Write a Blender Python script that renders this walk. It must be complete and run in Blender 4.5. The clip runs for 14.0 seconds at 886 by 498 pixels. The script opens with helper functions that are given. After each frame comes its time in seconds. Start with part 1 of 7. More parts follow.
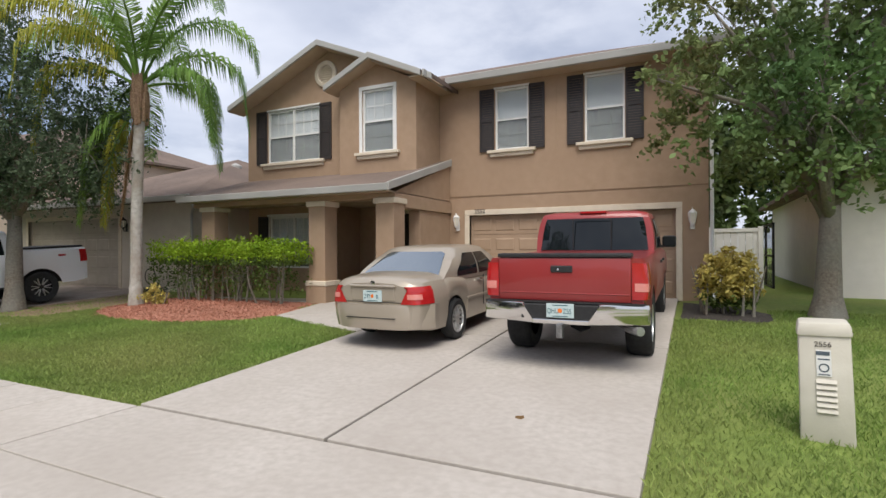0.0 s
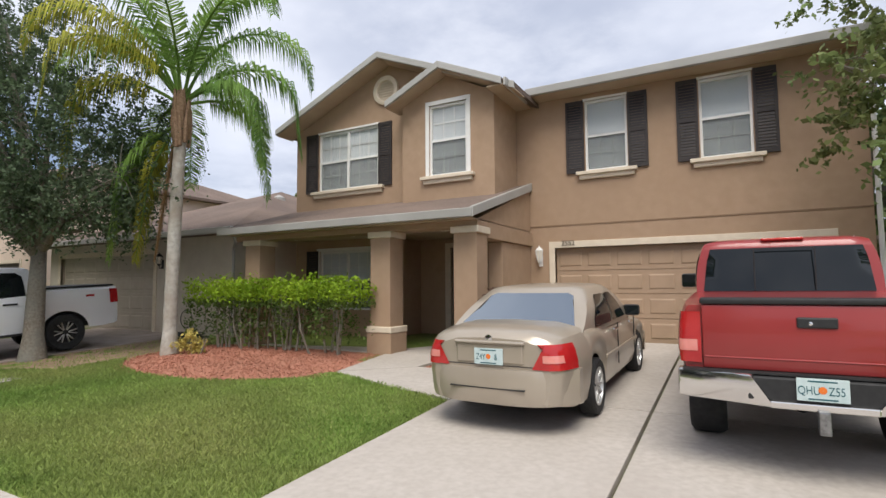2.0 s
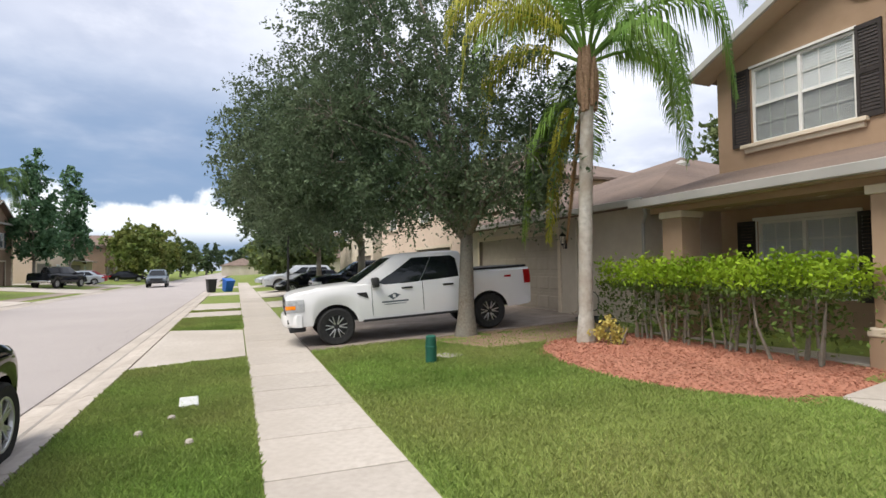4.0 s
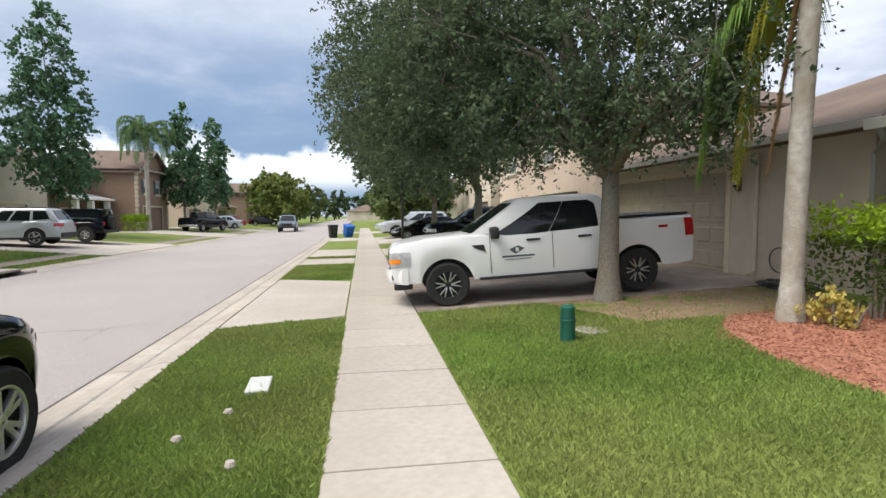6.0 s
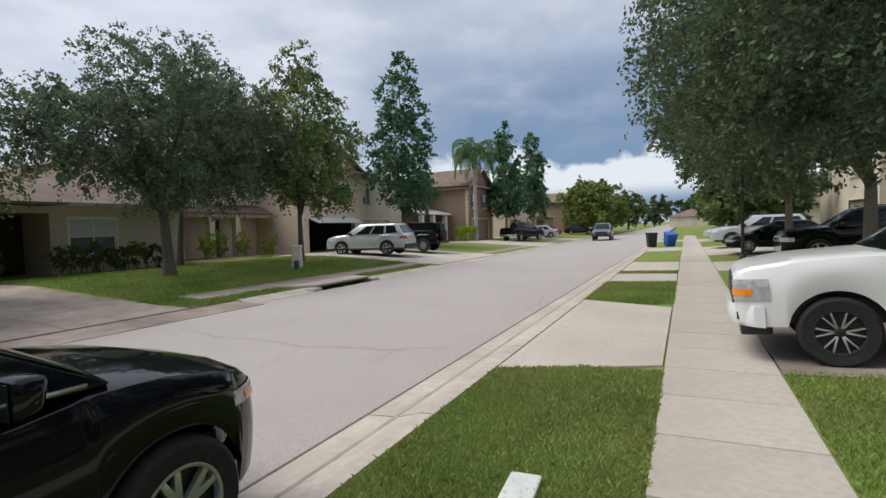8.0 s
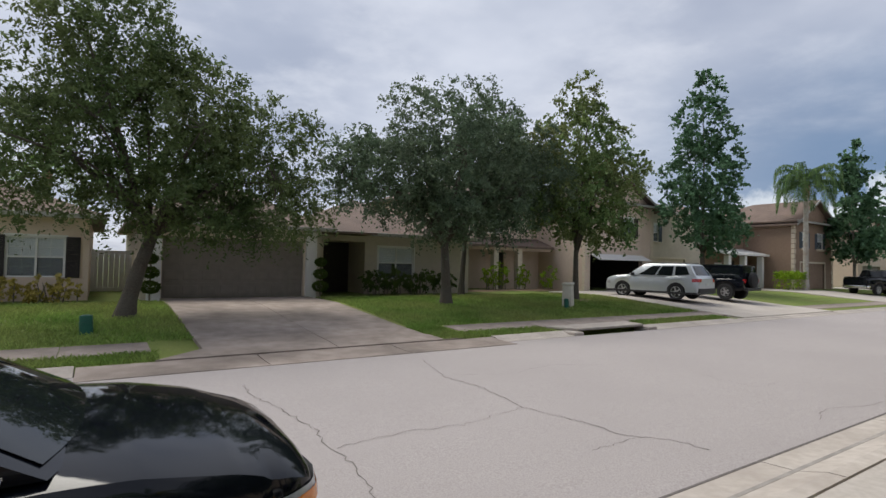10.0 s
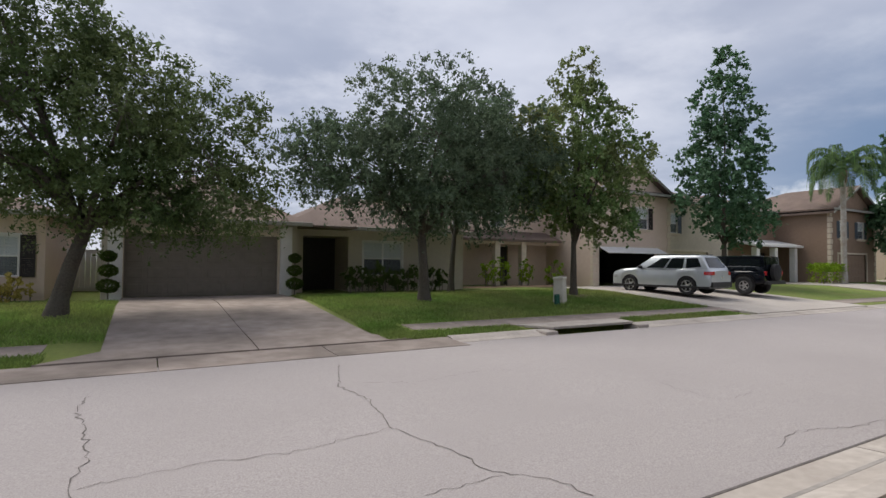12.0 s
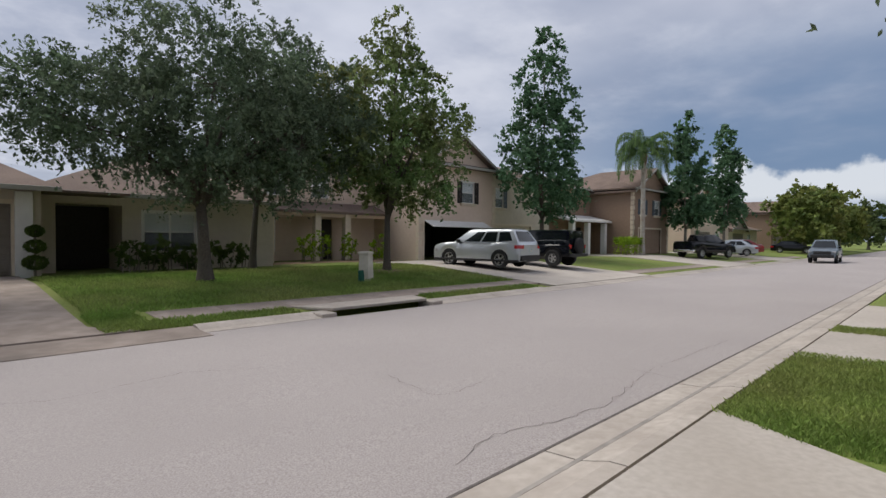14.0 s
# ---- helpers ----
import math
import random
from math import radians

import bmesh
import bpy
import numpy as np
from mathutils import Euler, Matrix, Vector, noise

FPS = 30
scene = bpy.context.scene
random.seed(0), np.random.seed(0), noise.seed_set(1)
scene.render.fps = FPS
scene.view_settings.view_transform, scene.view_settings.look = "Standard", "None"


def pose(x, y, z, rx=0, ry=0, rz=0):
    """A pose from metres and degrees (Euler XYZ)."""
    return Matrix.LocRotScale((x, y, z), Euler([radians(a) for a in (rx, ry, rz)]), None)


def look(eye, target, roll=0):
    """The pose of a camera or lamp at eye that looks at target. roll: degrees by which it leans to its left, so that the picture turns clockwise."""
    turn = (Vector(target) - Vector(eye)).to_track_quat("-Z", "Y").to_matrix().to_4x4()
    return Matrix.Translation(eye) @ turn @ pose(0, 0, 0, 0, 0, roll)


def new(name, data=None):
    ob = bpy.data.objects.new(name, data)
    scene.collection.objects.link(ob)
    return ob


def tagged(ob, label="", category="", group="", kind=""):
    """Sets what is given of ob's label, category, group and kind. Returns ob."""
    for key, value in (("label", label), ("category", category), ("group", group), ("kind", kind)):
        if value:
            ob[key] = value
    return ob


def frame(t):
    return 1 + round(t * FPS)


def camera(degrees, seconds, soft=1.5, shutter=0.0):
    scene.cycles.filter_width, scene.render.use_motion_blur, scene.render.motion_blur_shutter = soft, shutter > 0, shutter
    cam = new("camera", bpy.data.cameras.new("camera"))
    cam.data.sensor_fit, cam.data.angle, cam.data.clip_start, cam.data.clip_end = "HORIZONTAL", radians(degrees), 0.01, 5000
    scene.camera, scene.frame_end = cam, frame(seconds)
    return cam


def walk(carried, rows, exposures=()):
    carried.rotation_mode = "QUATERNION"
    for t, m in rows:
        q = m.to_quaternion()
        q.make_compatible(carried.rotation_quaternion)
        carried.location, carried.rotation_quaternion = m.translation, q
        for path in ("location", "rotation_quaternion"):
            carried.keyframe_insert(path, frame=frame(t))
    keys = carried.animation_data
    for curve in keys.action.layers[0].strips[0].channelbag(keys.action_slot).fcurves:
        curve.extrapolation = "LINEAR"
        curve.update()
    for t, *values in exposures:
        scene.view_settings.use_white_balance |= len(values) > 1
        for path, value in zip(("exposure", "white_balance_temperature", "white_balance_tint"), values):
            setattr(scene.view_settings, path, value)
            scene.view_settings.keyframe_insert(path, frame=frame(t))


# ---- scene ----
cam = camera(80.7, 14.0)
PATH = [
    (0, (0.385, 0.166, 1.561), (-0.479, 1.969, 1.562), -0.3),
    (0.5, (-0.075, 0.483, 1.548), (-1.0, 2.256, 1.571), 0.1),
    (1, (-0.599, 0.778, 1.567), (-1.554, 2.534, 1.642), 0.3),
    (1.5, (-1.041, 1.133, 1.608), (-1.919, 2.926, 1.728), -0.5),
    (2, (-1.516, 1.482, 1.613), (-2.476, 3.231, 1.756), -0.4),
    (2.5, (-2.104, 1.694, 1.588), (-3.269, 3.315, 1.725), 0.2),
    (3, (-2.636, 1.867, 1.555), (-4.102, 3.219, 1.7), 0.1),
    (3.5, (-3.04, 2.005, 1.591), (-4.746, 3.041, 1.722), 0.1),
    (4, (-3.506, 2.159, 1.659), (-5.364, 2.896, 1.732), -0.5),
    (4.2, (-3.708, 2.212, 1.678), (-5.604, 2.845, 1.727), -0.8),
    (6.3, (-5.85, 2.735, 1.675), (-7.826, 3.02, 1.531), -0.4),
    (6.5, (-6.058, 2.78, 1.667), (-8.034, 3.045, 1.513), -0.6),
    (7, (-6.595, 2.771, 1.681), (-8.589, 2.835, 1.531), -0.6),
    (7.5, (-7.118, 2.699, 1.698), (-9.077, 2.317, 1.574), -1.6),
    (8, (-7.622, 2.612, 1.726), (-9.432, 1.766, 1.646), -1.7),
    (8.5, (-8.1, 2.47, 1.77), (-9.737, 1.322, 1.748), -1.0),
    (9, (-8.42, 2.45, 1.83), (-9.909, 1.116, 1.844), 0.0),
    (11.3, (-10.889, 2.220, 1.693), (-11.639, 0.367, 1.774), 1.7),
    (11.5, (-11.159, 2.208, 1.674), (-11.969, 0.381, 1.745), 1.3),
    (12, (-11.774, 2.203, 1.674), (-12.766, 0.467, 1.725), 0.5),
    (12.5, (-12.365, 2.243, 1.675), (-13.514, 0.606, 1.708), -0.1),
    (13, (-13.021, 2.225, 1.636), (-14.287, 0.677, 1.662), -0.3),
    (13.5, (-13.654, 2.208, 1.627), (-15.013, 0.741, 1.616), -0.2),
    (14, (-14.205, 2.181, 1.696), (-15.625, 0.774, 1.651), 0.5),
]
# the clip's own exposure drifts as it turns from the shaded house to the open street
LIGHT = [(0.0, 0.45, 6480, 8), (1.5, 0.52, 6550, 8), (3.0, 0.56, 6600, 8), (4.2, 0.76, 6720, 8), (6.5, 0.74, 6640, 6), (7.5, 0.5, 6600, 6), (8.5, 0.2, 6560, 5), (11.5, 0.2, 6540, 9), (14.0, 0.08, 6560, 9)]
walk(cam, [(t, look(eye, target, roll)) for t, eye, target, roll in PATH], LIGHT)

# ---- light ----
scene.view_settings.exposure = 0.0
world = bpy.data.worlds.new("overcast_sky")
scene.world = world
world.use_nodes = True
wn, wl = world.node_tree.nodes, world.node_tree.links
wn.clear()


def wnode(kind, **values):
    n = wn.new(kind)
    for k, v in values.items():
        n.inputs[k].default_value = v
    return n


sky = wn.new("ShaderNodeTexSky")
sky.sky_type = "NISHITA"
sky.sun_disc = False
sky.sun_elevation, sky.sun_rotation = radians(58), radians(158)
tc = wn.new("ShaderNodeTexCoord")
sep = wn.new("ShaderNodeSeparateXYZ")
wl.new(tc.outputs["Generated"], sep.inputs[0])


def wmath(op, a, b=None, clamp=False):
    n = wn.new("ShaderNodeMath")
    n.operation, n.use_clamp = op, clamp
    for i, v in enumerate((a, b)):
        if v is None:
            continue
        if isinstance(v, (int, float)):
            n.inputs[i].default_value = v
        else:
            wl.new(v, n.inputs[i])
    return n.outputs[0]


def wmix(f, a, b):
    n = wn.new("ShaderNodeMix")
    n.data_type = "RGBA"
    for sock, v in ((n.inputs[0], f), (n.inputs[6], a), (n.inputs[7], b)):
        if isinstance(v, (tuple, float, int)):
            sock.default_value = v
        else:
            wl.new(v, sock)
    return n.outputs[2]


def wrange(v, a, b):
    n = wn.new("ShaderNodeMapRange")
    n.interpolation_type = "SMOOTHSTEP"
    n.inputs[1].default_value, n.inputs[2].default_value = a, b
    wl.new(v, n.inputs[0])
    return n.outputs[0]


# clouds lie on a flat layer: the direction over its height
up = wmath("ADD", wmath("MAXIMUM", sep.outputs[2], 0.0), 0.13)
flat = wn.new("ShaderNodeCombineXYZ")
wl.new(wmath("DIVIDE", sep.outputs[0], up), flat.inputs[0])
wl.new(wmath("DIVIDE", sep.outputs[1], up), flat.inputs[1])
big = wnode("ShaderNodeTexNoise", Scale=0.55, Detail=5.0, Roughness=0.55)
small = wnode("ShaderNodeTexNoise", Scale=1.6, Detail=7.0, Roughness=0.6)
puff = wnode("ShaderNodeTexNoise", Scale=7.0, Detail=6.0, Roughness=0.55)
for n in (big, small):
    wl.new(flat.outputs[0], n.inputs["Vector"])
wl.new(tc.outputs["Generated"], puff.inputs["Vector"])
tone = wmix(wrange(big.outputs[0], 0.36, 0.64), (0.42, 0.46, 0.59, 1), (0.73, 0.755, 0.87, 1))
tone = wmix(wmath("MULTIPLY", wrange(small.outputs[0], 0.42, 0.68), 0.55), tone, (0.82, 0.835, 0.93, 1))
# a darker blue rain cloud far down the street, with a bright cumulus under it
west = wrange(wmath("MULTIPLY", sep.outputs[0], -1.0), 0.72, 0.95)
lowband = wmath("MULTIPLY", wrange(sep.outputs[2], -0.02, 0.03), wmath("SUBTRACT", 1.0, wrange(sep.outputs[2], 0.22, 0.4)))
rain = wmath("MULTIPLY", wmath("MULTIPLY", west, lowband), wrange(big.outputs[0], 0.15, 0.5))
tone = wmix(wmath("MULTIPLY", rain, 0.95), tone, (0.16, 0.25, 0.42, 1))
hump = wmath("ADD", sep.outputs[2], wmath("MULTIPLY", wmath("SUBTRACT", puff.outputs[0], 0.5), -0.22))
cumulus = wmath("MULTIPLY", wmath("MULTIPLY", wmath("SUBTRACT", 1.0, wrange(hump, 0.105, 0.125)), wrange(sep.outputs[2], 0.035, 0.075)), west)
tone = wmix(wmath("MULTIPLY", cumulus, 0.75), tone, (0.93, 0.95, 1.0, 1))
skymix = wnode("ShaderNodeMix")
skymix.data_type = "RGBA"
skymix.inputs[0].default_value = 0.9
dim = wn.new("ShaderNodeVectorMath")
dim.operation = "SCALE"
dim.inputs[3].default_value = 0.1
wl.new(sky.outputs[0], dim.inputs[0])
wl.new(dim.outputs[0], skymix.inputs[6])
wl.new(tone, skymix.inputs[7])
bg = wnode("ShaderNodeBackground", Strength=0.9)
wl.new(skymix.outputs[2], bg.inputs[0])
wo = wn.new("ShaderNodeOutputWorld")
wl.new(bg.outputs[0], wo.inputs[0])
sun = new("sun", bpy.data.lights.new("sun", "SUN"))
sun.data.energy, sun.data.angle, sun.data.color = 2.4, radians(38), (1.0, 0.95, 0.88)
sun.matrix_world = look((10, -25, 43), (0, 0, 0))

# ---- materials ----
MATS = {}


def surf(name, c1, c2=None, scale=3.0, rough=0.8, bump=0.0, bscale=60.0, metal=0.0, coat=0.0, c3=None, s3=0.5, island=0.0, spec=0.4):
    """A principled surface: two tones at a fine scale, a third at a broad one, and fine relief."""
    if name in MATS:
        return MATS[name]
    m = bpy.data.materials.new(name)
    m.use_nodes = True
    n, l = m.node_tree.nodes, m.node_tree.links
    p = n["Principled BSDF"]
    p.inputs["Roughness"].default_value, p.inputs["Metallic"].default_value = rough, metal
    p.inputs["Coat Weight"].default_value = coat
    p.inputs["Coat Roughness"].default_value = 0.06
    p.inputs["Specular IOR Level"].default_value = spec
    co = n.new("ShaderNodeTexCoord").outputs["Object"]

    def noise_at(sc, detail=4.0):
        t = n.new("ShaderNodeTexNoise")
        t.inputs["Scale"].default_value, t.inputs["Detail"].default_value = sc, detail
        l.new(co, t.inputs["Vector"])
        r = n.new("ShaderNodeMapRange")
        r.inputs[1].default_value, r.inputs[2].default_value = 0.33, 0.67
        l.new(t.outputs[0], r.inputs[0])
        return r.outputs[0]

    def mix(f, a, b):
        x = n.new("ShaderNodeMix")
        x.data_type = "RGBA"
        for sock, v in ((x.inputs[0], f), (x.inputs[6], a), (x.inputs[7], b)):
            if isinstance(v, (tuple, float)):
                sock.default_value = v if isinstance(v, float) else (*v, 1)
            else:
                l.new(v, sock)
        return x.outputs[2]

    col = (*c1, 1)
    if c2:
        col = mix(noise_at(scale), c1, c2)
    if c3:
        f = n.new("ShaderNodeMath")
        f.operation = "MULTIPLY"
        l.new(noise_at(s3, 5.0), f.inputs[0])
        f.inputs[1].default_value = 0.7
        col = mix(f.outputs[0], col if not isinstance(col, tuple) else c1, c3)
    if island:
        g = n.new("ShaderNodeNewGeometry")
        o = n.new("ShaderNodeObjectInfo")
        a = n.new("ShaderNodeMath")
        l.new(g.outputs["Random Per Island"], a.inputs[0])
        l.new(o.outputs["Random"], a.inputs[1])
        fr = n.new("ShaderNodeMath")
        fr.operation = "FRACT"
        l.new(a.outputs[0], fr.inputs[0])
        h = n.new("ShaderNodeHueSaturation")
        r = n.new("ShaderNodeMapRange")
        r.inputs[3].default_value, r.inputs[4].default_value = 1 - island, 1 + island
        l.new(fr.outputs[0], r.inputs[0])
        l.new(r.outputs[0], h.inputs["Value"])
        if isinstance(col, tuple):
            h.inputs["Color"].default_value = col
        else:
            l.new(col, h.inputs["Color"])
        col = h.outputs[0]
    if isinstance(col, tuple):
        p.inputs["Base Color"].default_value = col
    else:
        l.new(col, p.inputs["Base Color"])
    if bump:
        b = n.new("ShaderNodeBump")
        b.inputs["Strength"].default_value = bump
        b.inputs["Distance"].default_value = 0.02
        t = n.new("ShaderNodeTexNoise")
        t.inputs["Scale"].default_value, t.inputs["Detail"].default_value = bscale, 6.0
        l.new(co, t.inputs["Vector"])
        l.new(t.outputs[0], b.inputs["Height"])
        l.new(b.outputs[0], p.inputs["Normal"])
    MATS[name] = m
    return m


def leafy(name, dark, light, brown=None, gloss=0.6):
    """Leaves: tone by leaf, broad patches, some light through them."""
    m = surf(name, dark, light, scale=0.9, rough=gloss, island=0.3, c3=brown, s3=0.35, spec=0.2)
    n, l = m.node_tree.nodes, m.node_tree.links
    p = n["Principled BSDF"]
    t = n.new("ShaderNodeBsdfTranslucent")
    src = p.inputs["Base Color"].links[0].from_socket
    l.new(src, t.inputs[0])
    x = n.new("ShaderNodeMixShader")
    x.inputs[0].default_value = 0.38
    l.new(p.outputs[0], x.inputs[1])
    l.new(t.outputs[0], x.inputs[2])
    l.new(x.outputs[0], n["Material Output"].inputs[0])
    return m


def glassy(name, tint=(0.02, 0.025, 0.03), rough=0.03, clear=0.0):
    m = surf(name, tint, None, rough=rough, spec=0.9)
    if clear:
        n, l = m.node_tree.nodes, m.node_tree.links
        t = n.new("ShaderNodeBsdfTransparent")
        t.inputs[0].default_value = (0.96, 0.98, 0.98, 1)
        x = n.new("ShaderNodeMixShader")
        x.inputs[0].default_value = clear
        l.new(n["Principled BSDF"].outputs[0], x.inputs[1])
        l.new(t.outputs[0], x.inputs[2])
        l.new(x.outputs[0], n["Material Output"].inputs[0])
    return m


STUCCO = surf("tan_stucco", (0.365, 0.250, 0.166), (0.41, 0.285, 0.194), 5, 0.9, 0.35, 90, c3=(0.335, 0.226, 0.15), s3=0.4)
CREAM = surf("cream_trim", (0.62, 0.53, 0.42), (0.68, 0.59, 0.47), 6, 0.75, 0.1, 80)
WHITE = surf("white_paint", (0.74, 0.73, 0.71), (0.8, 0.79, 0.77), 4, 0.55, 0.05, 60)
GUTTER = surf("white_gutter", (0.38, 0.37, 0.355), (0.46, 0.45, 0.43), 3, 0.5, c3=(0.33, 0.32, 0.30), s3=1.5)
SOFFIT = surf("soffit_paint", (0.42, 0.32, 0.23), (0.46, 0.36, 0.26), 3, 0.8)
DARKTRIM = surf("dark_brown_paint", (0.028, 0.022, 0.022), (0.04, 0.032, 0.03), 9, 0.6, 0.1, 120)
SHINGLE = surf("brown_shingles", (0.10, 0.075, 0.065), (0.19, 0.14, 0.115), 26, 0.95, 0.6, 40, c3=(0.22, 0.16, 0.13), s3=0.8)
GARAGE = surf("tan_garage_paint", (0.35, 0.243, 0.163), (0.385, 0.268, 0.182), 4, 0.6, 0.08, 100)
GLASS = glassy("window_glass", (0.03, 0.035, 0.04), 0.02, 0.93)
BLIND = surf("white_blind", (0.8, 0.8, 0.82), (0.84, 0.84, 0.86), 3, 0.6)
# Near black: the darkness of unlit interiors is put into this colour.
INSIDE = surf("interior_darkness", (0.02, 0.018, 0.017), (0.03, 0.027, 0.025), 2, 0.9)
CONCRETE = surf("pale_concrete", (0.435, 0.39, 0.348), (0.52, 0.475, 0.43), 14, 0.88, 0.22, 130, c3=(0.385, 0.34, 0.298), s3=0.7, island=0.05)
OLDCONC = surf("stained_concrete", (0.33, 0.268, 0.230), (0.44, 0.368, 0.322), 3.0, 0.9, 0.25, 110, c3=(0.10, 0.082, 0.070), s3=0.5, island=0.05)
CURB = surf("kerb_concrete", (0.42, 0.37, 0.325), (0.52, 0.47, 0.42), 9, 0.9, 0.25, 90, c3=(0.33, 0.285, 0.25), s3=1.2, island=0.08)
ROAD = surf("worn_pale_asphalt", (0.30, 0.268, 0.26), (0.50, 0.455, 0.44), 70, 0.92, 0.5, 120, c3=(0.36, 0.325, 0.315), s3=0.3)
GRIME = surf("gutter_grime", (0.24, 0.22, 0.20), (0.36, 0.33, 0.30), 4, 0.9, 0.2, 40)
CRACK = surf("crack_fill", (0.11, 0.095, 0.088), (0.17, 0.15, 0.14), 9, 0.9)
LAWN = surf("lawn_soil", (0.11, 0.17, 0.028), (0.19, 0.26, 0.05), 9, 0.95, 0.9, 45, c3=(0.21, 0.22, 0.065), s3=0.5)
DIRT = surf("bare_dirt", (0.27, 0.18, 0.115), (0.38, 0.265, 0.18), 9, 0.95, 0.6, 50, c3=(0.20, 0.135, 0.085), s3=1.2)
MULCH = surf("red_mulch", (0.33, 0.135, 0.088), (0.45, 0.205, 0.14), 24, 0.95, 0.8, 70, c3=(0.38, 0.18, 0.12), s3=1.0, island=0.2)
DARKBARK = surf("dark_bark", (0.065, 0.05, 0.04), (0.12, 0.1, 0.08), 22, 0.95, 0.9, 35, c3=(0.10, 0.095, 0.08), s3=2.0)
BARK = surf("grey_bark", (0.16, 0.13, 0.10), (0.27, 0.23, 0.185), 22, 0.95, 0.9, 35, c3=(0.22, 0.22, 0.19), s3=2.0)
PALMBARK = surf("palm_bark", (0.36, 0.335, 0.30), (0.56, 0.54, 0.50), 12, 0.9, 0.7, 40, c3=(0.30, 0.24, 0.18), s3=3.0)
FIBRE = surf("palm_fibre", (0.20, 0.12, 0.07), (0.30, 0.20, 0.13), 25, 0.95, 0.8, 40)
OAKLEAF = leafy("oak_leaves", (0.052, 0.088, 0.047), (0.118, 0.176, 0.092), (0.135, 0.165, 0.100))
OAKLEAF2 = leafy("oak_leaves_olive", (0.056, 0.098, 0.038), (0.130, 0.190, 0.070), (0.170, 0.190, 0.080))
MAPLE = leafy("sweetgum_leaves", (0.085, 0.160, 0.060), (0.195, 0.315, 0.110), (0.235, 0.205, 0.085))
TALLLEAF = leafy("upright_tree_leaves", (0.060, 0.132, 0.066), (0.132, 0.245, 0.124), (0.095, 0.165, 0.095))
FARLEAF = leafy("far_leaves", (0.080, 0.140, 0.040), (0.195, 0.262, 0.068), (0.225, 0.215, 0.060))
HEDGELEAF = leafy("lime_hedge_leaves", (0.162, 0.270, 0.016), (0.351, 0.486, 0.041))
# Darker leaf copy with the lower leaves' shade in its colour; dark shrubs too.
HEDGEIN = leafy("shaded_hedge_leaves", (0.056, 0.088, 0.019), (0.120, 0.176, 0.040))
YELLOWLEAF = leafy("yellow_croton_leaves", (0.42, 0.34, 0.08), (0.66, 0.56, 0.20))
PALMLEAF = leafy("palm_leaflets", (0.105, 0.211, 0.050), (0.263, 0.408, 0.090))
PALMYEL = leafy("yellowing_palm_leaflets", (0.260, 0.273, 0.039), (0.442, 0.429, 0.065))
OAKGREY = leafy("grey_oak_leaves", (0.072, 0.112, 0.068), (0.155, 0.222, 0.130), (0.170, 0.205, 0.130))
FARPALM = leafy("far_palm_leaflets", (0.055, 0.110, 0.040), (0.130, 0.205, 0.075))
DRYLEAF = leafy("dry_palm_leaflets", (0.26, 0.15, 0.07), (0.36, 0.24, 0.12))
BLADE = leafy("grass_blades", (0.130, 0.235, 0.044), (0.255, 0.390, 0.092), (0.38, 0.37, 0.145))
RUBBER = surf("tyre_rubber", (0.016, 0.016, 0.017), (0.028, 0.028, 0.028), 20, 0.85, 0.2, 80)
BLACKPL = surf("black_plastic", (0.018, 0.018, 0.019), (0.026, 0.026, 0.027), 20, 0.55)
CHROME = surf("chrome", (0.78, 0.77, 0.75), (0.7, 0.69, 0.68), 3, 0.12, metal=1.0)
DARKALLOY = surf("dark_alloy", (0.16, 0.16, 0.165), (0.3, 0.3, 0.3), 30, 0.3, metal=0.7)
ALLOY = surf("silver_alloy", (0.55, 0.55, 0.55), (0.62, 0.62, 0.62), 4, 0.3, metal=0.8)
CARGLASS = surf("car_glass", (0.008, 0.011, 0.013), None, rough=0.03, spec=0.5)
# Pale part-metal tint: the sky's reflection is put into the glass colour.
SKYGLASS = surf("sky_sheen_rear_glass", (0.28, 0.32, 0.36), None, rough=0.04, metal=0.8, spec=1.0)
REDLAMP = surf("red_lamp", (0.36, 0.012, 0.014), (0.46, 0.022, 0.022), 8, 0.12, coat=0.6)
AMBERPINK = surf("pale_red_lens", (0.62, 0.2, 0.17), (0.7, 0.28, 0.24), 8, 0.12, coat=0.8)
AMBER = surf("amber_lamp", (0.85, 0.22, 0.015), (0.9, 0.28, 0.02), 8, 0.15, coat=0.8)
CLEARLAMP = surf("clear_lamp", (0.30, 0.31, 0.32), (0.46, 0.47, 0.48), 12, 0.08, coat=0.9)
PLATE = surf("plate_white", (0.46, 0.56, 0.56), (0.54, 0.63, 0.63), 20, 0.4)
PLATEINK = surf("plate_ink", (0.03, 0.11, 0.13), None, rough=0.5)
ORANGE = surf("plate_orange", (0.75, 0.18, 0.03), None, rough=0.5)
REDPAINT = surf("red_paint", (0.255, 0.024, 0.024), (0.28, 0.03, 0.03), 2, 0.35, coat=0.5, c3=(0.29, 0.04, 0.036), s3=1.5)
GOLDPAINT = surf("champagne_paint", (0.37, 0.315, 0.25), (0.40, 0.345, 0.28), 2, 0.3, metal=0.25, coat=0.6)
WHITEPAINT = surf("white_car_paint", (0.77, 0.77, 0.78), (0.8, 0.8, 0.81), 2, 0.3, coat=0.6)
BLACKPAINT = surf("black_car_paint", (0.003, 0.004, 0.007), (0.005, 0.006, 0.009), 2, 0.06, coat=0.1, spec=0.3)
SILVERPAINT = surf("silver_car_paint", (0.50, 0.53, 0.56), (0.54, 0.57, 0.6), 2, 0.3, metal=0.4, coat=0.6)
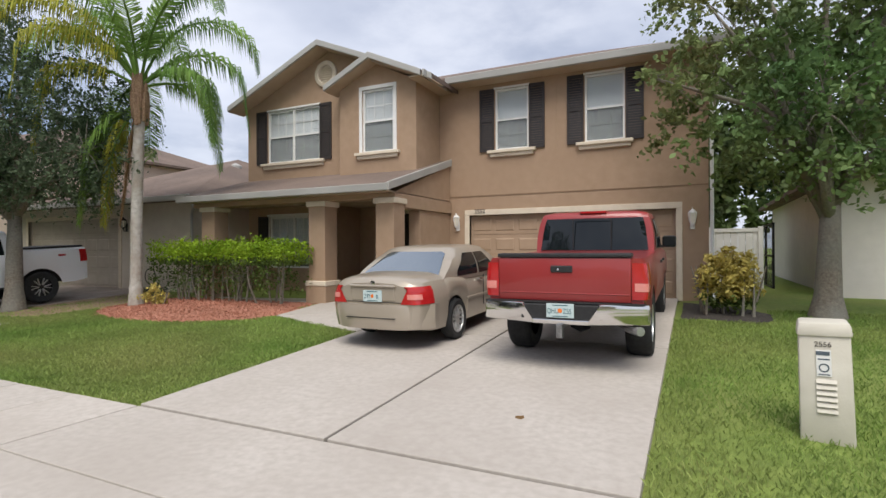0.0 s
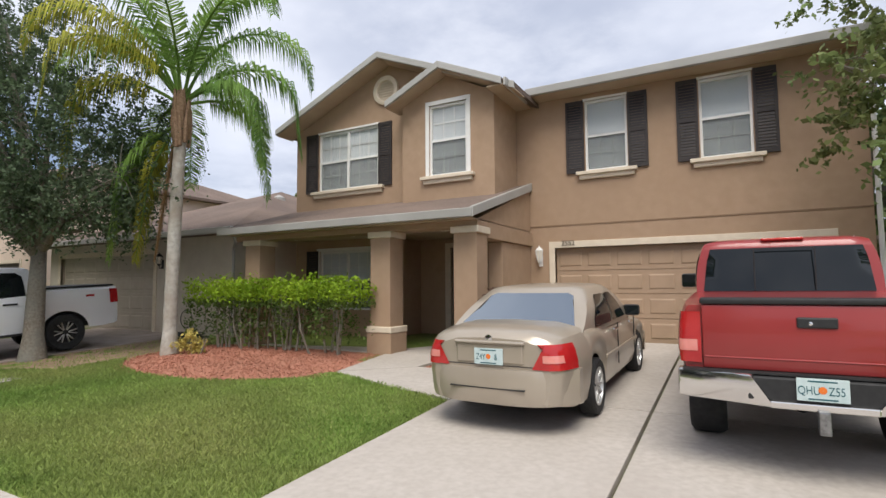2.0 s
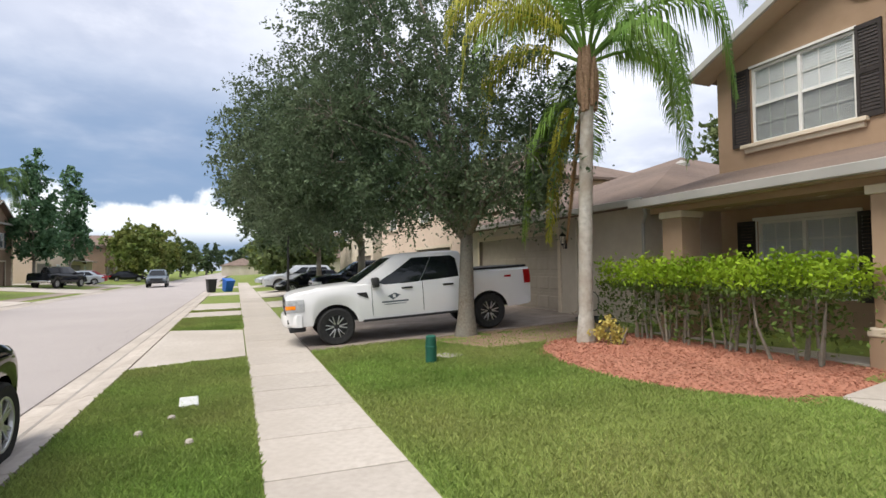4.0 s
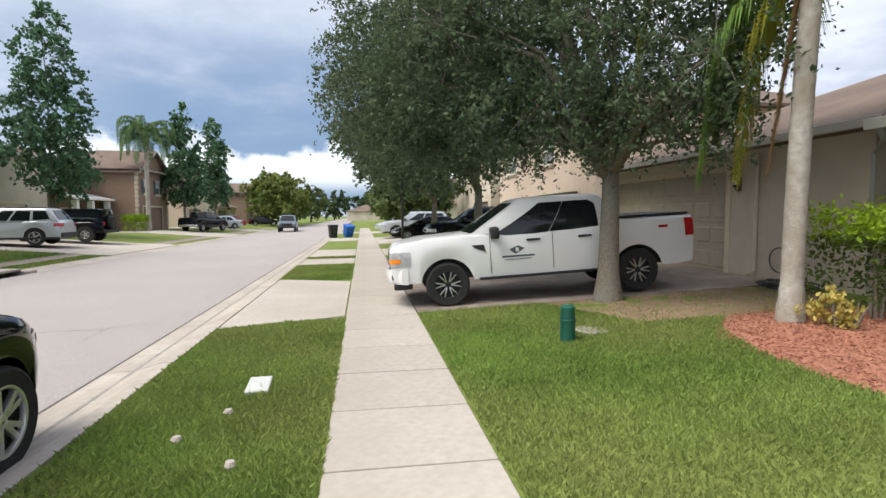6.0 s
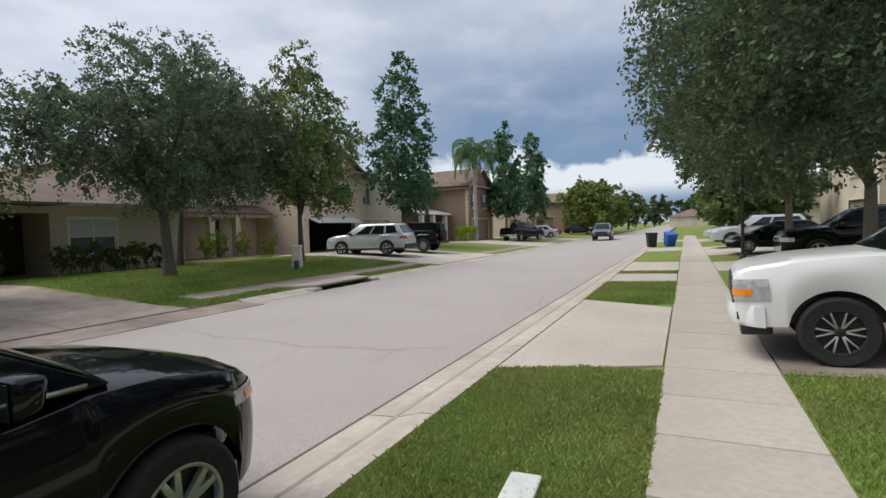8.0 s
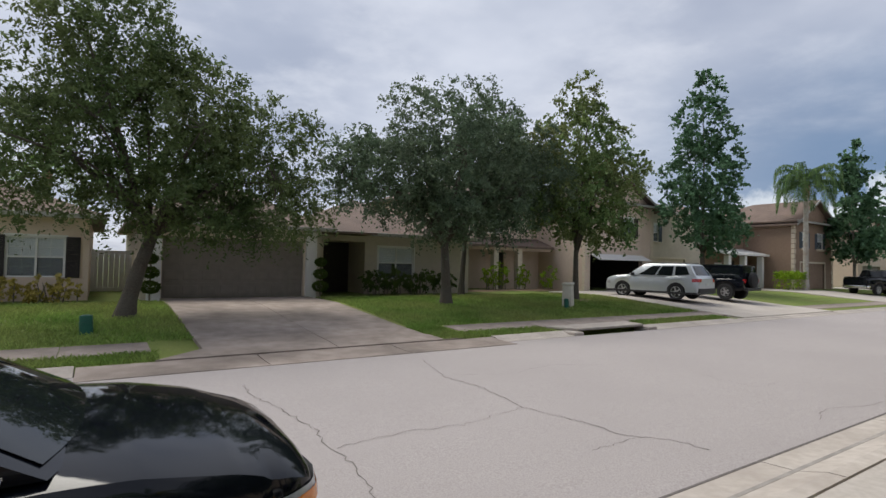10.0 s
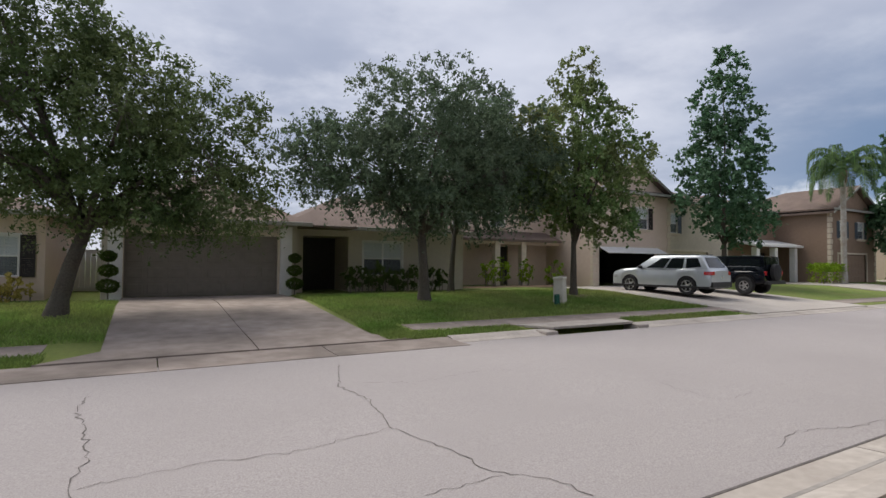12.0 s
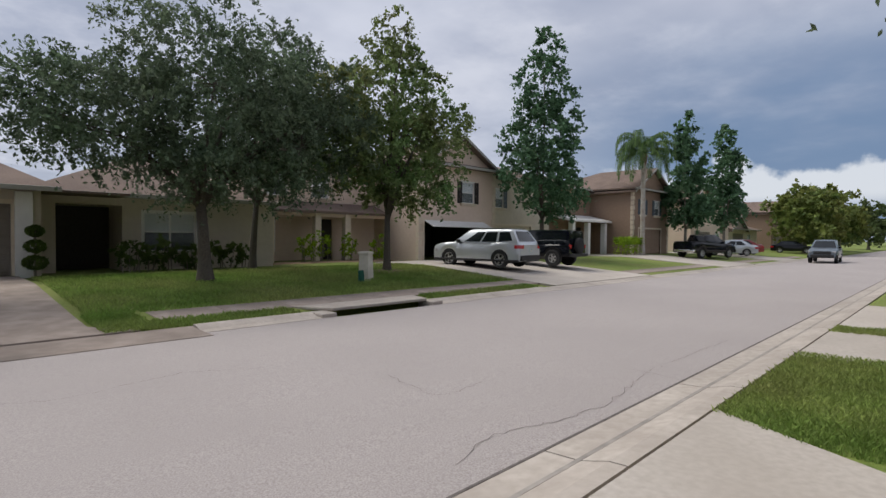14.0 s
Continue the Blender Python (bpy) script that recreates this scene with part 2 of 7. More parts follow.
GREENPL = surf("green_plastic", (0.012, 0.085, 0.06), (0.018, 0.11, 0.075), 5, 0.5)
BOXPAINT = surf("beige_cabinet_paint", (0.58, 0.54, 0.46), (0.64, 0.60, 0.52), 6, 0.6, 0.08, 60, c3=(0.50, 0.46, 0.38), s3=2.5)
BLUEPL = surf("blue_plastic", (0.01, 0.10, 0.42), (0.015, 0.13, 0.5), 5, 0.45)
PINKSTUCCO = surf("pinkish_stucco", (0.66, 0.53, 0.435), (0.71, 0.58, 0.48), 5, 0.9, 0.3, 80, c3=(0.61, 0.48, 0.39), s3=0.5)
CREAMSTUCCO = surf("cream_stucco", (0.60, 0.53, 0.44), (0.66, 0.59, 0.49), 5, 0.9, 0.3, 80, c3=(0.46, 0.39, 0.31), s3=0.5)
GREYSTUCCO = surf("greige_stucco", (0.56, 0.495, 0.415), (0.61, 0.545, 0.46), 5, 0.9, 0.3, 80, c3=(0.49, 0.43, 0.36), s3=0.5)
PALESTUCCO = surf("pale_stucco", (0.72, 0.675, 0.62), (0.77, 0.72, 0.665), 5, 0.9, 0.3, 80, c3=(0.64, 0.59, 0.54), s3=0.6)
GREIGEDOOR = surf("greige_garage_paint", (0.42, 0.365, 0.30), (0.46, 0.40, 0.335), 4, 0.6, 0.05, 90)
BROWNSTUCCO = surf("brown_stucco", (0.29, 0.20, 0.145), (0.33, 0.23, 0.17), 5, 0.9, 0.3, 80, c3=(0.26, 0.18, 0.13), s3=0.5)
DARKGARAGE = surf("taupe_garage_paint", (0.20, 0.175, 0.15), (0.23, 0.20, 0.175), 4, 0.6)
HOSE = surf("dark_hose", (0.03, 0.04, 0.035), (0.05, 0.06, 0.05), 9, 0.6)
BLUESHUT = surf("slate_shutter", (0.07, 0.09, 0.11), (0.09, 0.115, 0.14), 9, 0.6)
LAMPGLASS = surf("frosted_lamp_glass", (0.75, 0.7, 0.6), (0.8, 0.75, 0.65), 5, 0.4)

# ---- mesh tools ----


class Mesh:
    """Vertices and faces under a running transform."""

    def __init__(self, xf=None):
        self.v, self.f, self.xf = [], [], xf

    def add(self, pts, faces):
        k = len(self.v)
        for p in pts:
            p = Vector(p)
            self.v.append(tuple(self.xf @ p) if self.xf else tuple(p))
        self.f += [tuple(k + i for i in f) for f in faces]
        return self

    def box(self, x0, x1, y0, y1, z0, z1):
        p = [(x, y, z) for z in (z0, z1) for y in (y0, y1) for x in (x0, x1)]
        return self.add(p, [(0, 2, 3, 1), (4, 5, 7, 6), (0, 1, 5, 4), (2, 6, 7, 3), (0, 4, 6, 2), (1, 3, 7, 5)])

    def prism(self, base, top):
        """Two rings of equal count, base then top, closed."""
        n = len(base)
        return self.add(list(base) + list(top), [tuple(range(n))[::-1], tuple(range(n, 2 * n))] + [(i, (i + 1) % n, n + (i + 1) % n, n + i) for i in range(n)])

    def slab(self, pts, t):
        """A flat plate: the ring of points is its top, t its thickness."""
        return self.prism([(x, y, z - t) for x, y, z in pts], pts)

    def tube(self, path, radii, n=8, cap=True):
        path = [Vector(p) for p in path]
        radii = radii if isinstance(radii, (list, tuple)) else [radii] * len(path)
        pts, faces = [], []
        for i, p in enumerate(path):
            d = (path[min(i + 1, len(path) - 1)] - path[max(i - 1, 0)]).normalized()
            a = d.cross(Vector((0.3, 0.9, 0.2)) if abs(d.z) > 0.8 else Vector((0, 0, 1))).normalized()
            b = d.cross(a)
            for k in range(n):
                w = 2 * math.pi * k / n
                pts.append(p + (a * math.cos(w) + b * math.sin(w)) * radii[i])
        for i in range(len(path) - 1):
            for k in range(n):
                faces.append((i * n + k, i * n + (k + 1) % n, (i + 1) * n + (k + 1) % n, (i + 1) * n + k))
        if cap:
            faces += [tuple(range(n))[::-1], tuple((len(path) - 1) * n + k for k in range(n))]
        return self.add(pts, faces)

    def lathe(self, profile, n=24, axis="z"):
        """profile: (radius, height) pairs."""
        pts, faces = [], []
        for r, h in profile:
            for k in range(n):
                w = 2 * math.pi * k / n
                c, s = r * math.cos(w), r * math.sin(w)
                pts.append({"z": (c, s, h), "y": (c, h, s), "x": (h, c, s)}[axis])
        for i in range(len(profile) - 1):
            for k in range(n):
                faces.append((i * n + k, i * n + (k + 1) % n, (i + 1) * n + (k + 1) % n, (i + 1) * n + k))
        return self.add(pts, faces)

    def grid(self, rows, closed=False):
        """Rows of points joined into quads."""
        n = len(rows[0])
        pts = [p for r in rows for p in r]
        faces = []
        for i in range(len(rows) - 1):
            for k in range(n if closed else n - 1):
                faces.append((i * n + k, i * n + (k + 1) % n, (i + 1) * n + (k + 1) % n, (i + 1) * n + k))
        return self.add(pts, faces)


def make(m, name, mat, bevel=0.0, smooth=False):
    me = bpy.data.meshes.new(name)
    me.from_pydata(m.v, [], m.f)
    bm = bmesh.new()
    bm.from_mesh(me)
    bmesh.ops.remove_doubles(bm, verts=bm.verts, dist=0.0004)
    bmesh.ops.recalc_face_normals(bm, faces=bm.faces)
    if bevel:
        sharp = [e for e in bm.edges if len(e.link_faces) == 2 and e.calc_face_angle(0) > 0.5]
        bmesh.ops.bevel(bm, geom=sharp, offset=bevel, segments=2, affect="EDGES", profile=0.5, clamp_overlap=True)
    bm.to_mesh(me)
    bm.free()
    if smooth:
        for p in me.polygons:
            p.use_smooth = True
        if smooth is not True:
            me.set_sharp_from_angle(angle=smooth)
    me.materials.append(mat)
    return me


def part(name, m, mat, parent=None, label="", bevel=0.0, smooth=False, at=None):
    me = m if isinstance(m, bpy.types.Mesh) else make(m, name, mat, bevel, smooth)
    ob = new(name, me)
    if parent:
        ob.parent = parent
    if at is not None:
        ob.matrix_basis = at
    if label:
        ob["label"] = label
    return ob


def thing(name, label, category, at=None, group="", kind=""):
    ob = new(name)
    ob.empty_display_size = 0.2
    if at is not None:
        ob.matrix_basis = at
    return tagged(ob, label, category, group, kind)


def fast_mesh(name, verts, faces, mat):
    """A mesh from numpy arrays of points and equal-sized faces."""
    me = bpy.data.meshes.new(name)
    k = faces.shape[1]
    me.vertices.add(len(verts))
    me.vertices.foreach_set("co", verts.astype(np.float32).ravel())
    me.loops.add(faces.size)
    me.loops.foreach_set("vertex_index", faces.astype(np.int32).ravel())
    me.polygons.add(len(faces))
    me.polygons.foreach_set("loop_start", np.arange(0, faces.size, k, dtype=np.int32))
    me.update(calc_edges=True)
    me.materials.append(mat)
    return me


def turn(x, y, z=0.0, rz=0.0):
    return pose(x, y, z, 0, 0, rz)


# ---- the lie of the land ----
PROFILE = [(-900, 0.36), (-60, 0.36), (-15.2, 0.36), (-10.5, 0.04), (-9.2, -0.03), (-8.5, -0.08), (-8.45, -0.4), (0.42, -0.4), (0.47, -0.035), (2.35, 0.0),
           (3.55, 0.0), (5.0, 0.07), (12.2, 0.43), (60, 0.43), (900, 0.43)]


def land(y):
    for (a, za), (b, zb) in zip(PROFILE, PROFILE[1:]):
        if y <= b:
            return za + (zb - za) * (y - a) / (b - a)
    return 0.43


def sheet(name, ring, mat, lift, thick=0.09, parent=None, bevel=0.006, label=""):
    """A paved plate with its ring of (x, y) laid on the land."""
    return part(name, Mesh().slab([(x, y, land(y) + lift) for x, y in ring], thick), mat, parent, label, bevel)


def paved(x, y):
    """Whether a driveway or path lies here."""
    if y > 3.5:
        return -4.75 < x < 0.2 or (-7.3 < x < -4.6 and 7.5 < y < 13.2 and y > 8.6 - (x + 7.3) * 0.4) or -19.4 < x < -14.5
    return y < -8.4 and (-16.9 < x < -10.7 or -39.6 < x < -30.9)


ys = [p[0] for p in PROFILE]
for a, b in ((3.55, 12.2), (-15.2, -8.5), (0.47, 2.35)):
    ys += list(np.linspace(a, b, 18))
ys = sorted(set(round(y, 3) for y in ys))
xs = [-900, -300, -120] + list(np.linspace(-80, 10, 181)) + [40, 200, 900]
rows = []
for y in ys:
    row = []
    for x in xs:
        z = land(y)
        if (y > 3.8 or y < -11) and -79 < x < 9:
            z += 0.05 * (noise.noise((x * 0.35, y * 0.35, 2.0))) * min(1, abs(y - 3.6) * 0.5)
        if 0.6 < y < 2.2 or -9.1 < y < -8.6:
            z += 0.02 * noise.noise((x * 0.8, y * 0.8, 5.0)) - 0.004
        if paved(x, y):
            z = land(y) - 0.05
        row.append((x, y, z - 0.008))
    rows.append(row)
ground = part("ground", Mesh().grid(rows), LAWN, smooth=True)
tagged(ground, "green mown lawn ground with worn patches", "ground", kind="structure")

# road with a slight crown
rows = []
for y in np.linspace(-7.9, -0.33, 9):
    z = -0.145 + 0.07 * (1 - ((y + 4.05) / 3.86) ** 2)
    rows.append([(x, y, z) for x in (-420, -200, -100, -60, -40, -25, -10, 5, 30, 120)])
road = part("road", Mesh().grid(rows), ROAD, smooth=True)
tagged(road, "pale worn asphalt street with fine cracks", "road", kind="structure")


def road_z(y):
    return -0.145 + 0.07 * (1 - ((y + 4.05) / 3.86) ** 2)


def crack(line, width=0.018, seed=0):
    rng = random.Random(seed)
    pts = []
    for (a, b), (c, d) in zip(line, line[1:]):
        n = max(2, int(math.hypot(c - a, d - b) / 0.09))
        for i in range(n):
            f = i / n
            pts.append((a + (c - a) * f + rng.uniform(-0.035, 0.035), b + (d - b) * f + rng.uniform(-0.035, 0.035)))
    pts.append(line[-1])
    m = Mesh()
    left, right = [], []
    for i, (x, y) in enumerate(pts):
        px, py = pts[max(0, i - 1)]
        qx, qy = pts[min(len(pts) - 1, i + 1)]
        d = Vector((qx - px, qy - py, 0)).normalized()
        w = width * rng.uniform(0.25, 1.0) * 0.5
        left.append((x - d.y * w, y + d.x * w, road_z(y) + 0.004))
        right.append((x + d.y * w, y - d.x * w, road_z(y) + 0.004))
    m.grid([left, right])
    part("road_crack", m, CRACK, road, at=turn(-0.2, 0))


for i, line in enumerate((
        [(-14.52, -6.52), (-13.97, -4.88), (-14.07, -4.01), (-13.89, -2.9), (-14.13, -2.04), (-14.16, -1.49), (-14.53, -1.15), (-14.63, -0.76)],
        [(-10.97, -5.93), (-10.92, -5.13), (-11.09, -4.17), (-11.18, -3.35), (-11.09, -2.83), (-11.15, -2.24), (-11.0, -1.2)],
        [(-11.19, -2.69), (-12.03, -2.77), (-12.74, -2.67), (-13.89, -2.9)],
        [(-13.45, -1.36), (-14.22, -1.37)],
        [(-18.22, -2.95), (-18.1, -2.05), (-18.33, -1.91), (-18.92, -1.99)],
        [(-17.01, -0.67), (-17.72, -0.83), (-18.33, -0.68), (-19.32, -0.52), (-20.89, -0.83), (-22.29, -0.81), (-24.41, -0.78)],
        [(-20.97, -1.11), (-21.0, -0.72), (-21.0, -0.27)],
        [(-14.2, -5.0), (-15.1, -4.6), (-16.4, -4.9), (-17.3, -4.4)])):
    crack(line, 0.018 if i < 2 else 0.009, i)

# kerbs with gutters, in lengths with joints
DROPS = [(-20.6, -13.0), (-5.6, 1.1), (-33.5, -27.0), (-47, -40), (-61, -55)]
for name, sgn, edge, back in (("kerb_near", 1, -0.33, 0.42), ("kerb_far", -1, -7.9, -8.48)):
    kerb = thing(name, "pale concrete kerb and gutter along the street", "kerb", kind="structure")
    x = 12.0
    while x > -90:
        x1 = x - 3.0
        dropped = sgn > 0 or any(a - 0.2 < (x + x1) / 2 < b + 0.2 for a, b in ((-17.3, -10.0), (-39, -30.5), (-58, -50)))
        h = -0.045 if sgn > 0 else (-0.06 if not dropped else -0.09)
        d = back - edge
        prof = [(edge, -0.138), (edge + d * 0.45, -0.12), (edge + d * 0.62, -0.085), (edge + d * 0.8, h), (back, h + 0.008), (back, -0.42), (edge, -0.42)]
        if -24.1 < x1 + 1.5 < -21.0 and sgn < 0:
            x = x1
            continue
        crossing = sgn < 0 and -17.4 < (x + x1) / 2 < -9.9
        if crossing:
            prof = [(-7.42, -0.118), (-7.9, -0.115), (-8.2, -0.1), (back, -0.085), (back, -0.42), (-7.42, -0.42)]
        m = Mesh().prism([(x - 0.011, y, z) for y, z in prof], [(x1 + 0.011, y, z) for y, z in prof])
        part("kerb_length", m, OLDCONC if crossing else CURB, kerb)
        x = x1
    if sgn > 0:
        d = back - edge
        part("gutter_joint", Mesh().box(-90, 12, edge - 0.016, edge + 0.012, -0.2, -0.133), CRACK, kerb, "dark joint along the gutter")
        y1, z1 = edge + d * 0.45, -0.12
        part("flow_line", Mesh().prism([(-90, y1 - 0.03, z1 - 0.03), (-90, y1 - 0.03, z1 + 0.0015), (-90, y1 + 0.02, z1 + 0.008), (-90, y1 + 0.02, z1 - 0.03)], [(12, y1 - 0.03, z1 - 0.03), (12, y1 - 0.03, z1 + 0.0015), (12, y1 + 0.02, z1 + 0.008), (12, y1 + 0.02, z1 - 0.03)]), GRIME, kerb, "grimy flow line")

# pavement slabs on both sides
walk_near = thing("pavement_near", "pale concrete pavement slabs with joints", "pavement", kind="structure")
walk_far = thing("pavement_far", "weathered concrete pavement strip between lawns", "pavement", kind="structure")
slab_mesh = make(Mesh().box(-0.524, 0.524, -0.592, 0.592, -0.1, 0.012), "slab", CONCRETE, 0.009)
for k in range(66):
    part("slab", slab_mesh, CONCRETE, walk_near, at=pose(-4.63 - 1.07 * (k + 0.5), 2.955, random.uniform(-0.002, 0.003), random.uniform(-0.15, 0.15), random.uniform(-0.12, 0.12)))
for k in range(9):
    part("slab", slab_mesh, CONCRETE, walk_near, at=pose(0.1 + 1.07 * (k + 0.5), 2.955, random.uniform(-0.002, 0.003)))
part("slab", Mesh().box(-4.622, 0.092, 2.358, 3.552, -0.1, 0.013), CONCRETE, walk_near, bevel=0.009)
far_mesh = make(Mesh().box(-0.74, 0.74, -0.55, 0.55, -0.1, 0.01), "slab", OLDCONC, 0.01)
x = -2.0
while x > -78:
    if not -17.2 < x < -10.4:
        part("slab", far_mesh, OLDCONC, walk_far, at=pose(x, -9.75, land(-9.75) - 0.004, -2.2))
    x -= 1.49

drive = thing("driveway", "pale concrete driveway slabs with dark joints", "driveway", kind="structure")
for x0, x1 in ((-4.64, -2.345), (-2.31, 0.08)):
    for y0, y1 in ((3.585, 7.69), (7.72, 12.78)):
        m = Mesh().slab([(x0, y0, land(y0) + 0.02), (x1, y0, land(y0) + 0.02), (x1, 5.0 if y0 < 5 else 10.0, land(5.0 if y0 < 5 else 10.0) + 0.02), (x1, y1, land(y1) + 0.02), (x0, y1, land(y1) + 0.02), (x0, 5.0 if y0 < 5 else 10.0, land(5.0 if y0 < 5 else 10.0) + 0.02)], 0.12)
        part("slab", m, CONCRETE, drive, bevel=0.008)
for x0, x1, f0, f1 in ((-4.64, -2.335, -5.6, -2.335), (-2.315, 0.08, -2.315, 1.0)):
    part("slab", Mesh().slab([(f0, 0.462, -0.02), (f1, 0.462, -0.02), (x1, 2.34, 0.016), (x0, 2.34, 0.016)], 0.1), CONCRETE, drive, bevel=0.008)
path = thing("front_path", "pale concrete path from driveway to porch", "path", kind="structure")
sheet("slab", [(-4.66, 7.35), (-4.66, 8.95), (-6.1, 8.95), (-7.15, 8.15), (-5.9, 7.7)], CONCRETE, 0.022, parent=path)
sheet("slab", [(-6.12, 8.97), (-6.0, 9.88), (-7.38, 9.88), (-7.17, 8.19)], CONCRETE, 0.024, parent=path)

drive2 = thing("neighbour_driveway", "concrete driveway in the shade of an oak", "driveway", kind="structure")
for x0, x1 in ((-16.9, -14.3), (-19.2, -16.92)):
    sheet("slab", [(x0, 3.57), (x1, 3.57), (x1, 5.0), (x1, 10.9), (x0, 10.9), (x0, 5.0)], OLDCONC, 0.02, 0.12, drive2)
part("slab", Mesh().slab([(-19.9, 0.462, -0.02), (-13.65, 0.462, -0.02), (-14.3, 2.34, 0.016), (-18.9, 2.34, 0.016)], 0.1), CONCRETE, drive2, "clean pale apron", bevel=0.008)
aprons = thing("street_aprons", "pale concrete driveway aprons across the verge", "driveway", kind="structure")
for a, b in ((-31.6, -27.4), (-45, -41), (-60, -56), (-26.2, -23.8)):
    part("slab", Mesh().slab([(a - 0.4, 0.462, -0.02), (b + 0.4, 0.462, -0.02), (b, 2.34, 0.016), (a, 2.34, 0.016)], 0.1), CONCRETE, aprons, bevel=0.008)
for a, b in ((-31.6, -27.4), (-45, -36), (-60, -54)):
    sheet("slab", [(a, 3.57), (b, 3.57), (b, 5.0), (b, 11), (a, 11), (a, 5.0)], CONCRETE, 0.02, 0.12, aprons)
drive3 = thing("opposite_driveway", "stained grey concrete driveway with a dark joint", "driveway", kind="structure")
for x0, x1, f0, f1 in ((-16.4, -13.76, -17.1, -13.76), (-13.74, -11.1, -13.74, -10.2)):
    sheet("slab", [(x1, -10.4), (x0, -10.4), (x0, -15.2), (x0, -18.55), (x1, -18.55), (x1, -15.2)], OLDCONC, 0.02, 0.12, drive3)
    sheet("slab", [(f1, -8.5), (f0, -8.5), (x0, -9.2), (x0, -10.38), (x1, -10.38), (x1, -9.2)], OLDCONC, 0.022, 0.12, drive3)
drive4 = thing("two_car_driveway", "pale concrete driveway of a two-storey house", "driveway", kind="structure")
for k in range(3):
    x1 = -31.0 - 2.8 * k
    x0 = x1 - 2.78
    sheet("slab", [(x1, -8.5), (x0, -8.5), (x0, -10.5), (x0, -15.2), (x0, -19.4), (x1, -19.4), (x1, -15.2), (x1, -10.5)], CONCRETE, 0.022, 0.12, drive4)
for a, b in ((-57.5, -51.0), (-72, -66)):
    sheet("slab", [(b, -8.5), (a, -8.5), (a, -10.5), (a, -15.2), (a, -19.4), (b, -19.4), (b, -15.2), (b, -10.5)], CONCRETE, 0.022, 0.12, drive4)

# storm drain on the far kerb
drain = thing("storm_drain", "concrete kerb inlet with a dark slot", "drain", at=turn(-22.5, -8.2))
m = Mesh().box(-1.55, 1.55, -0.75, 0.22, -0.42, -0.36)
# Near-black floor: the slot's darkness is in its colour.
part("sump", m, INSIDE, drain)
part("top_slab", Mesh().prism([(-1.9, -0.95, -0.07), (1.9, -0.95, -0.07), (1.5, 0.06, -0.045), (-1.5, 0.06, -0.045)], [(-1.9, -0.95, 0.005), (1.9, -0.95, 0.005), (1.5, 0.06, 0.03), (-1.5, 0.06, 0.03)]), CURB, drain, bevel=0.015)
for sx in (-1, 1):
    part("end_block", Mesh().box(sx * 1.72 - 0.2, sx * 1.72 + 0.2, -0.3, 0.28, -0.42, -0.05), CURB, drain, bevel=0.03)

# mulch beds
def mound(name, ring, height, mat, label, category, chips=0, lift=0.0):
    cx, cy = sum(p[0] for p in ring) / len(ring), sum(p[1] for p in ring) / len(ring)
    dense = []
    for (a, b), (c, d) in zip(ring, ring[1:] + ring[:1]):
        for i in range(6):
            dense.append((a + (c - a) * i / 6, b + (d - b) * i / 6))
    rows = []
    for k in range(9):
        f = 1 - k / 8
        row = []
        for x, y in dense:
            w = 1 + (0.05 * noise.noise((x * 1.7, y * 1.7, 0)) if k < 2 else 0)
            px, py = cx + (x - cx) * f * w, cy + (y - cy) * f * w
            row.append((px, py, land(py) + lift - 0.015 + height * (1 - f ** 4) + (0.03 * noise.noise((px * 3, py * 3, 1)) if k else 0)))
        rows.append(row)
    ob = part(name, Mesh().grid(rows, True), mat, smooth=True)
    tagged(ob, label, category)
    if chips:
        rng = np.random.default_rng(5)
        c = []
        while len(c) < chips:
            k, u = rng.integers(len(dense)), rng.random()
            f = math.sqrt(rng.random()) * 1.02
            (ax, ay), (bx, by) = dense[k], dense[(k + 1) % len(dense)]
            px, py = cx + (ax + (bx - ax) * u - cx) * f, cy + (ay + (by - ay) * u - cy) * f
            c.append((px, py, land(py) + lift + height * (1 - min(1, f) ** 4)))
        leaf_cloud("bark_chip", np.array(c), 0.024, 0.3, MULCH, ob, 0.75)["kind"] = "stuff"
    return ob


def leaf_cloud(name, centres, size, slim, mat, parent, flat=0.0, rng=None, label=""):
    """One small folded leaf at each centre, turned at random."""
    rng = rng or np.random.default_rng(len(centres))
    n = len(centres)
    d = rng.normal(size=(n, 3))
    d[:, 2] *= 1 - flat
    d /= np.linalg.norm(d, axis=1)[:, None]
    u = rng.normal(size=(n, 3))
    u[:, 2] += 0.8
    w = np.cross(d, u)
    w /= np.linalg.norm(w, axis=1)[:, None] + 1e-9
    s = size * rng.uniform(0.6, 1.35, n)[:, None]
    verts = np.stack([centres - d * s, centres + w * s * slim, centres + d * s, centres - w * s * slim], 1).reshape(-1, 3)
    ob = part(name, fast_mesh(name, verts, np.arange(4 * n).reshape(n, 4), mat), mat, parent, label)
    return ob

# ---- houses ----


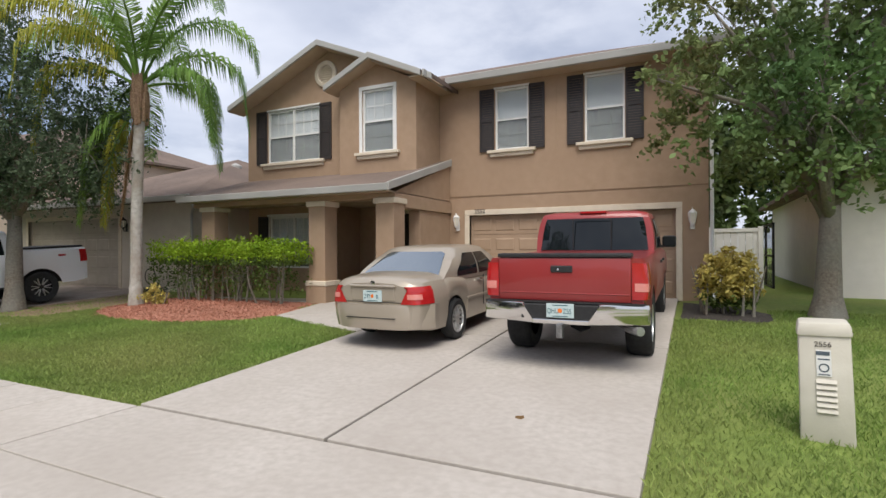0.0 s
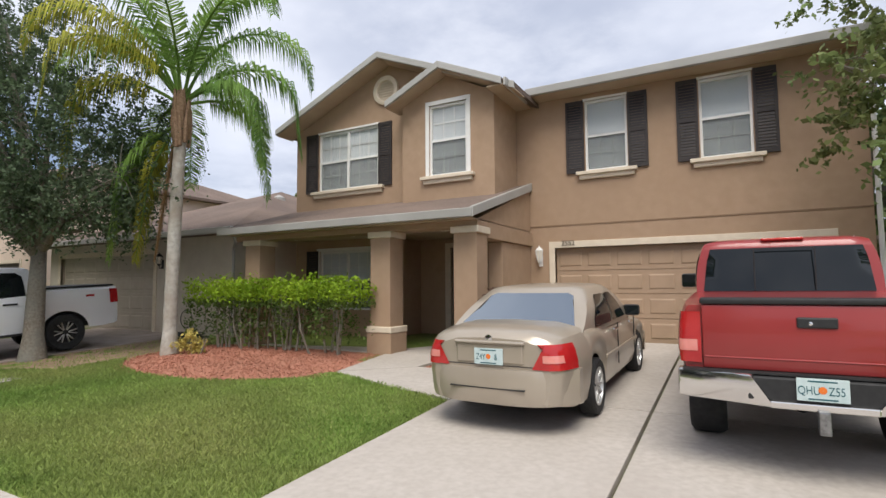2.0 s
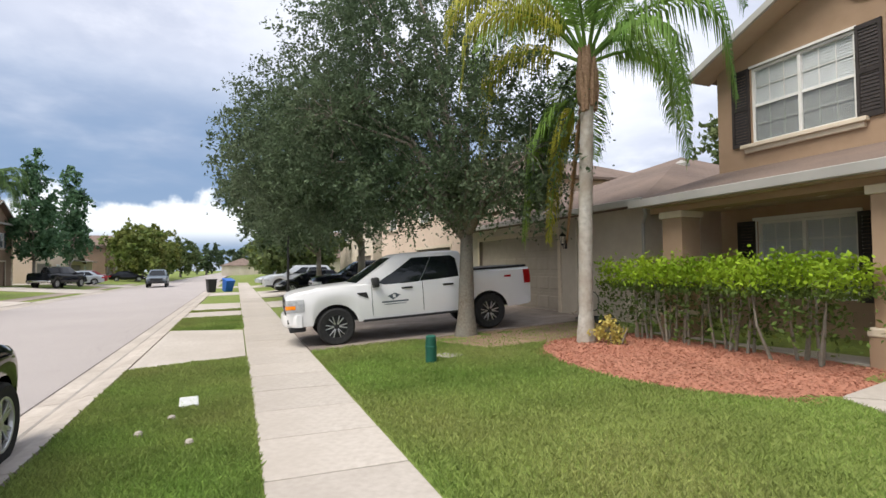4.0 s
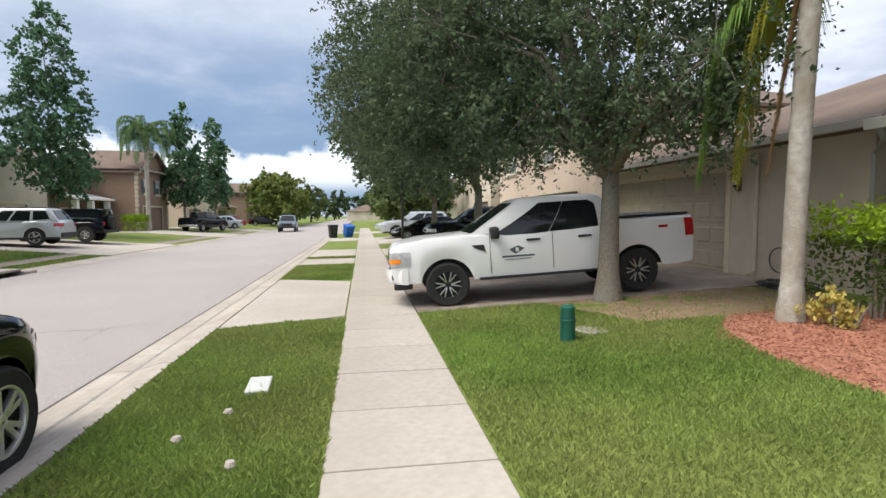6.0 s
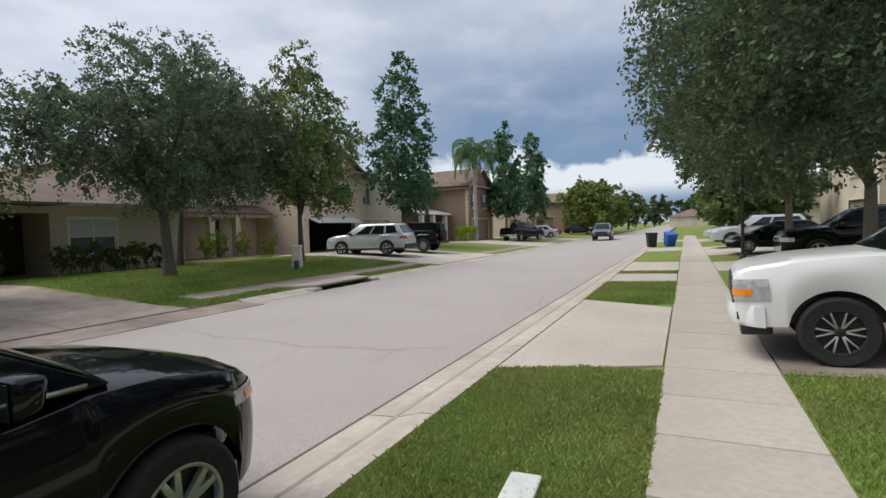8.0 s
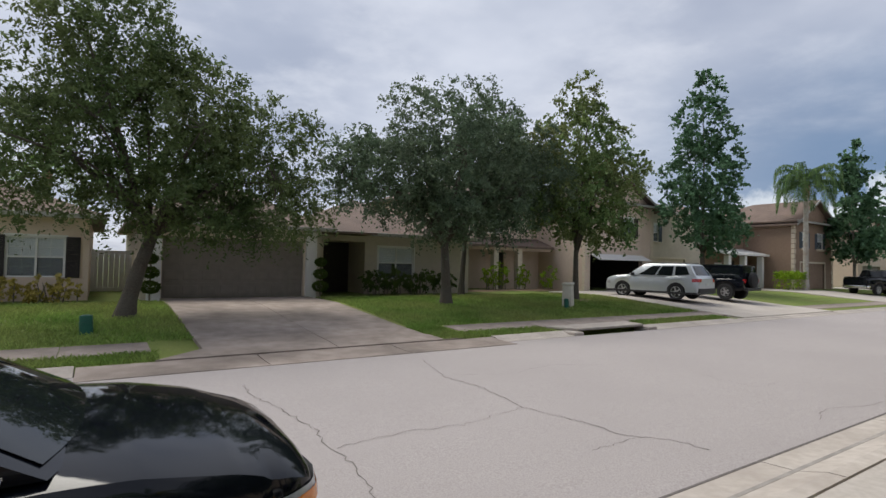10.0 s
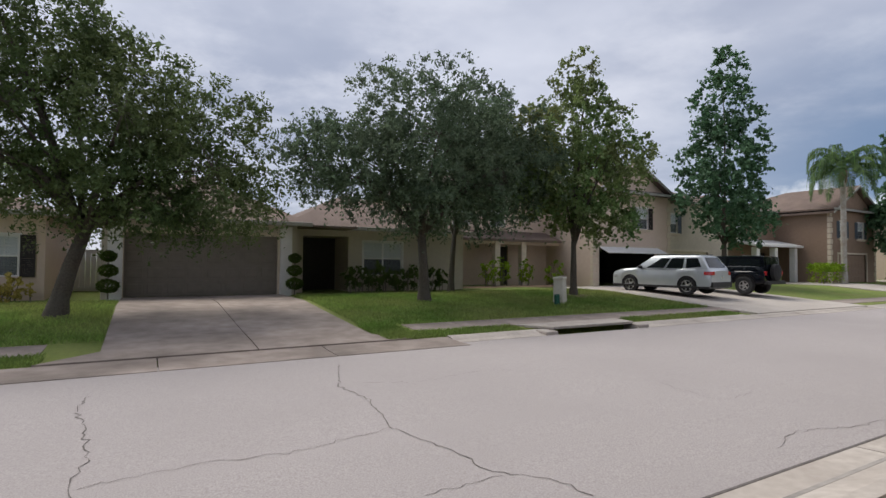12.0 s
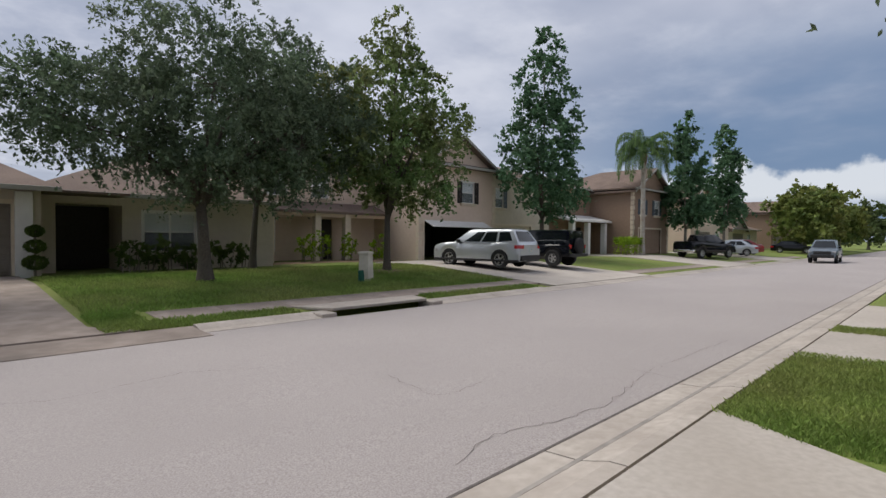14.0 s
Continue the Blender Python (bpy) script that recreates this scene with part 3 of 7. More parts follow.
def wall(name, parent, xf, w, z0, z1, thick, holes, mat, label=""):
    """A wall from 0 to w along its local x, its outside at y=0 and its inside at y=thick, with openings cut through."""
    xs = sorted({0.0, w, *[h[0] for h in holes], *[h[1] for h in holes]})
    zs = sorted({z0, z1, *[h[2] for h in holes], *[h[3] for h in holes]})
    m = Mesh(xf)

    def solid(i, k):
        if not (0 <= i < len(xs) - 1 and 0 <= k < len(zs) - 1):
            return False
        cx, cz = (xs[i] + xs[i + 1]) / 2, (zs[k] + zs[k + 1]) / 2
        return not any(a < cx < b and c < cz < d for a, b, c, d in holes)

    for i in range(len(xs) - 1):
        for k in range(len(zs) - 1):
            if not solid(i, k):
                continue
            a, b, c, d = xs[i], xs[i + 1], zs[k], zs[k + 1]
            m.add([(a, 0, c), (b, 0, c), (b, 0, d), (a, 0, d)], [(0, 1, 2, 3)])
            m.add([(a, thick, c), (b, thick, c), (b, thick, d), (a, thick, d)], [(3, 2, 1, 0)])
            for (di, dk), (p, q) in (((-1, 0), ((a, c), (a, d))), ((1, 0), ((b, c), (b, d))), ((0, -1), ((a, c), (b, c))), ((0, 1), ((a, d), (b, d)))):
                if not solid(i + di, k + dk):
                    m.add([(p[0], 0, p[1]), (q[0], 0, q[1]), (q[0], thick, q[1]), (p[0], thick, p[1])], [(0, 1, 2, 3)])
    return part(name, m, mat, parent, label)


def window(parent, xf, a, b, c, d, cols=1, sashes=1, munt=(3, 2), shutters=None, sill=True, trim=0.0, blind=0.5, shut_mat=None, head=True, screen=True, plain_top=False):
    """A sash window in the opening a..b by c..d of a wall's local frame; sashes side by side."""
    m = Mesh(xf)
    f = 0.05
    m.box(a, b, 0.03, 0.11, c, c + f).box(a, b, 0.03, 0.11, d - f, d).box(a, a + f, 0.03, 0.11, c + f, d - f).box(b - f, b, 0.03, 0.11, c + f, d - f)
    if trim:
        t = trim
        m.box(a - t, a, -0.025, 0.05, c, d + t).box(b, b + t, -0.025, 0.05, c, d + t).box(a, b, -0.025, 0.05, d, d + t)
    elif head:
        m.box(a - 0.03, b + 0.03, -0.02, 0.04, d, d + 0.05)
    frame_ob = part("window", m, WHITE, parent, bevel=0.004)
    step = (b - a) / sashes
    mid = (c + d) / 2
    for s in range(sashes):
        p, q = a + s * step + (f if s == 0 else 0.03), a + (s + 1) * step - (f if s == sashes - 1 else 0.03)
        if s:
            part("mullion", Mesh(xf).box(a + s * step - 0.03, a + s * step + 0.03, 0.02, 0.11, c + f, d - f), WHITE, frame_ob)
        part("meeting_rail", Mesh(xf).box(p, q, 0.045, 0.1, mid - 0.025, mid + 0.025), WHITE, frame_ob)
        for z0, z1, lower in ((c + f, mid - 0.025, True), (mid + 0.025, d - f, False)):
            g = part("pane", Mesh(xf).box(p, q, 0.078, 0.084, z0, z1), GLASS, frame_ob)
            g.visible_shadow = False
            bars = Mesh(xf)
            for k in range(1, munt[0]):
                x = p + (q - p) * k / munt[0]
                bars.box(x - 0.009, x + 0.009, 0.066, 0.077, z0, z1)
            for k in range(1, munt[1]):
                z = z0 + (z1 - z0) * k / munt[1]
                bars.box(p, q, 0.067, 0.076, z - 0.009, z + 0.009)
            if bars.f and not (plain_top and not lower):
                part("glazing_bars", bars, WHITE, frame_ob)
            if lower and screen:
                part("insect_screen", Mesh(xf).box(p, q, 0.052, 0.055, z0, z1), SCREENMAT, frame_ob, "grey insect screen").visible_shadow = False
        n = max(6, int((d - c) / 0.055))
        slats = Mesh(xf)
        for k in range(n):
            z = c + 0.03 + (d - c - 0.06) * k / n
            slats.add([(p, 0.082, z), (q, 0.082, z), (q, 0.100, z + 0.056), (p, 0.100, z + 0.056)], [(0, 1, 2, 3)])
        part("blind", slats, BLIND, frame_ob, "white slatted blind")
    # Near-black sheet behind the blind, painted as the unlit room.
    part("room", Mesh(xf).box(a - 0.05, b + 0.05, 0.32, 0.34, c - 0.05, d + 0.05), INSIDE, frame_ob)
    if sill:
        sl = Mesh(xf).prism([(a - 0.13, 0.03, c - 0.17), (b + 0.13, 0.03, c - 0.17), (b + 0.13, -0.06, c - 0.17), (a - 0.13, -0.06, c - 0.17)], [(a - 0.13, 0.03, c - 0.08), (b + 0.13, 0.03, c - 0.08), (b + 0.13, -0.075, c - 0.08), (a - 0.13, -0.075, c - 0.08)])
        sl.box(a - 0.19, b + 0.19, -0.12, 0.03, c - 0.079, c - 0.002)
        part("sill", sl, CREAM, frame_ob, "cream moulded sill", bevel=0.012)
    for side in shutters or ():
        w = 0.39
        x0 = a - 0.02 - w if side < 0 else b + 0.02
        sh = Mesh(xf).box(x0, x0 + 0.05, -0.045, 0.0, c - 0.02, d + 0.02).box(x0 + w - 0.05, x0 + w, -0.045, 0.0, c - 0.02, d + 0.02)
        for z in (c - 0.02, mid - 0.04, d - 0.06):
            sh.box(x0 + 0.05, x0 + w - 0.05, -0.044, 0.0, z, z + 0.08)
        for k in range(int((d - c) / 0.06)):
            z = c + 0.03 + k * 0.06
            if z < d - 0.06:
                sh.add([(x0 + 0.05, -0.022, z + 0.058), (x0 + w - 0.05, -0.022, z + 0.058), (x0 + w - 0.05, -0.036, z), (x0 + 0.05, -0.036, z)], [(0, 1, 2, 3)])
        part("shutter", sh, shut_mat or DARKTRIM, frame_ob, "dark louvred shutter")
    return frame_ob


SCREENMAT = glassy("insect_mesh", (0.12, 0.125, 0.13), 0.8, 0.66)


def garage_door(parent, xf, a, b, c, d, mat, rows=4, cols=8, panels=True):
    door = part("garage_door", Mesh(xf).box(a, b, 0.14, 0.17, c, d), mat, parent)
    h = (d - c) / rows
    for k in range(rows):
        z0, z1 = c + k * h + 0.006, c + (k + 1) * h - 0.006
        m = Mesh(xf).box(a, b, 0.12, 0.14, z0, z1)
        if panels:
            w = (b - a) / cols
            for i in range(cols):
                x0, x1 = a + i * w + 0.06, a + (i + 1) * w - 0.06
                m.prism([(x0, 0.12, z0 + 0.09), (x1, 0.12, z0 + 0.09), (x1, 0.12, z1 - 0.09), (x0, 0.12, z1 - 0.09)], [(x0 + 0.03, 0.106, z0 + 0.12), (x1 - 0.03, 0.106, z0 + 0.12), (x1 - 0.03, 0.106, z1 - 0.12), (x0 + 0.03, 0.106, z1 - 0.12)])
        part("door_section", m, mat, door, bevel=0.004)
    return door


def wall_lamp(xf, x, z, mat=WHITE):
    lamp = thing("wall_lantern", "white wall lantern beside the garage door", "wall lamp", group="garage lanterns")
    part("back_plate", Mesh(xf).box(x - 0.05, x + 0.05, -0.02, 0.0, z - 0.28, z - 0.02), mat, lamp, bevel=0.008)
    part("arm", Mesh(xf).tube([(x, 0, z - 0.24), (x, -0.09, z - 0.27), (x, -0.12, z - 0.18)], 0.012, 6), mat, lamp)
    body = Mesh(xf @ Matrix.Translation((x, -0.12, z)))
    body.lathe([(0.001, -0.20), (0.035, -0.19), (0.045, -0.15), (0.05, -0.145)], 6).lathe([(0.09, 0.06), (0.095, 0.075), (0.05, 0.13), (0.015, 0.15), (0.012, 0.18), (0.001, 0.19)], 6)
    for k in range(6):
        w = 2 * math.pi * k / 6
        body.tube([(0.05 * math.cos(w), 0.05 * math.sin(w), -0.15), (0.088 * math.cos(w), 0.088 * math.sin(w), 0.065)], 0.006, 4)
    part("lantern", body, mat, lamp)
    part("lantern_glass", Mesh(xf @ Matrix.Translation((x, -0.12, z))).lathe([(0.045, -0.145), (0.082, 0.06)], 6), LAMPGLASS, lamp, "frosted glass")
    return lamp


def text(body, size, xf, mat, name, parent, depth=0.004, squeeze=1.0):
    """Raised lettering turned into a mesh. Local x runs along the line, local y up, and local z out."""
    c = bpy.data.curves.new(name, "FONT")
    c.body, c.size, c.extrude, c.align_x = body, size, depth, "CENTER"
    tmp = new("lettering", c)
    me = bpy.data.meshes.new_from_object(tmp.evaluated_get(bpy.context.evaluated_depsgraph_get()))
    bpy.data.objects.remove(tmp)
    me.transform(xf @ Matrix.Diagonal((squeeze, 1, 1, 1)))
    me.materials.clear()
    me.materials.append(mat)
    return part(name, me, mat, parent)


def facing(x, y, rz=0):
    return turn(x, y, 0, rz)


# our house: tan stucco, two storeys
house = thing("house", "two-storey tan stucco house with porch and double garage", "house", kind="structure")
Z0, EAVE = 0.38, 5.86
main = facing(-5.75, 12.8)
w3 = (1.58, 2.46, 4.08, 5.64)
w4 = (3.83, 4.74, 4.08, 5.68)
gar = (0.86, 5.80, 0.0, 2.44)
wall("wall", house, main, 6.45, Z0 - 0.3, EAVE, 0.3, [w3, w4, gar], STUCCO)
window(house, main, *w3, munt=(3, 2), shutters=(-1, 1), plain_top=True)
window(house, main, *w4, munt=(3, 2), shutters=(-1, 1), plain_top=True)
garage_door(house, main, gar[0], gar[1], 0.42, 2.44, GARAGE)
m = Mesh(main).box(gar[0] - 0.13, gar[0], -0.03, 0.1, 0.40, 2.44).box(gar[1], gar[1] + 0.13, -0.03, 0.1, 0.40, 2.44).box(gar[0] - 0.13, gar[1] + 0.13, -0.032, 0.1, 2.44, 2.58)
part("garage_trim", m, CREAM, house, "cream painted garage surround", bevel=0.008)
# Joint line as a darker strip, its shadow painted into the stucco tone.
part("joint_strip", Mesh(main).box(0, 6.45, -0.012, 0.0, 2.93, 2.955), surf("joint_shadow_strip", (0.25, 0.165, 0.105), None, rough=0.9), house)
for dx in (3.15,):
    part("joint_strip", Mesh(main).box(dx, dx + 0.012, -0.006, 0.0, 2.96, EAVE), STUCCO, house)
side = turn(0.7, 13.1, 0, 90)
wall("wall", house, side, 8.4, Z0 - 0.3, EAVE, 0.3, [], STUCCO)
wall("wall", house, turn(0.7, 21.8, 0, 180), 12.32, Z0 - 0.3, EAVE, 0.3, [], STUCCO)
wall("wall", house, turn(-11.62, 21.5, 0, 270), 9.45, Z0 - 0.3, EAVE, 0.3, [], STUCCO)
part("downpipe", Mesh().tube([(0.74, 12.72, 5.8), (0.76, 12.74, 5.6), (0.76, 12.74, 0.6), (0.8, 12.6, 0.48)], 0.04, 8), WHITE, house, "white downpipe")
# left wing and its bay
left = facing(-11.62, 11.75)
w1 = (0.78, 2.68, 4.08, 5.60)
wall("wall", house, left, 3.57, 3.0, EAVE, 0.3, [w1], STUCCO)
window(house, left, *w1, sashes=2, munt=(3, 2), shutters=(-1, 1))
bay = facing(-8.05, 11.47)
w2 = (0.72, 1.66, 4.06, 5.68)
wall("wall", house, bay, 2.3, 2.9, EAVE, 0.3, [w2], STUCCO)
window(house, bay, *w2, munt=(3, 2), trim=0.09)
part("wall", Mesh().box(-8.05, -7.75, 11.77, 12.1, 2.9, EAVE).box(-6.05, -5.75, 11.77, 12.79, 2.9, EAVE), STUCCO, house)
# gables
def gable_wall(x0, x1, y, z, xa, za, t=0.28, mat=STUCCO, parent=house):
    part("gable", Mesh().prism([(x0, y, z), (x1, y, z), (xa, y, za)], [(x0, y + t, z), (x1, y + t, z), (xa, y + t, za)]), mat, parent)


gable_wall(-11.62, -5.5, 11.76, EAVE - 0.15, -8.6, 7.04)
gable_wall(-8.05, -5.75, 11.48, EAVE - 0.1, -6.9, 6.32)
vent_at = turn(-8.7, 11.745, 6.40)
m = Mesh(vent_at).lathe([(0.36, 0.02), (0.36, -0.05), (0.33, -0.065), (0.26, -0.065), (0.24, -0.04), (0.24, 0.02)], 32, "y")
m.lathe([(0.25, 0.012), (0.001, 0.011)], 32, "y")
vent = part("round_vent", m, CREAM, house, "cream round gable vent", smooth=0.6)
for k in range(7):
    z = -0.2 + 0.062 * k
    hw = math.sqrt(max(0.01, 0.245 ** 2 - z * z))
    part("louvre", Mesh(vent_at).prism([(-hw, 0.0, z + 0.03), (hw, 0.0, z + 0.03), (hw, -0.03, z), (-hw, -0.03, z)], [(-hw, 0.0, z + 0.04), (hw, 0.0, z + 0.04), (hw, -0.03, z + 0.01), (-hw, -0.03, z + 0.01)]), CREAM, vent)


def roof_plate(parent, pts, t=0.12, mat=SHINGLE):
    return part("roof", Mesh().slab(pts, t), mat, parent)


def fascia(parent, a, b, h=0.16, t=0.09, mat=GUTTER):
    """A gutter board from a to b."""
    a, b = Vector(a), Vector(b)
    d = (b - a).normalized()
    n = d.cross(Vector((0, 0, 1))).normalized() * t
    up_v = Vector((0, 0, h))
    ring = [a, a + n, a + n * 1.2 + up_v, a + up_v]
    part("gutter", Mesh().prism([p - d * 0.02 for p in ring], [p + (b - a) + d * 0.02 for p in ring]), mat, parent, "white gutter board", bevel=0.012)


R = 5.95
PITCH = 0.385
ridge_y = 17.2
rz = R + (ridge_y - 12.3) * PITCH
roof_plate(house, [(-8.4, 12.3, R), (0.95, 12.3, R), (-3.0, ridge_y, rz), (-8.4, ridge_y, rz)])
roof_plate(house, [(0.95, 12.3, R), (0.95, 22.2, R), (-3.0, ridge_y, rz)])
roof_plate(house, [(0.95, 22.2, R), (-11.8, 22.2, R), (-8.4, ridge_y, rz), (-3.0, ridge_y, rz)])
roof_plate(house, [(-11.8, 22.2, R), (-11.8, 12.3, R), (-8.4, ridge_y, rz)])
part("soffit", Mesh().box(-5.4, 0.9, 12.34, 12.8, R - 0.16, R - 0.13).box(0.72, 0.9, 12.8, 22, R - 0.16, R - 0.13), SOFFIT, house)
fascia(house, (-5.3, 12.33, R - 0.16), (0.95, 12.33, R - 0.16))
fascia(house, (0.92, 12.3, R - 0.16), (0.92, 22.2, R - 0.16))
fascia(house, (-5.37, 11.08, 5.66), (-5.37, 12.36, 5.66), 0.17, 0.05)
part("soffit", Mesh().box(-5.75, -5.38, 11.1, 12.8, 5.69, 5.72), SOFFIT, house)
for xl, xa, xr, y, zl, za, back in ((-11.9, -8.62, -5.2, 11.25, 5.76, 7.16, 17.0), (-8.25, -6.87, -5.4, 11.05, 5.82, 6.47, 13.5)):
    roof_plate(house, [(xl, y, zl), (xa, y, za), (xa, back, za), (xl, back, zl)], 0.1)
    roof_plate(house, [(xa, y, za), (xr, y, zl), (xr, back, zl), (xa, back, za)], 0.1)
    for (p, zp), (q, zq) in (((xl, zl), (xa, za)), ((xa, za), (xr, zl))):
        m = Mesh().prism([(p, y - 0.03, zp - 0.14), (q, y - 0.03, zq - 0.14), (q, y - 0.03, zq + 0.01), (p, y - 0.03, zp + 0.01)], [(p, y + 0.03, zp - 0.14), (q, y + 0.03, zq - 0.14), (q, y + 0.03, zq + 0.01), (p, y + 0.03, zp + 0.01)])
        part("rake_board", m, GUTTER, house, "white rake board", bevel=0.008)
        m = Mesh().prism([(p, y + 0.03, zp - 0.15), (q, y + 0.03, zq - 0.15), (q, y + 0.03, zq - 0.12), (p, y + 0.03, zp - 0.12)], [(p, y + 0.6, zp - 0.15), (q, y + 0.6, zq - 0.15), (q, y + 0.6, zq - 0.12), (p, y + 0.6, zp - 0.12)])
        part("soffit", m, SOFFIT, house)

# porch
PF = 0.34
part("porch_floor", Mesh().box(-11.7, -5.3, 9.9, 13.2, 0.05, PF), CONCRETE, house, bevel=0.01)
roofp = [(-11.75, 9.5, 2.95), (-5.35, 9.5, 2.95), (-5.45, 12.79, 3.92), (-5.75, 12.79, 3.92), (-5.75, 11.5, 3.54), (-8.05, 11.5, 3.54), (-8.05, 11.76, 3.62), (-11.75, 11.76, 3.62)]
part("porch_roof", Mesh().slab(roofp, 0.1), SHINGLE, house)
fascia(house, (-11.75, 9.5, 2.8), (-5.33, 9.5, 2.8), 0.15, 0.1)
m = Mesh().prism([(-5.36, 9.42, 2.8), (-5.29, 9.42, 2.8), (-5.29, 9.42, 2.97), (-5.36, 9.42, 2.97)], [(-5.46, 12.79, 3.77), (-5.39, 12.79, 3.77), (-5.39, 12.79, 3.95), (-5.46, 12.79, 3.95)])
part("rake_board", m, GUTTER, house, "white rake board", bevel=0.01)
part("porch_ceiling", Mesh().box(-11.6, -5.45, 9.62, 13.0, 2.80, 2.83), SOFFIT, house)
part("porch_beam", Mesh().box(-11.65, -5.4, 9.85, 10.3, 2.69, 2.8).box(-5.76, -5.4, 10.31, 12.79, 2.5, 2.8), STUCCO, house, bevel=0.01)
part("porch_side_gable", Mesh().prism([(-5.76, 9.9, 2.81), (-5.76, 12.79, 2.81), (-5.76, 12.79, 3.78), ], [(-5.45, 9.9, 2.81), (-5.45, 12.79, 2.81), (-5.45, 12.79, 3.78)]), STUCCO, house)
part("wall", Mesh().box(-5.76, -5.45, 11.1, 12.79, 0.1, 2.49), STUCCO, house, bevel=0.01)
for cx, base_z in ((-7.52, 0.2), (-5.66, 0.2), (-11.1, 0.2)):
    col = part("porch_column", Mesh().box(cx - 0.235, cx + 0.235, 9.85, 10.32, base_z, 2.69), STUCCO, house, bevel=0.012)
    part("column_base", Mesh().box(cx - 0.285, cx + 0.285, 9.8, 10.37, base_z, 0.72), STUCCO, col, bevel=0.015)
    part("column_band", Mesh().box(cx - 0.30, cx + 0.30, 9.785, 10.385, 0.72, 0.84), CREAM, col, "cream band", bevel=0.02)
    part("column_capital", Mesh().box(cx - 0.28, cx + 0.28, 9.805, 10.365, 2.57, 2.695), CREAM, col, "cream capital", bevel=0.015)
low = facing(-11.62, 11.76)
wall("wall", house, low, 3.07, 0.1, 2.81, 0.25, [(0.82, 2.62, 1.05, 2.52)], STUCCO)
window(house, low, 0.82, 2.62, 1.05, 2.52, sashes=2, munt=(3, 2), shutters=(-1, 1), sill=False, trim=0.08)
wall("wall", house, turn(-8.55, 12.02, 0, 90), 1.22, 0.1, 2.81, 0.25, [], STUCCO)
entry = facing(-8.87, 13.1)
dr = (1.15, 2.12, 0.1, 2.66)
wall("wall", house, entry, 3.12, 0.1, 2.81, 0.25, [dr], STUCCO)
door = part("front_door", Mesh(entry).box(1.2, 2.07, 0.08, 0.13, PF + 0.03, 2.58), DARKTRIM, house, "dark front door", bevel=0.006)
part("door_frame", Mesh(entry).box(1.05, 1.2, -0.03, 0.12, PF, 2.7).box(2.07, 2.22, -0.03, 0.12, PF, 2.7).box(1.2, 2.07, -0.03, 0.12, 2.58, 2.7), CREAM, house, bevel=0.008)
part("door_handle", Mesh(entry).box(1.27, 1.31, 0.05, 0.08, 1.2, 1.5).tube([(1.29, 0.05, 1.42), (1.29, 0.0, 1.40), (1.29, 0.0, 1.28)], 0.012, 6), CHROME, door, "pale metal handle")
part("door_hanger", Mesh(entry).box(1.26, 1.34, 0.062, 0.078, 1.02, 1.26), WHITE, door, "white hang tag on the handle")
for k, (zz0, zz1) in enumerate(((0.55, 1.15), (1.6, 2.4))):
    part("door_panel", Mesh(entry).box(1.42, 1.94, 0.066, 0.079, zz0, zz1), DARKTRIM, door, bevel=0.01)
tagged(part("door_mat", Mesh().box(-7.75, -6.6, 12.55, 13.05, PF, PF + 0.018), surf("brown_mat", (0.05, 0.035, 0.025), (0.08, 0.055, 0.04), 60, 0.95, 0.4, 90), bevel=0.006), "dark brown door mat before the front door", "door mat")
for x, y in ((-6.6, 10.8), (-8.9, 10.7), (-10.6, 10.7)):
    pl = thing("porch_light", "round white flush porch ceiling light", "ceiling light", at=turn(x, y, 2.8), group="porch lights")
    part("rim", Mesh().lathe([(0.001, 0.0), (0.15, 0.0), (0.15, -0.02), (0.13, -0.025)], 20), WHITE, pl, smooth=0.6)
    part("diffuser", Mesh().lathe([(0.13, -0.022), (0.1, -0.05), (0.04, -0.065), (0.001, -0.067)], 20), LAMPGLASS, pl, smooth=True)
wall_lamp(main, 0.53, 2.32)
wall_lamp(main, 6.13, 2.25)
tagged(wall_lamp(turn(-22.0, 10.72), 6.25, 2.45, BLACKPL), "black wall lantern beside the greige garage", group="neighbour lanterns")
nums = thing("house_number", "dark raised house number above the garage", "house number")
text("2552", 0.15, main @ pose(1.16, -0.036, 2.49, 90), DARKTRIM, "digits", nums, 0.008)


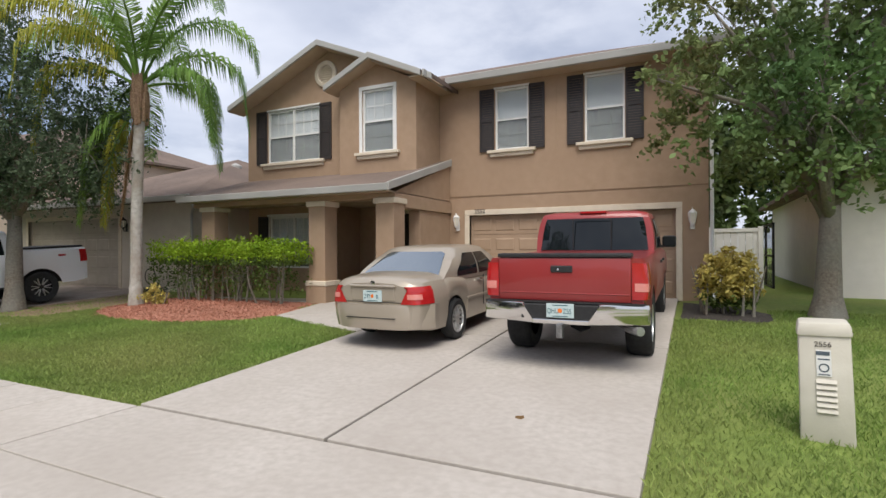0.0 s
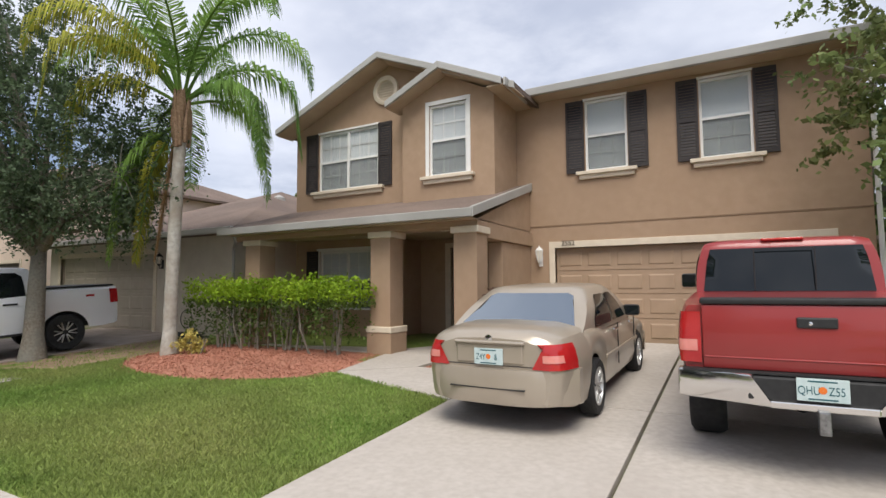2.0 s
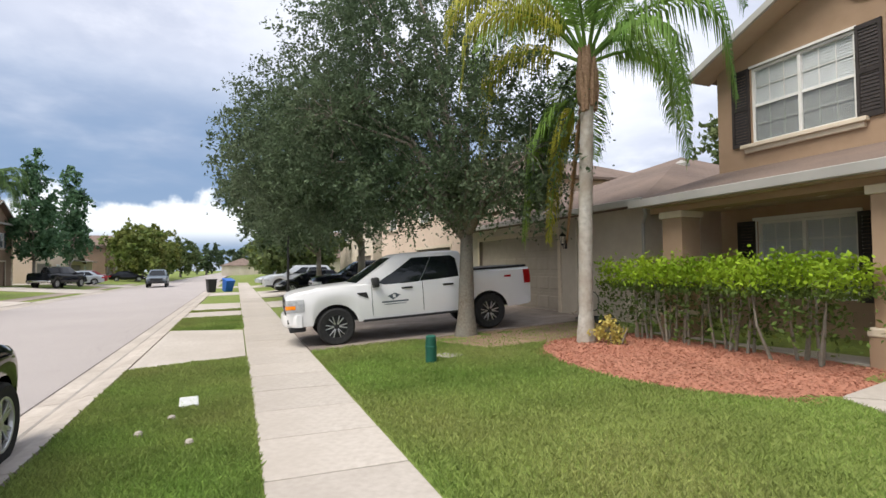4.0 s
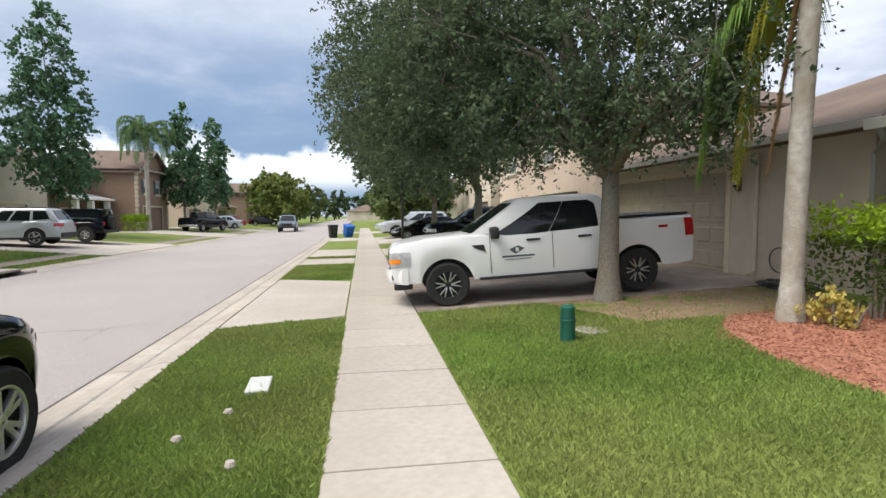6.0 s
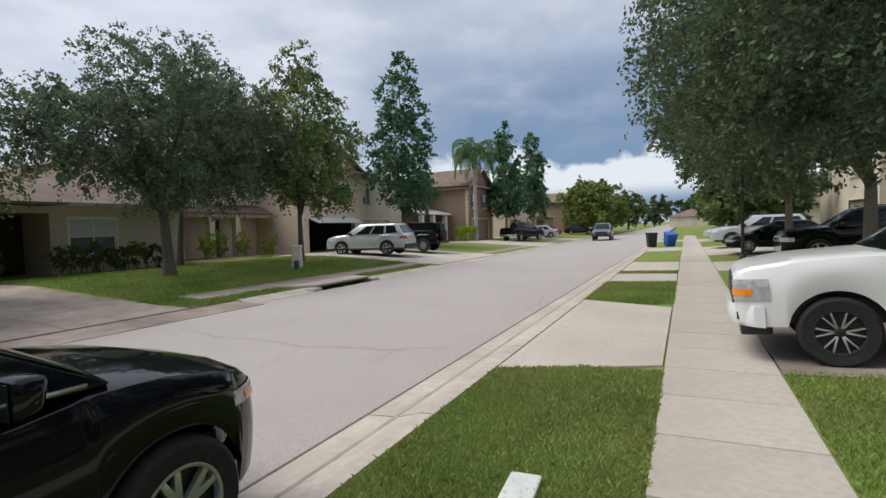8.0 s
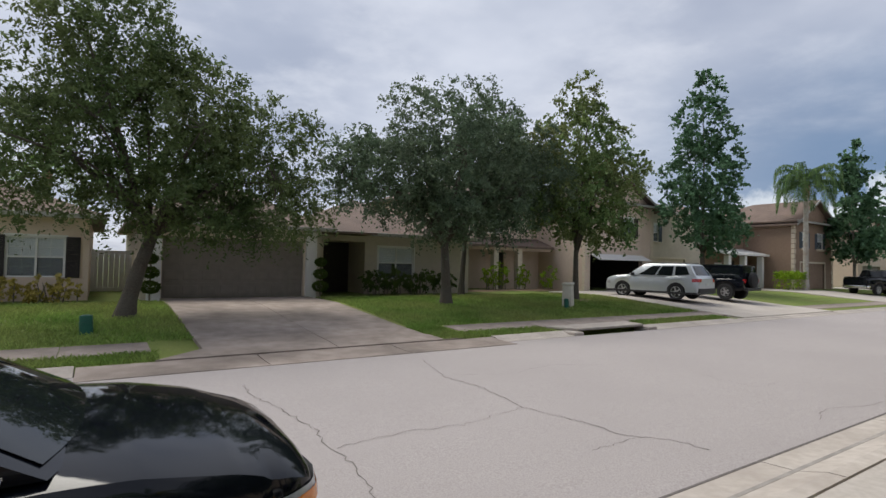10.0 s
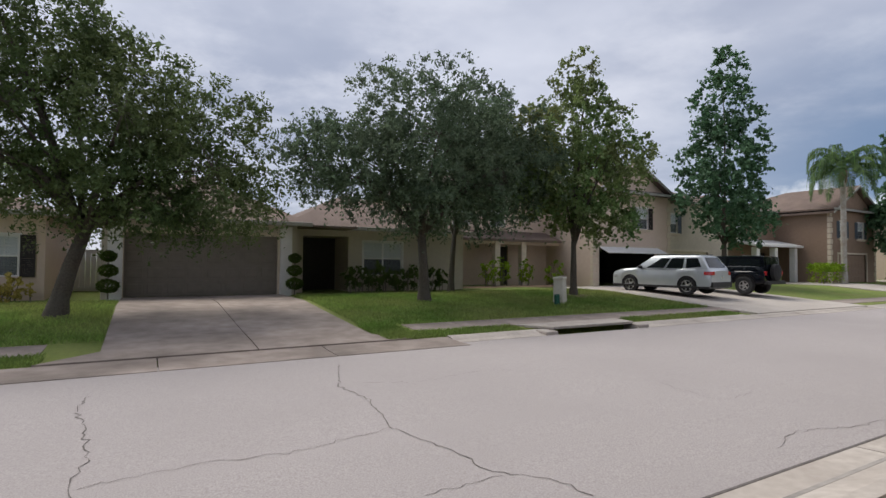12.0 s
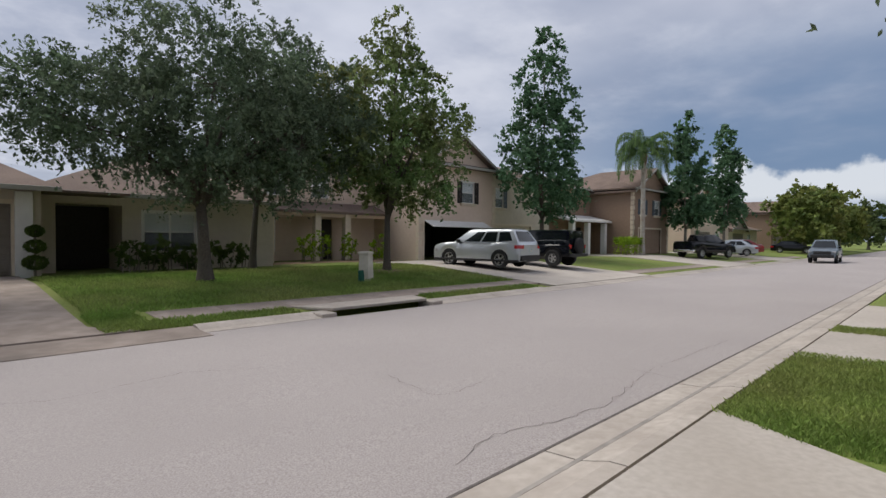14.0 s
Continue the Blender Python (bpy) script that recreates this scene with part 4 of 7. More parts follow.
# a plainer house for the rest of the street
def plain_house(label, x0, x1, front, depth, storeys, mat, roof_mat=SHINGLE, toward=-1, ground_z=0.36, garages=(), windows=(), doors=(), quoins=False, gable=None, pitch=0.36, garage_mat=None, shut=None, name="house"):
    """Faces the street: toward -1 is a house whose front looks to +y, +1 to -y. Openings along local x from the viewer's left."""
    h = thing(name, label, "house", kind="structure")
    w = x1 - x0
    top = ground_z + (2.75 if storeys == 1 else 5.6)
    xf = turn(x0, front, ground_z, 0) if toward > 0 else turn(x1, front, ground_z, 180)
    holes = [(*g[:2], -0.3, g[2]) for g in garages] + [tuple(v[:4]) for v in windows] + [(d[0], d[1], -0.3, d[2]) for d in doors]
    wall("wall", h, xf, w, -0.35, top - ground_z, 0.25, holes, mat)
    dn = 1 if toward > 0 else -1
    for a, b, rzz, ln in ((x1, front + 0.25, 90, depth - 0.5), (x0, front + depth - 0.25, 270, depth - 0.5)) if toward > 0 else ((x0, front - 0.25, 270, depth - 0.5), (x1, front - depth + 0.25, 90, depth - 0.5)):
        wall("wall", h, turn(a, b, ground_z, rzz), ln, -0.35, top - ground_z, 0.25, [], mat)
    wall("wall", h, turn(x1, front + depth, ground_z, 180) if toward > 0 else turn(x0, front - depth, ground_z, 0), w, -0.35, top - ground_z, 0.25, [], mat)
    for g in garages:
        if g[3] == "open":
            # Lining painted near black for the darkness inside the open garage.
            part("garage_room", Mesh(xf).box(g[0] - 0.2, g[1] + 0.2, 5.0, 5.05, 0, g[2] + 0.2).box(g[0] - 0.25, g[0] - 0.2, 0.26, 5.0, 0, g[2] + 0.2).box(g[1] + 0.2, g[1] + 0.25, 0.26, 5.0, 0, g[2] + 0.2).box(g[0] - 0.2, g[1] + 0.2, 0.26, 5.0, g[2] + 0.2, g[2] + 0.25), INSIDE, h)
            part("raised_door", Mesh(xf).prism([(g[0], -0.75, g[2] - 0.32), (g[1], -0.75, g[2] - 0.32), (g[1], 0.3, g[2] + 0.18), (g[0], 0.3, g[2] + 0.18)], [(g[0], -0.77, g[2] - 0.28), (g[1], -0.77, g[2] - 0.28), (g[1], 0.3, g[2] + 0.22), (g[0], 0.3, g[2] + 0.22)]), WHITE, h, "white garage door swung up")
        else:
            garage_door(h, xf, g[0], g[1], 0.02, g[2], garage_mat or DARKGARAGE, 4, 8, True)
        part("garage_trim", Mesh(xf).box(g[0] - 0.14, g[0], -0.03, 0.06, 0, g[2]).box(g[1], g[1] + 0.14, -0.03, 0.06, 0, g[2]).box(g[0] - 0.14, g[1] + 0.14, -0.032, 0.06, g[2], g[2] + 0.14), CREAM, h)
    for v in windows:
        window(h, xf, *v[:4], sashes=v[4] if len(v) > 4 else 1, munt=(2, 2), shutters=v[5] if len(v) > 5 else None, shut_mat=shut, trim=0.07, sill=storeys == 2)
    for d in doors:
        deep = d[3] if len(d) > 3 else 0.0
        part("front_door", Mesh(xf).box(d[0], d[1], deep + 0.08, deep + 0.14, 0, d[2]), DARKTRIM, h)
        if deep:
            part("entry_recess", Mesh(xf).box(d[0] - 0.1, d[0], 0.26, deep + 0.2, 0, d[2] + 0.1).box(d[1], d[1] + 0.1, 0.26, deep + 0.2, 0, d[2] + 0.1).box(d[0], d[1], 0.26, deep + 0.2, d[2], d[2] + 0.1), mat, h, "shaded entry recess")
    if quoins:
        for cx in (0.0, w):
            for k in range(int((top - ground_z) / 0.42)):
                q = 0.34 if k % 2 else 0.24
                part("quoin", Mesh(xf).box(max(-0.03, cx - q) if cx else -0.03, cx + 0.03 if cx else q, -0.035, 0.2, k * 0.42 + 0.02, k * 0.42 + 0.39), CREAM, h, bevel=0.015)
    o = 0.45
    y0, y1 = (front - o, front + depth + o) if toward > 0 else (front + o, front - depth - o)
    if gable:
        a, b = gable
        zr = top + (b - a) / 2 * 0.55
        xa = (a + b) / 2
        yb = (y0 + y1) / 2
        roof_plate(h, [(a - o, y0, top - o * 0.5), (xa, y0, zr), (xa, yb, zr), (a - o, yb, top - o * 0.5)], 0.12, roof_mat)
        roof_plate(h, [(xa, y0, zr), (b + o, y0, top - o * 0.5), (b + o, yb, top - o * 0.5), (xa, yb, zr)], 0.12, roof_mat)
        gy = front + 0.01 * dn
        part("gable", Mesh().prism([(a, gy, top - 0.1), (b, gy, top - 0.1), (xa, gy, zr - 0.15)], [(a, gy + 0.2 * dn, top - 0.1), (b, gy + 0.2 * dn, top - 0.1), (xa, gy + 0.2 * dn, zr - 0.15)]), mat, h)
        for p, q, zp, zq in ((a - o, xa, top - o * 0.5, zr), (xa, b + o, zr, top - o * 0.5)):
            part("rake_board", Mesh().prism([(p, y0, zp - 0.16), (q, y0, zq - 0.16), (q, y0, zq + 0.01), (p, y0, zp + 0.01)], [(p, y0 - dn * 0.04, zp - 0.16), (q, y0 - dn * 0.04, zq - 0.16), (q, y0 - dn * 0.04, zq + 0.01), (p, y0 - dn * 0.04, zp + 0.01)]), GUTTER, h)
    ym = (y0 + y1) / 2
    hw = abs(y1 - y0) / 2
    zr = top + 0.1 + hw * pitch
    xl, xr = x0 - o + hw * 0.9, x1 + o - hw * 0.9
    if xl > xr:
        xl = xr = (x0 + x1) / 2
    t = top + 0.06
    m = Mesh().add([(x0 - o, y0, t), (x1 + o, y0, t), (x1 + o, y1, t), (x0 - o, y1, t), (xl, ym, zr), (xr, ym, zr), (x0 - o, y0, t - 0.12), (x1 + o, y0, t - 0.12), (x1 + o, y1, t - 0.12), (x0 - o, y1, t - 0.12)],
                   [(0, 1, 5, 4), (1, 2, 5), (2, 3, 4, 5), (3, 0, 4), (6, 7, 1, 0), (7, 8, 2, 1), (8, 9, 3, 2), (9, 6, 0, 3), (6, 9, 8, 7)])
    part("roof", m, roof_mat, h)
    if toward > 0:
        fascia(h, (x0 - o, y0, t - 0.14), (x1 + o, y0, t - 0.14), 0.15, 0.08)
    else:
        fascia(h, (x1 + o, y0, t - 0.14), (x0 - o, y0, t - 0.14), 0.15, 0.08)
    return h


# neighbour on our side, beyond the palm
nb = plain_house("single-storey greige stucco house with garage", -22.0, -12.75, 10.72, 12, 1, GREYSTUCCO, toward=1, ground_z=0.32, garages=[(0.7, 5.85, 2.3, "")], garage_mat=GREIGEDOOR)
part("eave_downpipe", Mesh().tube([(-12.35, 10.3, 2.98), (-12.4, 10.45, 2.8), (-12.72, 10.66, 2.62), (-12.72, 10.66, 0.45)], 0.04, 8), GUTTER, nb, "pale downpipe at the corner")
part("downpipe", Mesh().tube([(-15.2, 10.66, 2.9), (-15.2, 10.66, 0.5), (-15.2, 10.5, 0.42)], 0.045, 8), GREYSTUCCO, nb)
part("roof_vent", Mesh().lathe([(0.16, 0), (0.16, 0.35), (0.24, 0.36), (0.24, 0.5), (0.03, 0.62)], 12), GUTTER, nb, "grey roof vent", at=turn(-16.2, 15.5, 4.45))
plain_house("single-storey pale stucco house", 3.35, 14.0, 14.4, 11, 1, PALESTUCCO, toward=1, ground_z=0.4, windows=[(1.6, 2.5, 0.9, 2.2)])
plain_house("single-storey beige house behind street trees", -38.5, -24.5, 11.5, 12, 2, PINKSTUCCO, toward=1, ground_z=0.36, garages=[(7.5, 12.4, 2.3, "")], windows=[(2.0, 3.6, 3.7, 5.1), (8, 9.6, 3.7, 5.1)])
plain_house("beige two-storey house down the street", -54.0, -41.0, 11.5, 12, 2, CREAMSTUCCO, toward=1, ground_z=0.36, garages=[(7.5, 12.4, 2.3, "")], windows=[(2.0, 3.6, 3.7, 5.1), (8, 9.6, 3.7, 5.1)])
# opposite side, from the left as one looks across
h1 = plain_house("single-storey pinkish stucco house with shuttered window", -9.0, 6.0, -18.6, 11, 1, PINKSTUCCO, toward=-1, windows=[(12.85 - 0.0, 14.35, 0.75, 2.05, 2, (-1, 1))], gable=(-3.0, 6.0))
h2 = plain_house("single-storey greige house with dark garage door", -17.0, -10.5, -18.6, 13, 1, GREYSTUCCO, toward=-1, garages=[(0.65, 5.75, 2.25, "")], garage_mat=DARKGARAGE)
h2b = plain_house("greige house wing with entry and paired window", -25.5, -17.05, -19.8, 11, 1, GREYSTUCCO, toward=-1, windows=[(3.2, 5.1, 0.7, 2.2, 2)], doors=[(0.5, 2.5, 2.4, 1.8)])
part("entry_shade", Mesh().box(-19.4, -17.1, -19.75, -18.2, 3.02, 3.1), SHINGLE, h2b)
for x in (-16.55, -10.9):
    part("garage_pilaster", Mesh().box(x - 0.22, x + 0.22, -18.6, -18.42, 0.3, 3.0), WHITE, h2, "white pilaster", bevel=0.01)
h3 = plain_house("two-storey cream house with garage gable and quoins", -41.0, -34.2, -19.6, 9, 2, PINKSTUCCO, toward=-1, garages=[(0.45, 5.6, 2.25, "open")], windows=[(3.6, 4.7, 3.45, 4.75, 1, (-1, 1))], gable=(-41.0, -34.2), quoins=True)
h3b = plain_house("two-storey cream house wing with porch", -34.15, -25.6, -23.6, 9, 2, PINKSTUCCO, toward=-1, windows=[(1.6, 2.6, 3.5, 4.8), (4.2, 5.2, 3.5, 4.8), (1.2, 1.9, 0.5, 2.1)], doors=[(4.5, 5.5, 2.3)])
for x in (-26.6, -29.3, -31.2):
    part("porch_column", Mesh().box(x - 0.18, x + 0.18, -22.5, -22.14, 0.2, 3.0), CREAM, h3b, bevel=0.01)
part("porch_roof", Mesh().slab([(-34.0, -22.0, 3.05), (-25.4, -22.0, 3.05), (-25.4, -23.55, 3.6), (-34.0, -23.55, 3.6)], 0.14), SHINGLE, h3b)
part("porch_beam", Mesh().box(-34.0, -25.6, -22.45, -22.2, 2.75, 3.0), PINKSTUCCO, h3b)
h3c = plain_house("cream two-storey house wing with closed garage", -49.5, -41.05, -21.0, 9, 2, CREAMSTUCCO, toward=-1, garages=[(1.2, 6.0, 2.2, "")], windows=[(1.4, 2.6, 3.45, 4.75, 1, (-1, 1))], shut=BLUESHUT, garage_mat=CREAM)
h4 = plain_house("two-storey brown house with quoined gable", -64.3, -56.8, -17.5, 10, 2, BROWNSTUCCO, toward=-1, garages=[(1.2, 5.8, 2.2, "")], windows=[(1.4, 2.4, 3.45, 4.75, 1, (-1, 1)), (4.3, 5.4, 3.45, 4.75, 1, (-1, 1))], gable=(-64.3, -56.8), quoins=True, shut=BLUESHUT, garage_mat=BROWNSTUCCO)
h4b = plain_house("brown two-storey wing with white porch columns", -56.75, -50.2, -21.5, 8, 2, BROWNSTUCCO, toward=-1, windows=[(2.0, 3.0, 0.6, 2.0), (1.0, 2.0, 3.4, 4.8)], doors=[(4.2, 5.2, 2.3)])
for x in (-50.8, -53.2, -56.0):
    part("porch_column", Mesh().box(x - 0.2, x + 0.2, -19.9, -19.5, 0.2, 3.0), WHITE, h4b, bevel=0.01)
part("porch_roof", Mesh().slab([(-56.7, -19.3, 3.2), (-50.0, -19.3, 3.2), (-50.0, -21.45, 3.7), (-56.7, -21.45, 3.7)], 0.16), WHITE, h4b)
for k in range(4):
    x1 = -73.0 - 17.0 * k
    plain_house("house far down the street", x1 - 13, x1, -18.5 - k % 2, 10, 1 + (k + 1) % 2, (PINKSTUCCO, CREAMSTUCCO, BROWNSTUCCO, GREYSTUCCO)[k], toward=-1, garages=[(1.2, 6.0, 2.2, "")], windows=[(8, 9.4, 0.8, 2.1)], gable=(x1 - 7.0, x1))
    plain_house("house far down the street", x1 + 1.5 - 13, x1 + 1.5, 12.0 + k % 2, 10, 1 + k % 2, (CREAMSTUCCO, GREYSTUCCO, PINKSTUCCO, BROWNSTUCCO)[k], toward=1, garages=[(7.2, 12.0, 2.2, "")], windows=[(2, 3.4, 0.8, 2.1)])
end_house = plain_house("pale house closing the end of the street", -190.0, -176.0, -2.0, 12, 1, CREAMSTUCCO, toward=1, ground_z=0.2, garages=[(2, 7, 2.2, "")])
# garden fences
for label, x0, x1, y in (("white vinyl fence beside the house", 0.78, 2.0, 16.2), ("white vinyl fence between two houses", -10.4, -9.05, -24.0)):
    fence = thing("fence", label, "fence")
    n = max(4, int((x1 - x0) / 0.17))
    for k in range(n):
        a = x0 + (x1 - x0) * k / n
        part("board", Mesh().box(a + 0.004, a + (x1 - x0) / n - 0.004, y, y + 0.03, 0.3, 2.0), WHITE, fence)
    for z in (0.42, 1.98):
        part("rail", Mesh().box(x0, x1, y - 0.02, y + 0.05, z, z + 0.1), WHITE, fence, bevel=0.008)
    for x in (x0, x1):
        part("post", Mesh().box(x - 0.06, x + 0.06, y - 0.04, y + 0.08, 0.3, 2.12), WHITE, fence, bevel=0.01)
cage = thing("screen_enclosure", "dark mesh screen enclosure beside the pale house", "screen enclosure")
for z in (0.4, 1.3, 2.2):
    part("rail", Mesh().box(2.35, 2.41, 17.0, 22.0, z, z + 0.05), BLACKPL, cage)
for y in (17.0, 18.6, 20.2, 21.9):
    part("post", Mesh().box(2.35, 2.41, y, y + 0.06, 0.35, 2.25), BLACKPL, cage)
part("mesh_panel", Mesh().box(2.37, 2.39, 17.0, 22.0, 0.4, 2.2), SCREENMAT, cage)

# ---- vehicles ----


def smooth01(t):
    t = max(0.0, min(1.0, t))
    return t * t * (3 - 2 * t)


class Car:
    """A vehicle about its own origin on the ground, nose to +x. A loft for the lower body, a tapered cabin with glass set in it."""

    def __init__(self, name, label, paint, at, L, W, top, sill, axles, r, cabin, arch=1.16, category="car", ends=(0.84, 0.88), crown=0.03, floor=None, group="", shape=None):
        self.ob = thing(name, label, category, at, group)
        self.L, self.W, self.top, self.cabin, self.paint, self.r, self.axles = L, W, top, cabin, paint, r, axles
        xs = sorted(set(np.round(np.concatenate([np.linspace(-L / 2, L / 2, 90)] + [a + np.linspace(-1, 1, 25) * r * arch for a in axles]), 4)))
        rows = []
        fr = (0.0, 0.22, 0.45, 0.62, 0.8, 0.93, 0.985)
        wd = shape or (0.95, 0.985, 1.0, 0.995, 0.975, 0.935, 0.86)
        self.fr, self.wd, self.sill = fr, wd, sill
        for x in xs:
            hw, zt = self.half(x, ends), self.zt(x)
            e = min(1.0, (L / 2 - abs(x)) / 0.35)
            zb = sill + (1 - smooth01(e)) * 0.05
            for a in axles:
                q = (r * arch) ** 2 - (x - a) ** 2
                if q > 0:
                    zb = max(zb, r + math.sqrt(q) * 0.98)
            zb = min(zb, zt - 0.12)
            side = [(x, hw * w, zb + (zt - zb) * f) for f, w in zip(fr, wd)]
            mid = [(x, hw * 0.55, zt + crown * 0.7), (x, 0, zt + crown)]
            row = side + mid + [(p[0], -p[1], p[2]) for p in (side + mid[:1])[::-1]]
            rows.append(row)
        m = Mesh().grid(rows)
        n = len(rows[0])
        m.add(rows[0], [tuple(range(n))]).add(rows[-1], [tuple(range(n))[::-1]])
        self.ends = ends
        self.body = part("body", m, paint, self.ob, smooth=0.5)
        zf = floor or sill + 0.06
        part("underbody", Mesh().box(-L / 2 + 0.35, L / 2 - 0.35, -W * 0.39, W * 0.39, zf, zf + 0.3).box(-L / 2 + 0.5, L / 2 - 0.5, -W * 0.33, W * 0.33, zf + 0.3, min(self.zt(a) for a in axles) - 0.04), BLACKPL, self.ob)
        if cabin:
            self.make_cabin()

    def half(self, x, ends):
        f = self.L / 2 - abs(x)
        k = ends[0] if x > 0 else ends[1]
        return self.W / 2 * (k + (1 - k) * math.sqrt(max(0.0, 1 - (1 - min(1, f / 0.75)) ** 2)))

    def zt(self, x):
        return float(np.interp(x, [p[0] for p in self.top], [p[1] for p in self.top]))

    def cab(self, face, a, s, out=0.0):
        """A point on the cabin: face F, B, L or R; a along it, s from belt to roof."""
        c = self.cabin
        xf, xb = c["x0"] + (c["x1"] - c["x0"]) * s, c["x3"] + (c["x2"] - c["x3"]) * s
        hw = c["wb"] + (c["wr"] - c["wb"]) * max(0.0, s) ** c.get("curve", 1.4) + out
        z = c["z0"] + (c["z1"] - c["z0"]) * s
        if face in "LR":
            x = xf + (xb - xf) * a
            plump = 0.03 * math.sin(math.pi * min(1, max(0, a)))
            return (x, (hw + plump) * (1 if face == "L" else -1), z)
        y = -hw + 2 * hw * a
        bow = c.get("bow", 0.1) * (1 - (2 * a - 1) ** 2)
        return (xf + bow + out, y, z) if face == "F" else (xb - bow * 0.6 - out, y, z)

    def make_cabin(self):
        rows = []
        n = 9
        for s in np.linspace(0, 1, 9):
            ring = [self.cab("F", k / n, s) for k in range(n)]
            ring += [self.cab("L", k / n, s) for k in range(n)]
            ring += [self.cab("B", 1 - k / n, s) for k in range(n)]
            ring += [self.cab("R", 1 - k / n, s) for k in range(n)]
            rows.append(ring)
        top = []
        for f, dz in ((0.93, 0.025), (0.8, 0.045), (0.5, 0.06), (0.05, 0.065)):
            cx = sum(p[0] for p in rows[-1]) / len(rows[-1])
            top.append([(cx + (p[0] - cx) * f, p[1] * f, p[2] + dz) for p in rows[8]])
        self.cabin_ob = part("cabin", Mesh().grid(rows + top, True), self.paint, self.ob, smooth=0.9)

    def pane(self, face, ring, mat, name, out=0.012, parent=None):
        """A pane on the cabin: the ring of (a, s) corners, split finely so that it follows the curve."""
        a0, a1 = min(p[0] for p in ring), max(p[0] for p in ring)
        lo, hi = [], []
        steps = set(round(a0 + (a1 - a0) * k / 10, 5) for k in range(11)) | set(round(p[0], 5) for p in ring)
        for a in sorted(steps):
            cuts = []
            for (p, q), (u, v) in zip(ring, ring[1:] + ring[:1]):
                if abs(u - p) < 1e-6:
                    if abs(a - p) < 2e-5:
                        cuts += [q, v]
                elif min(p, u) - 1e-5 <= a <= max(p, u) + 1e-5:
                    cuts.append(q + (v - q) * (a - p) / (u - p))
            lo.append((a, min(cuts)))
            hi.append((a, max(cuts)))
        rows = []
        for f in (0, 0.25, 0.5, 0.75, 1):
            rows.append([self.cab(face, a, s0 + (s1 - s0) * f, out) for (a, s0), (_, s1) in zip(lo, hi)])
        return part(name, Mesh().grid(rows), mat, parent or self.cabin_ob, smooth=True)

    def wheels(self, track, width, rim, spokes, rim_mat=ALLOY, cap=BLACKPL, spoke_w=0.05, dark=BLACKPL, twin=False, lip_mat=None):
        r = self.r
        t, w = width / 2, width
        prof = [(rim, -t * 0.9), (r * 0.9, -t), (r * 0.975, -t * 0.8), (r, -t * 0.5), (r, t * 0.5), (r * 0.975, t * 0.8), (r * 0.9, t), (rim, t * 0.9), (rim * 0.96, t * 0.6), (rim * 0.9, -t * 0.2), (0.01, -t * 0.2)]
        tyre = make(Mesh().lathe(prof, 40, "y"), "wheel", RUBBER, smooth=0.6)
        lip = Mesh().lathe([(rim * 1.0, t * 0.86), (rim * 1.01, t * 0.93), (rim * 0.92, t * 0.9), (rim * 0.9, t * 0.55)], 40, "y").lathe([(0.01, t * 0.8), (rim * 0.2, t * 0.78), (rim * 0.24, t * 0.62), (rim * 0.24, t * 0.2)], 20, "y")
        spoke = Mesh() if lip_mat else lip
        for k in range(spokes):
            for d in ((-0.085, 0.085) if twin else (0.0,)):
                w0 = 2 * math.pi * k / spokes
                c, s = math.cos(w0 + d * 0.6), math.sin(w0 + d * 0.6)
                c2, s2 = math.cos(w0 + d * 2.4), math.sin(w0 + d * 2.4)
                hw = spoke_w / 2
                p0, p1 = (rim * 0.18 * c, rim * 0.18 * s), (rim * 0.94 * c2, rim * 0.94 * s2)
                nx, nz = -(p1[1] - p0[1]), (p1[0] - p0[0])
                ln = math.hypot(nx, nz)
                nx, nz = nx / ln * hw, nz / ln * hw
                ring = [(p0[0] - nx, p0[1] - nz), (p0[0] + nx, p0[1] + nz), (p1[0] + nx * 0.7, p1[1] + nz * 0.7), (p1[0] - nx * 0.7, p1[1] - nz * 0.7)]
                spoke.prism([(x, t * 0.45, z) for x, z in ring], [(x, t * (0.74 if i < 2 else 0.84), z) for i, (x, z) in enumerate(ring)])
        rim_me = make(lip, "rim", lip_mat or rim_mat, 0.003, smooth=0.5)
        spoke_me = make(spoke, "spokes", rim_mat, 0.003, smooth=0.5) if lip_mat else None
        back_me = make(Mesh().lathe([(rim * 0.93, t * 0.3), (0.01, t * 0.25)], 24, "y"), "brake_disc", dark)
        for a in self.axles:
            for sgn in (1, -1):
                wh = part("wheel", tyre, RUBBER, self.ob, at=pose(a, sgn * track, r, 0, 0, 0 if sgn > 0 else 180))
                part("rim", rim_me, lip_mat or rim_mat, wh, "alloy rim")
                if spoke_me:
                    part("spokes", spoke_me, rim_mat, wh, "machined silver spokes")
                part("brake_disc", back_me, dark, wh)

    def slab(self, name, x0, x1, y0, y1, z0, z1, mat, bevel=0.01, label="", parent=None):
        return part(name, Mesh().box(x0, x1, y0, y1, z0, z1), mat, parent or self.ob, label, bevel, smooth=0.6 if bevel else False)

    def bumper(self, front, z0, z1, depth, mat, width=None, name="bumper", label="", sweep=0.16):
        sgn = 1 if front else -1
        x = sgn * self.L / 2
        hw = (width or self.W) / 2
        prof = [(-depth * 0.2, z0), (depth * 0.75, z0 + 0.01), (depth, z0 + (z1 - z0) * 0.3), (depth, z0 + (z1 - z0) * 0.75), (depth * 0.8, z1), (-depth * 0.2, z1)]
        rows = []
        for k in range(17):
            y = -hw + 2 * hw * k / 16
            back = sweep * abs(y / hw) ** 4 + 0.03 * (y / hw) ** 2
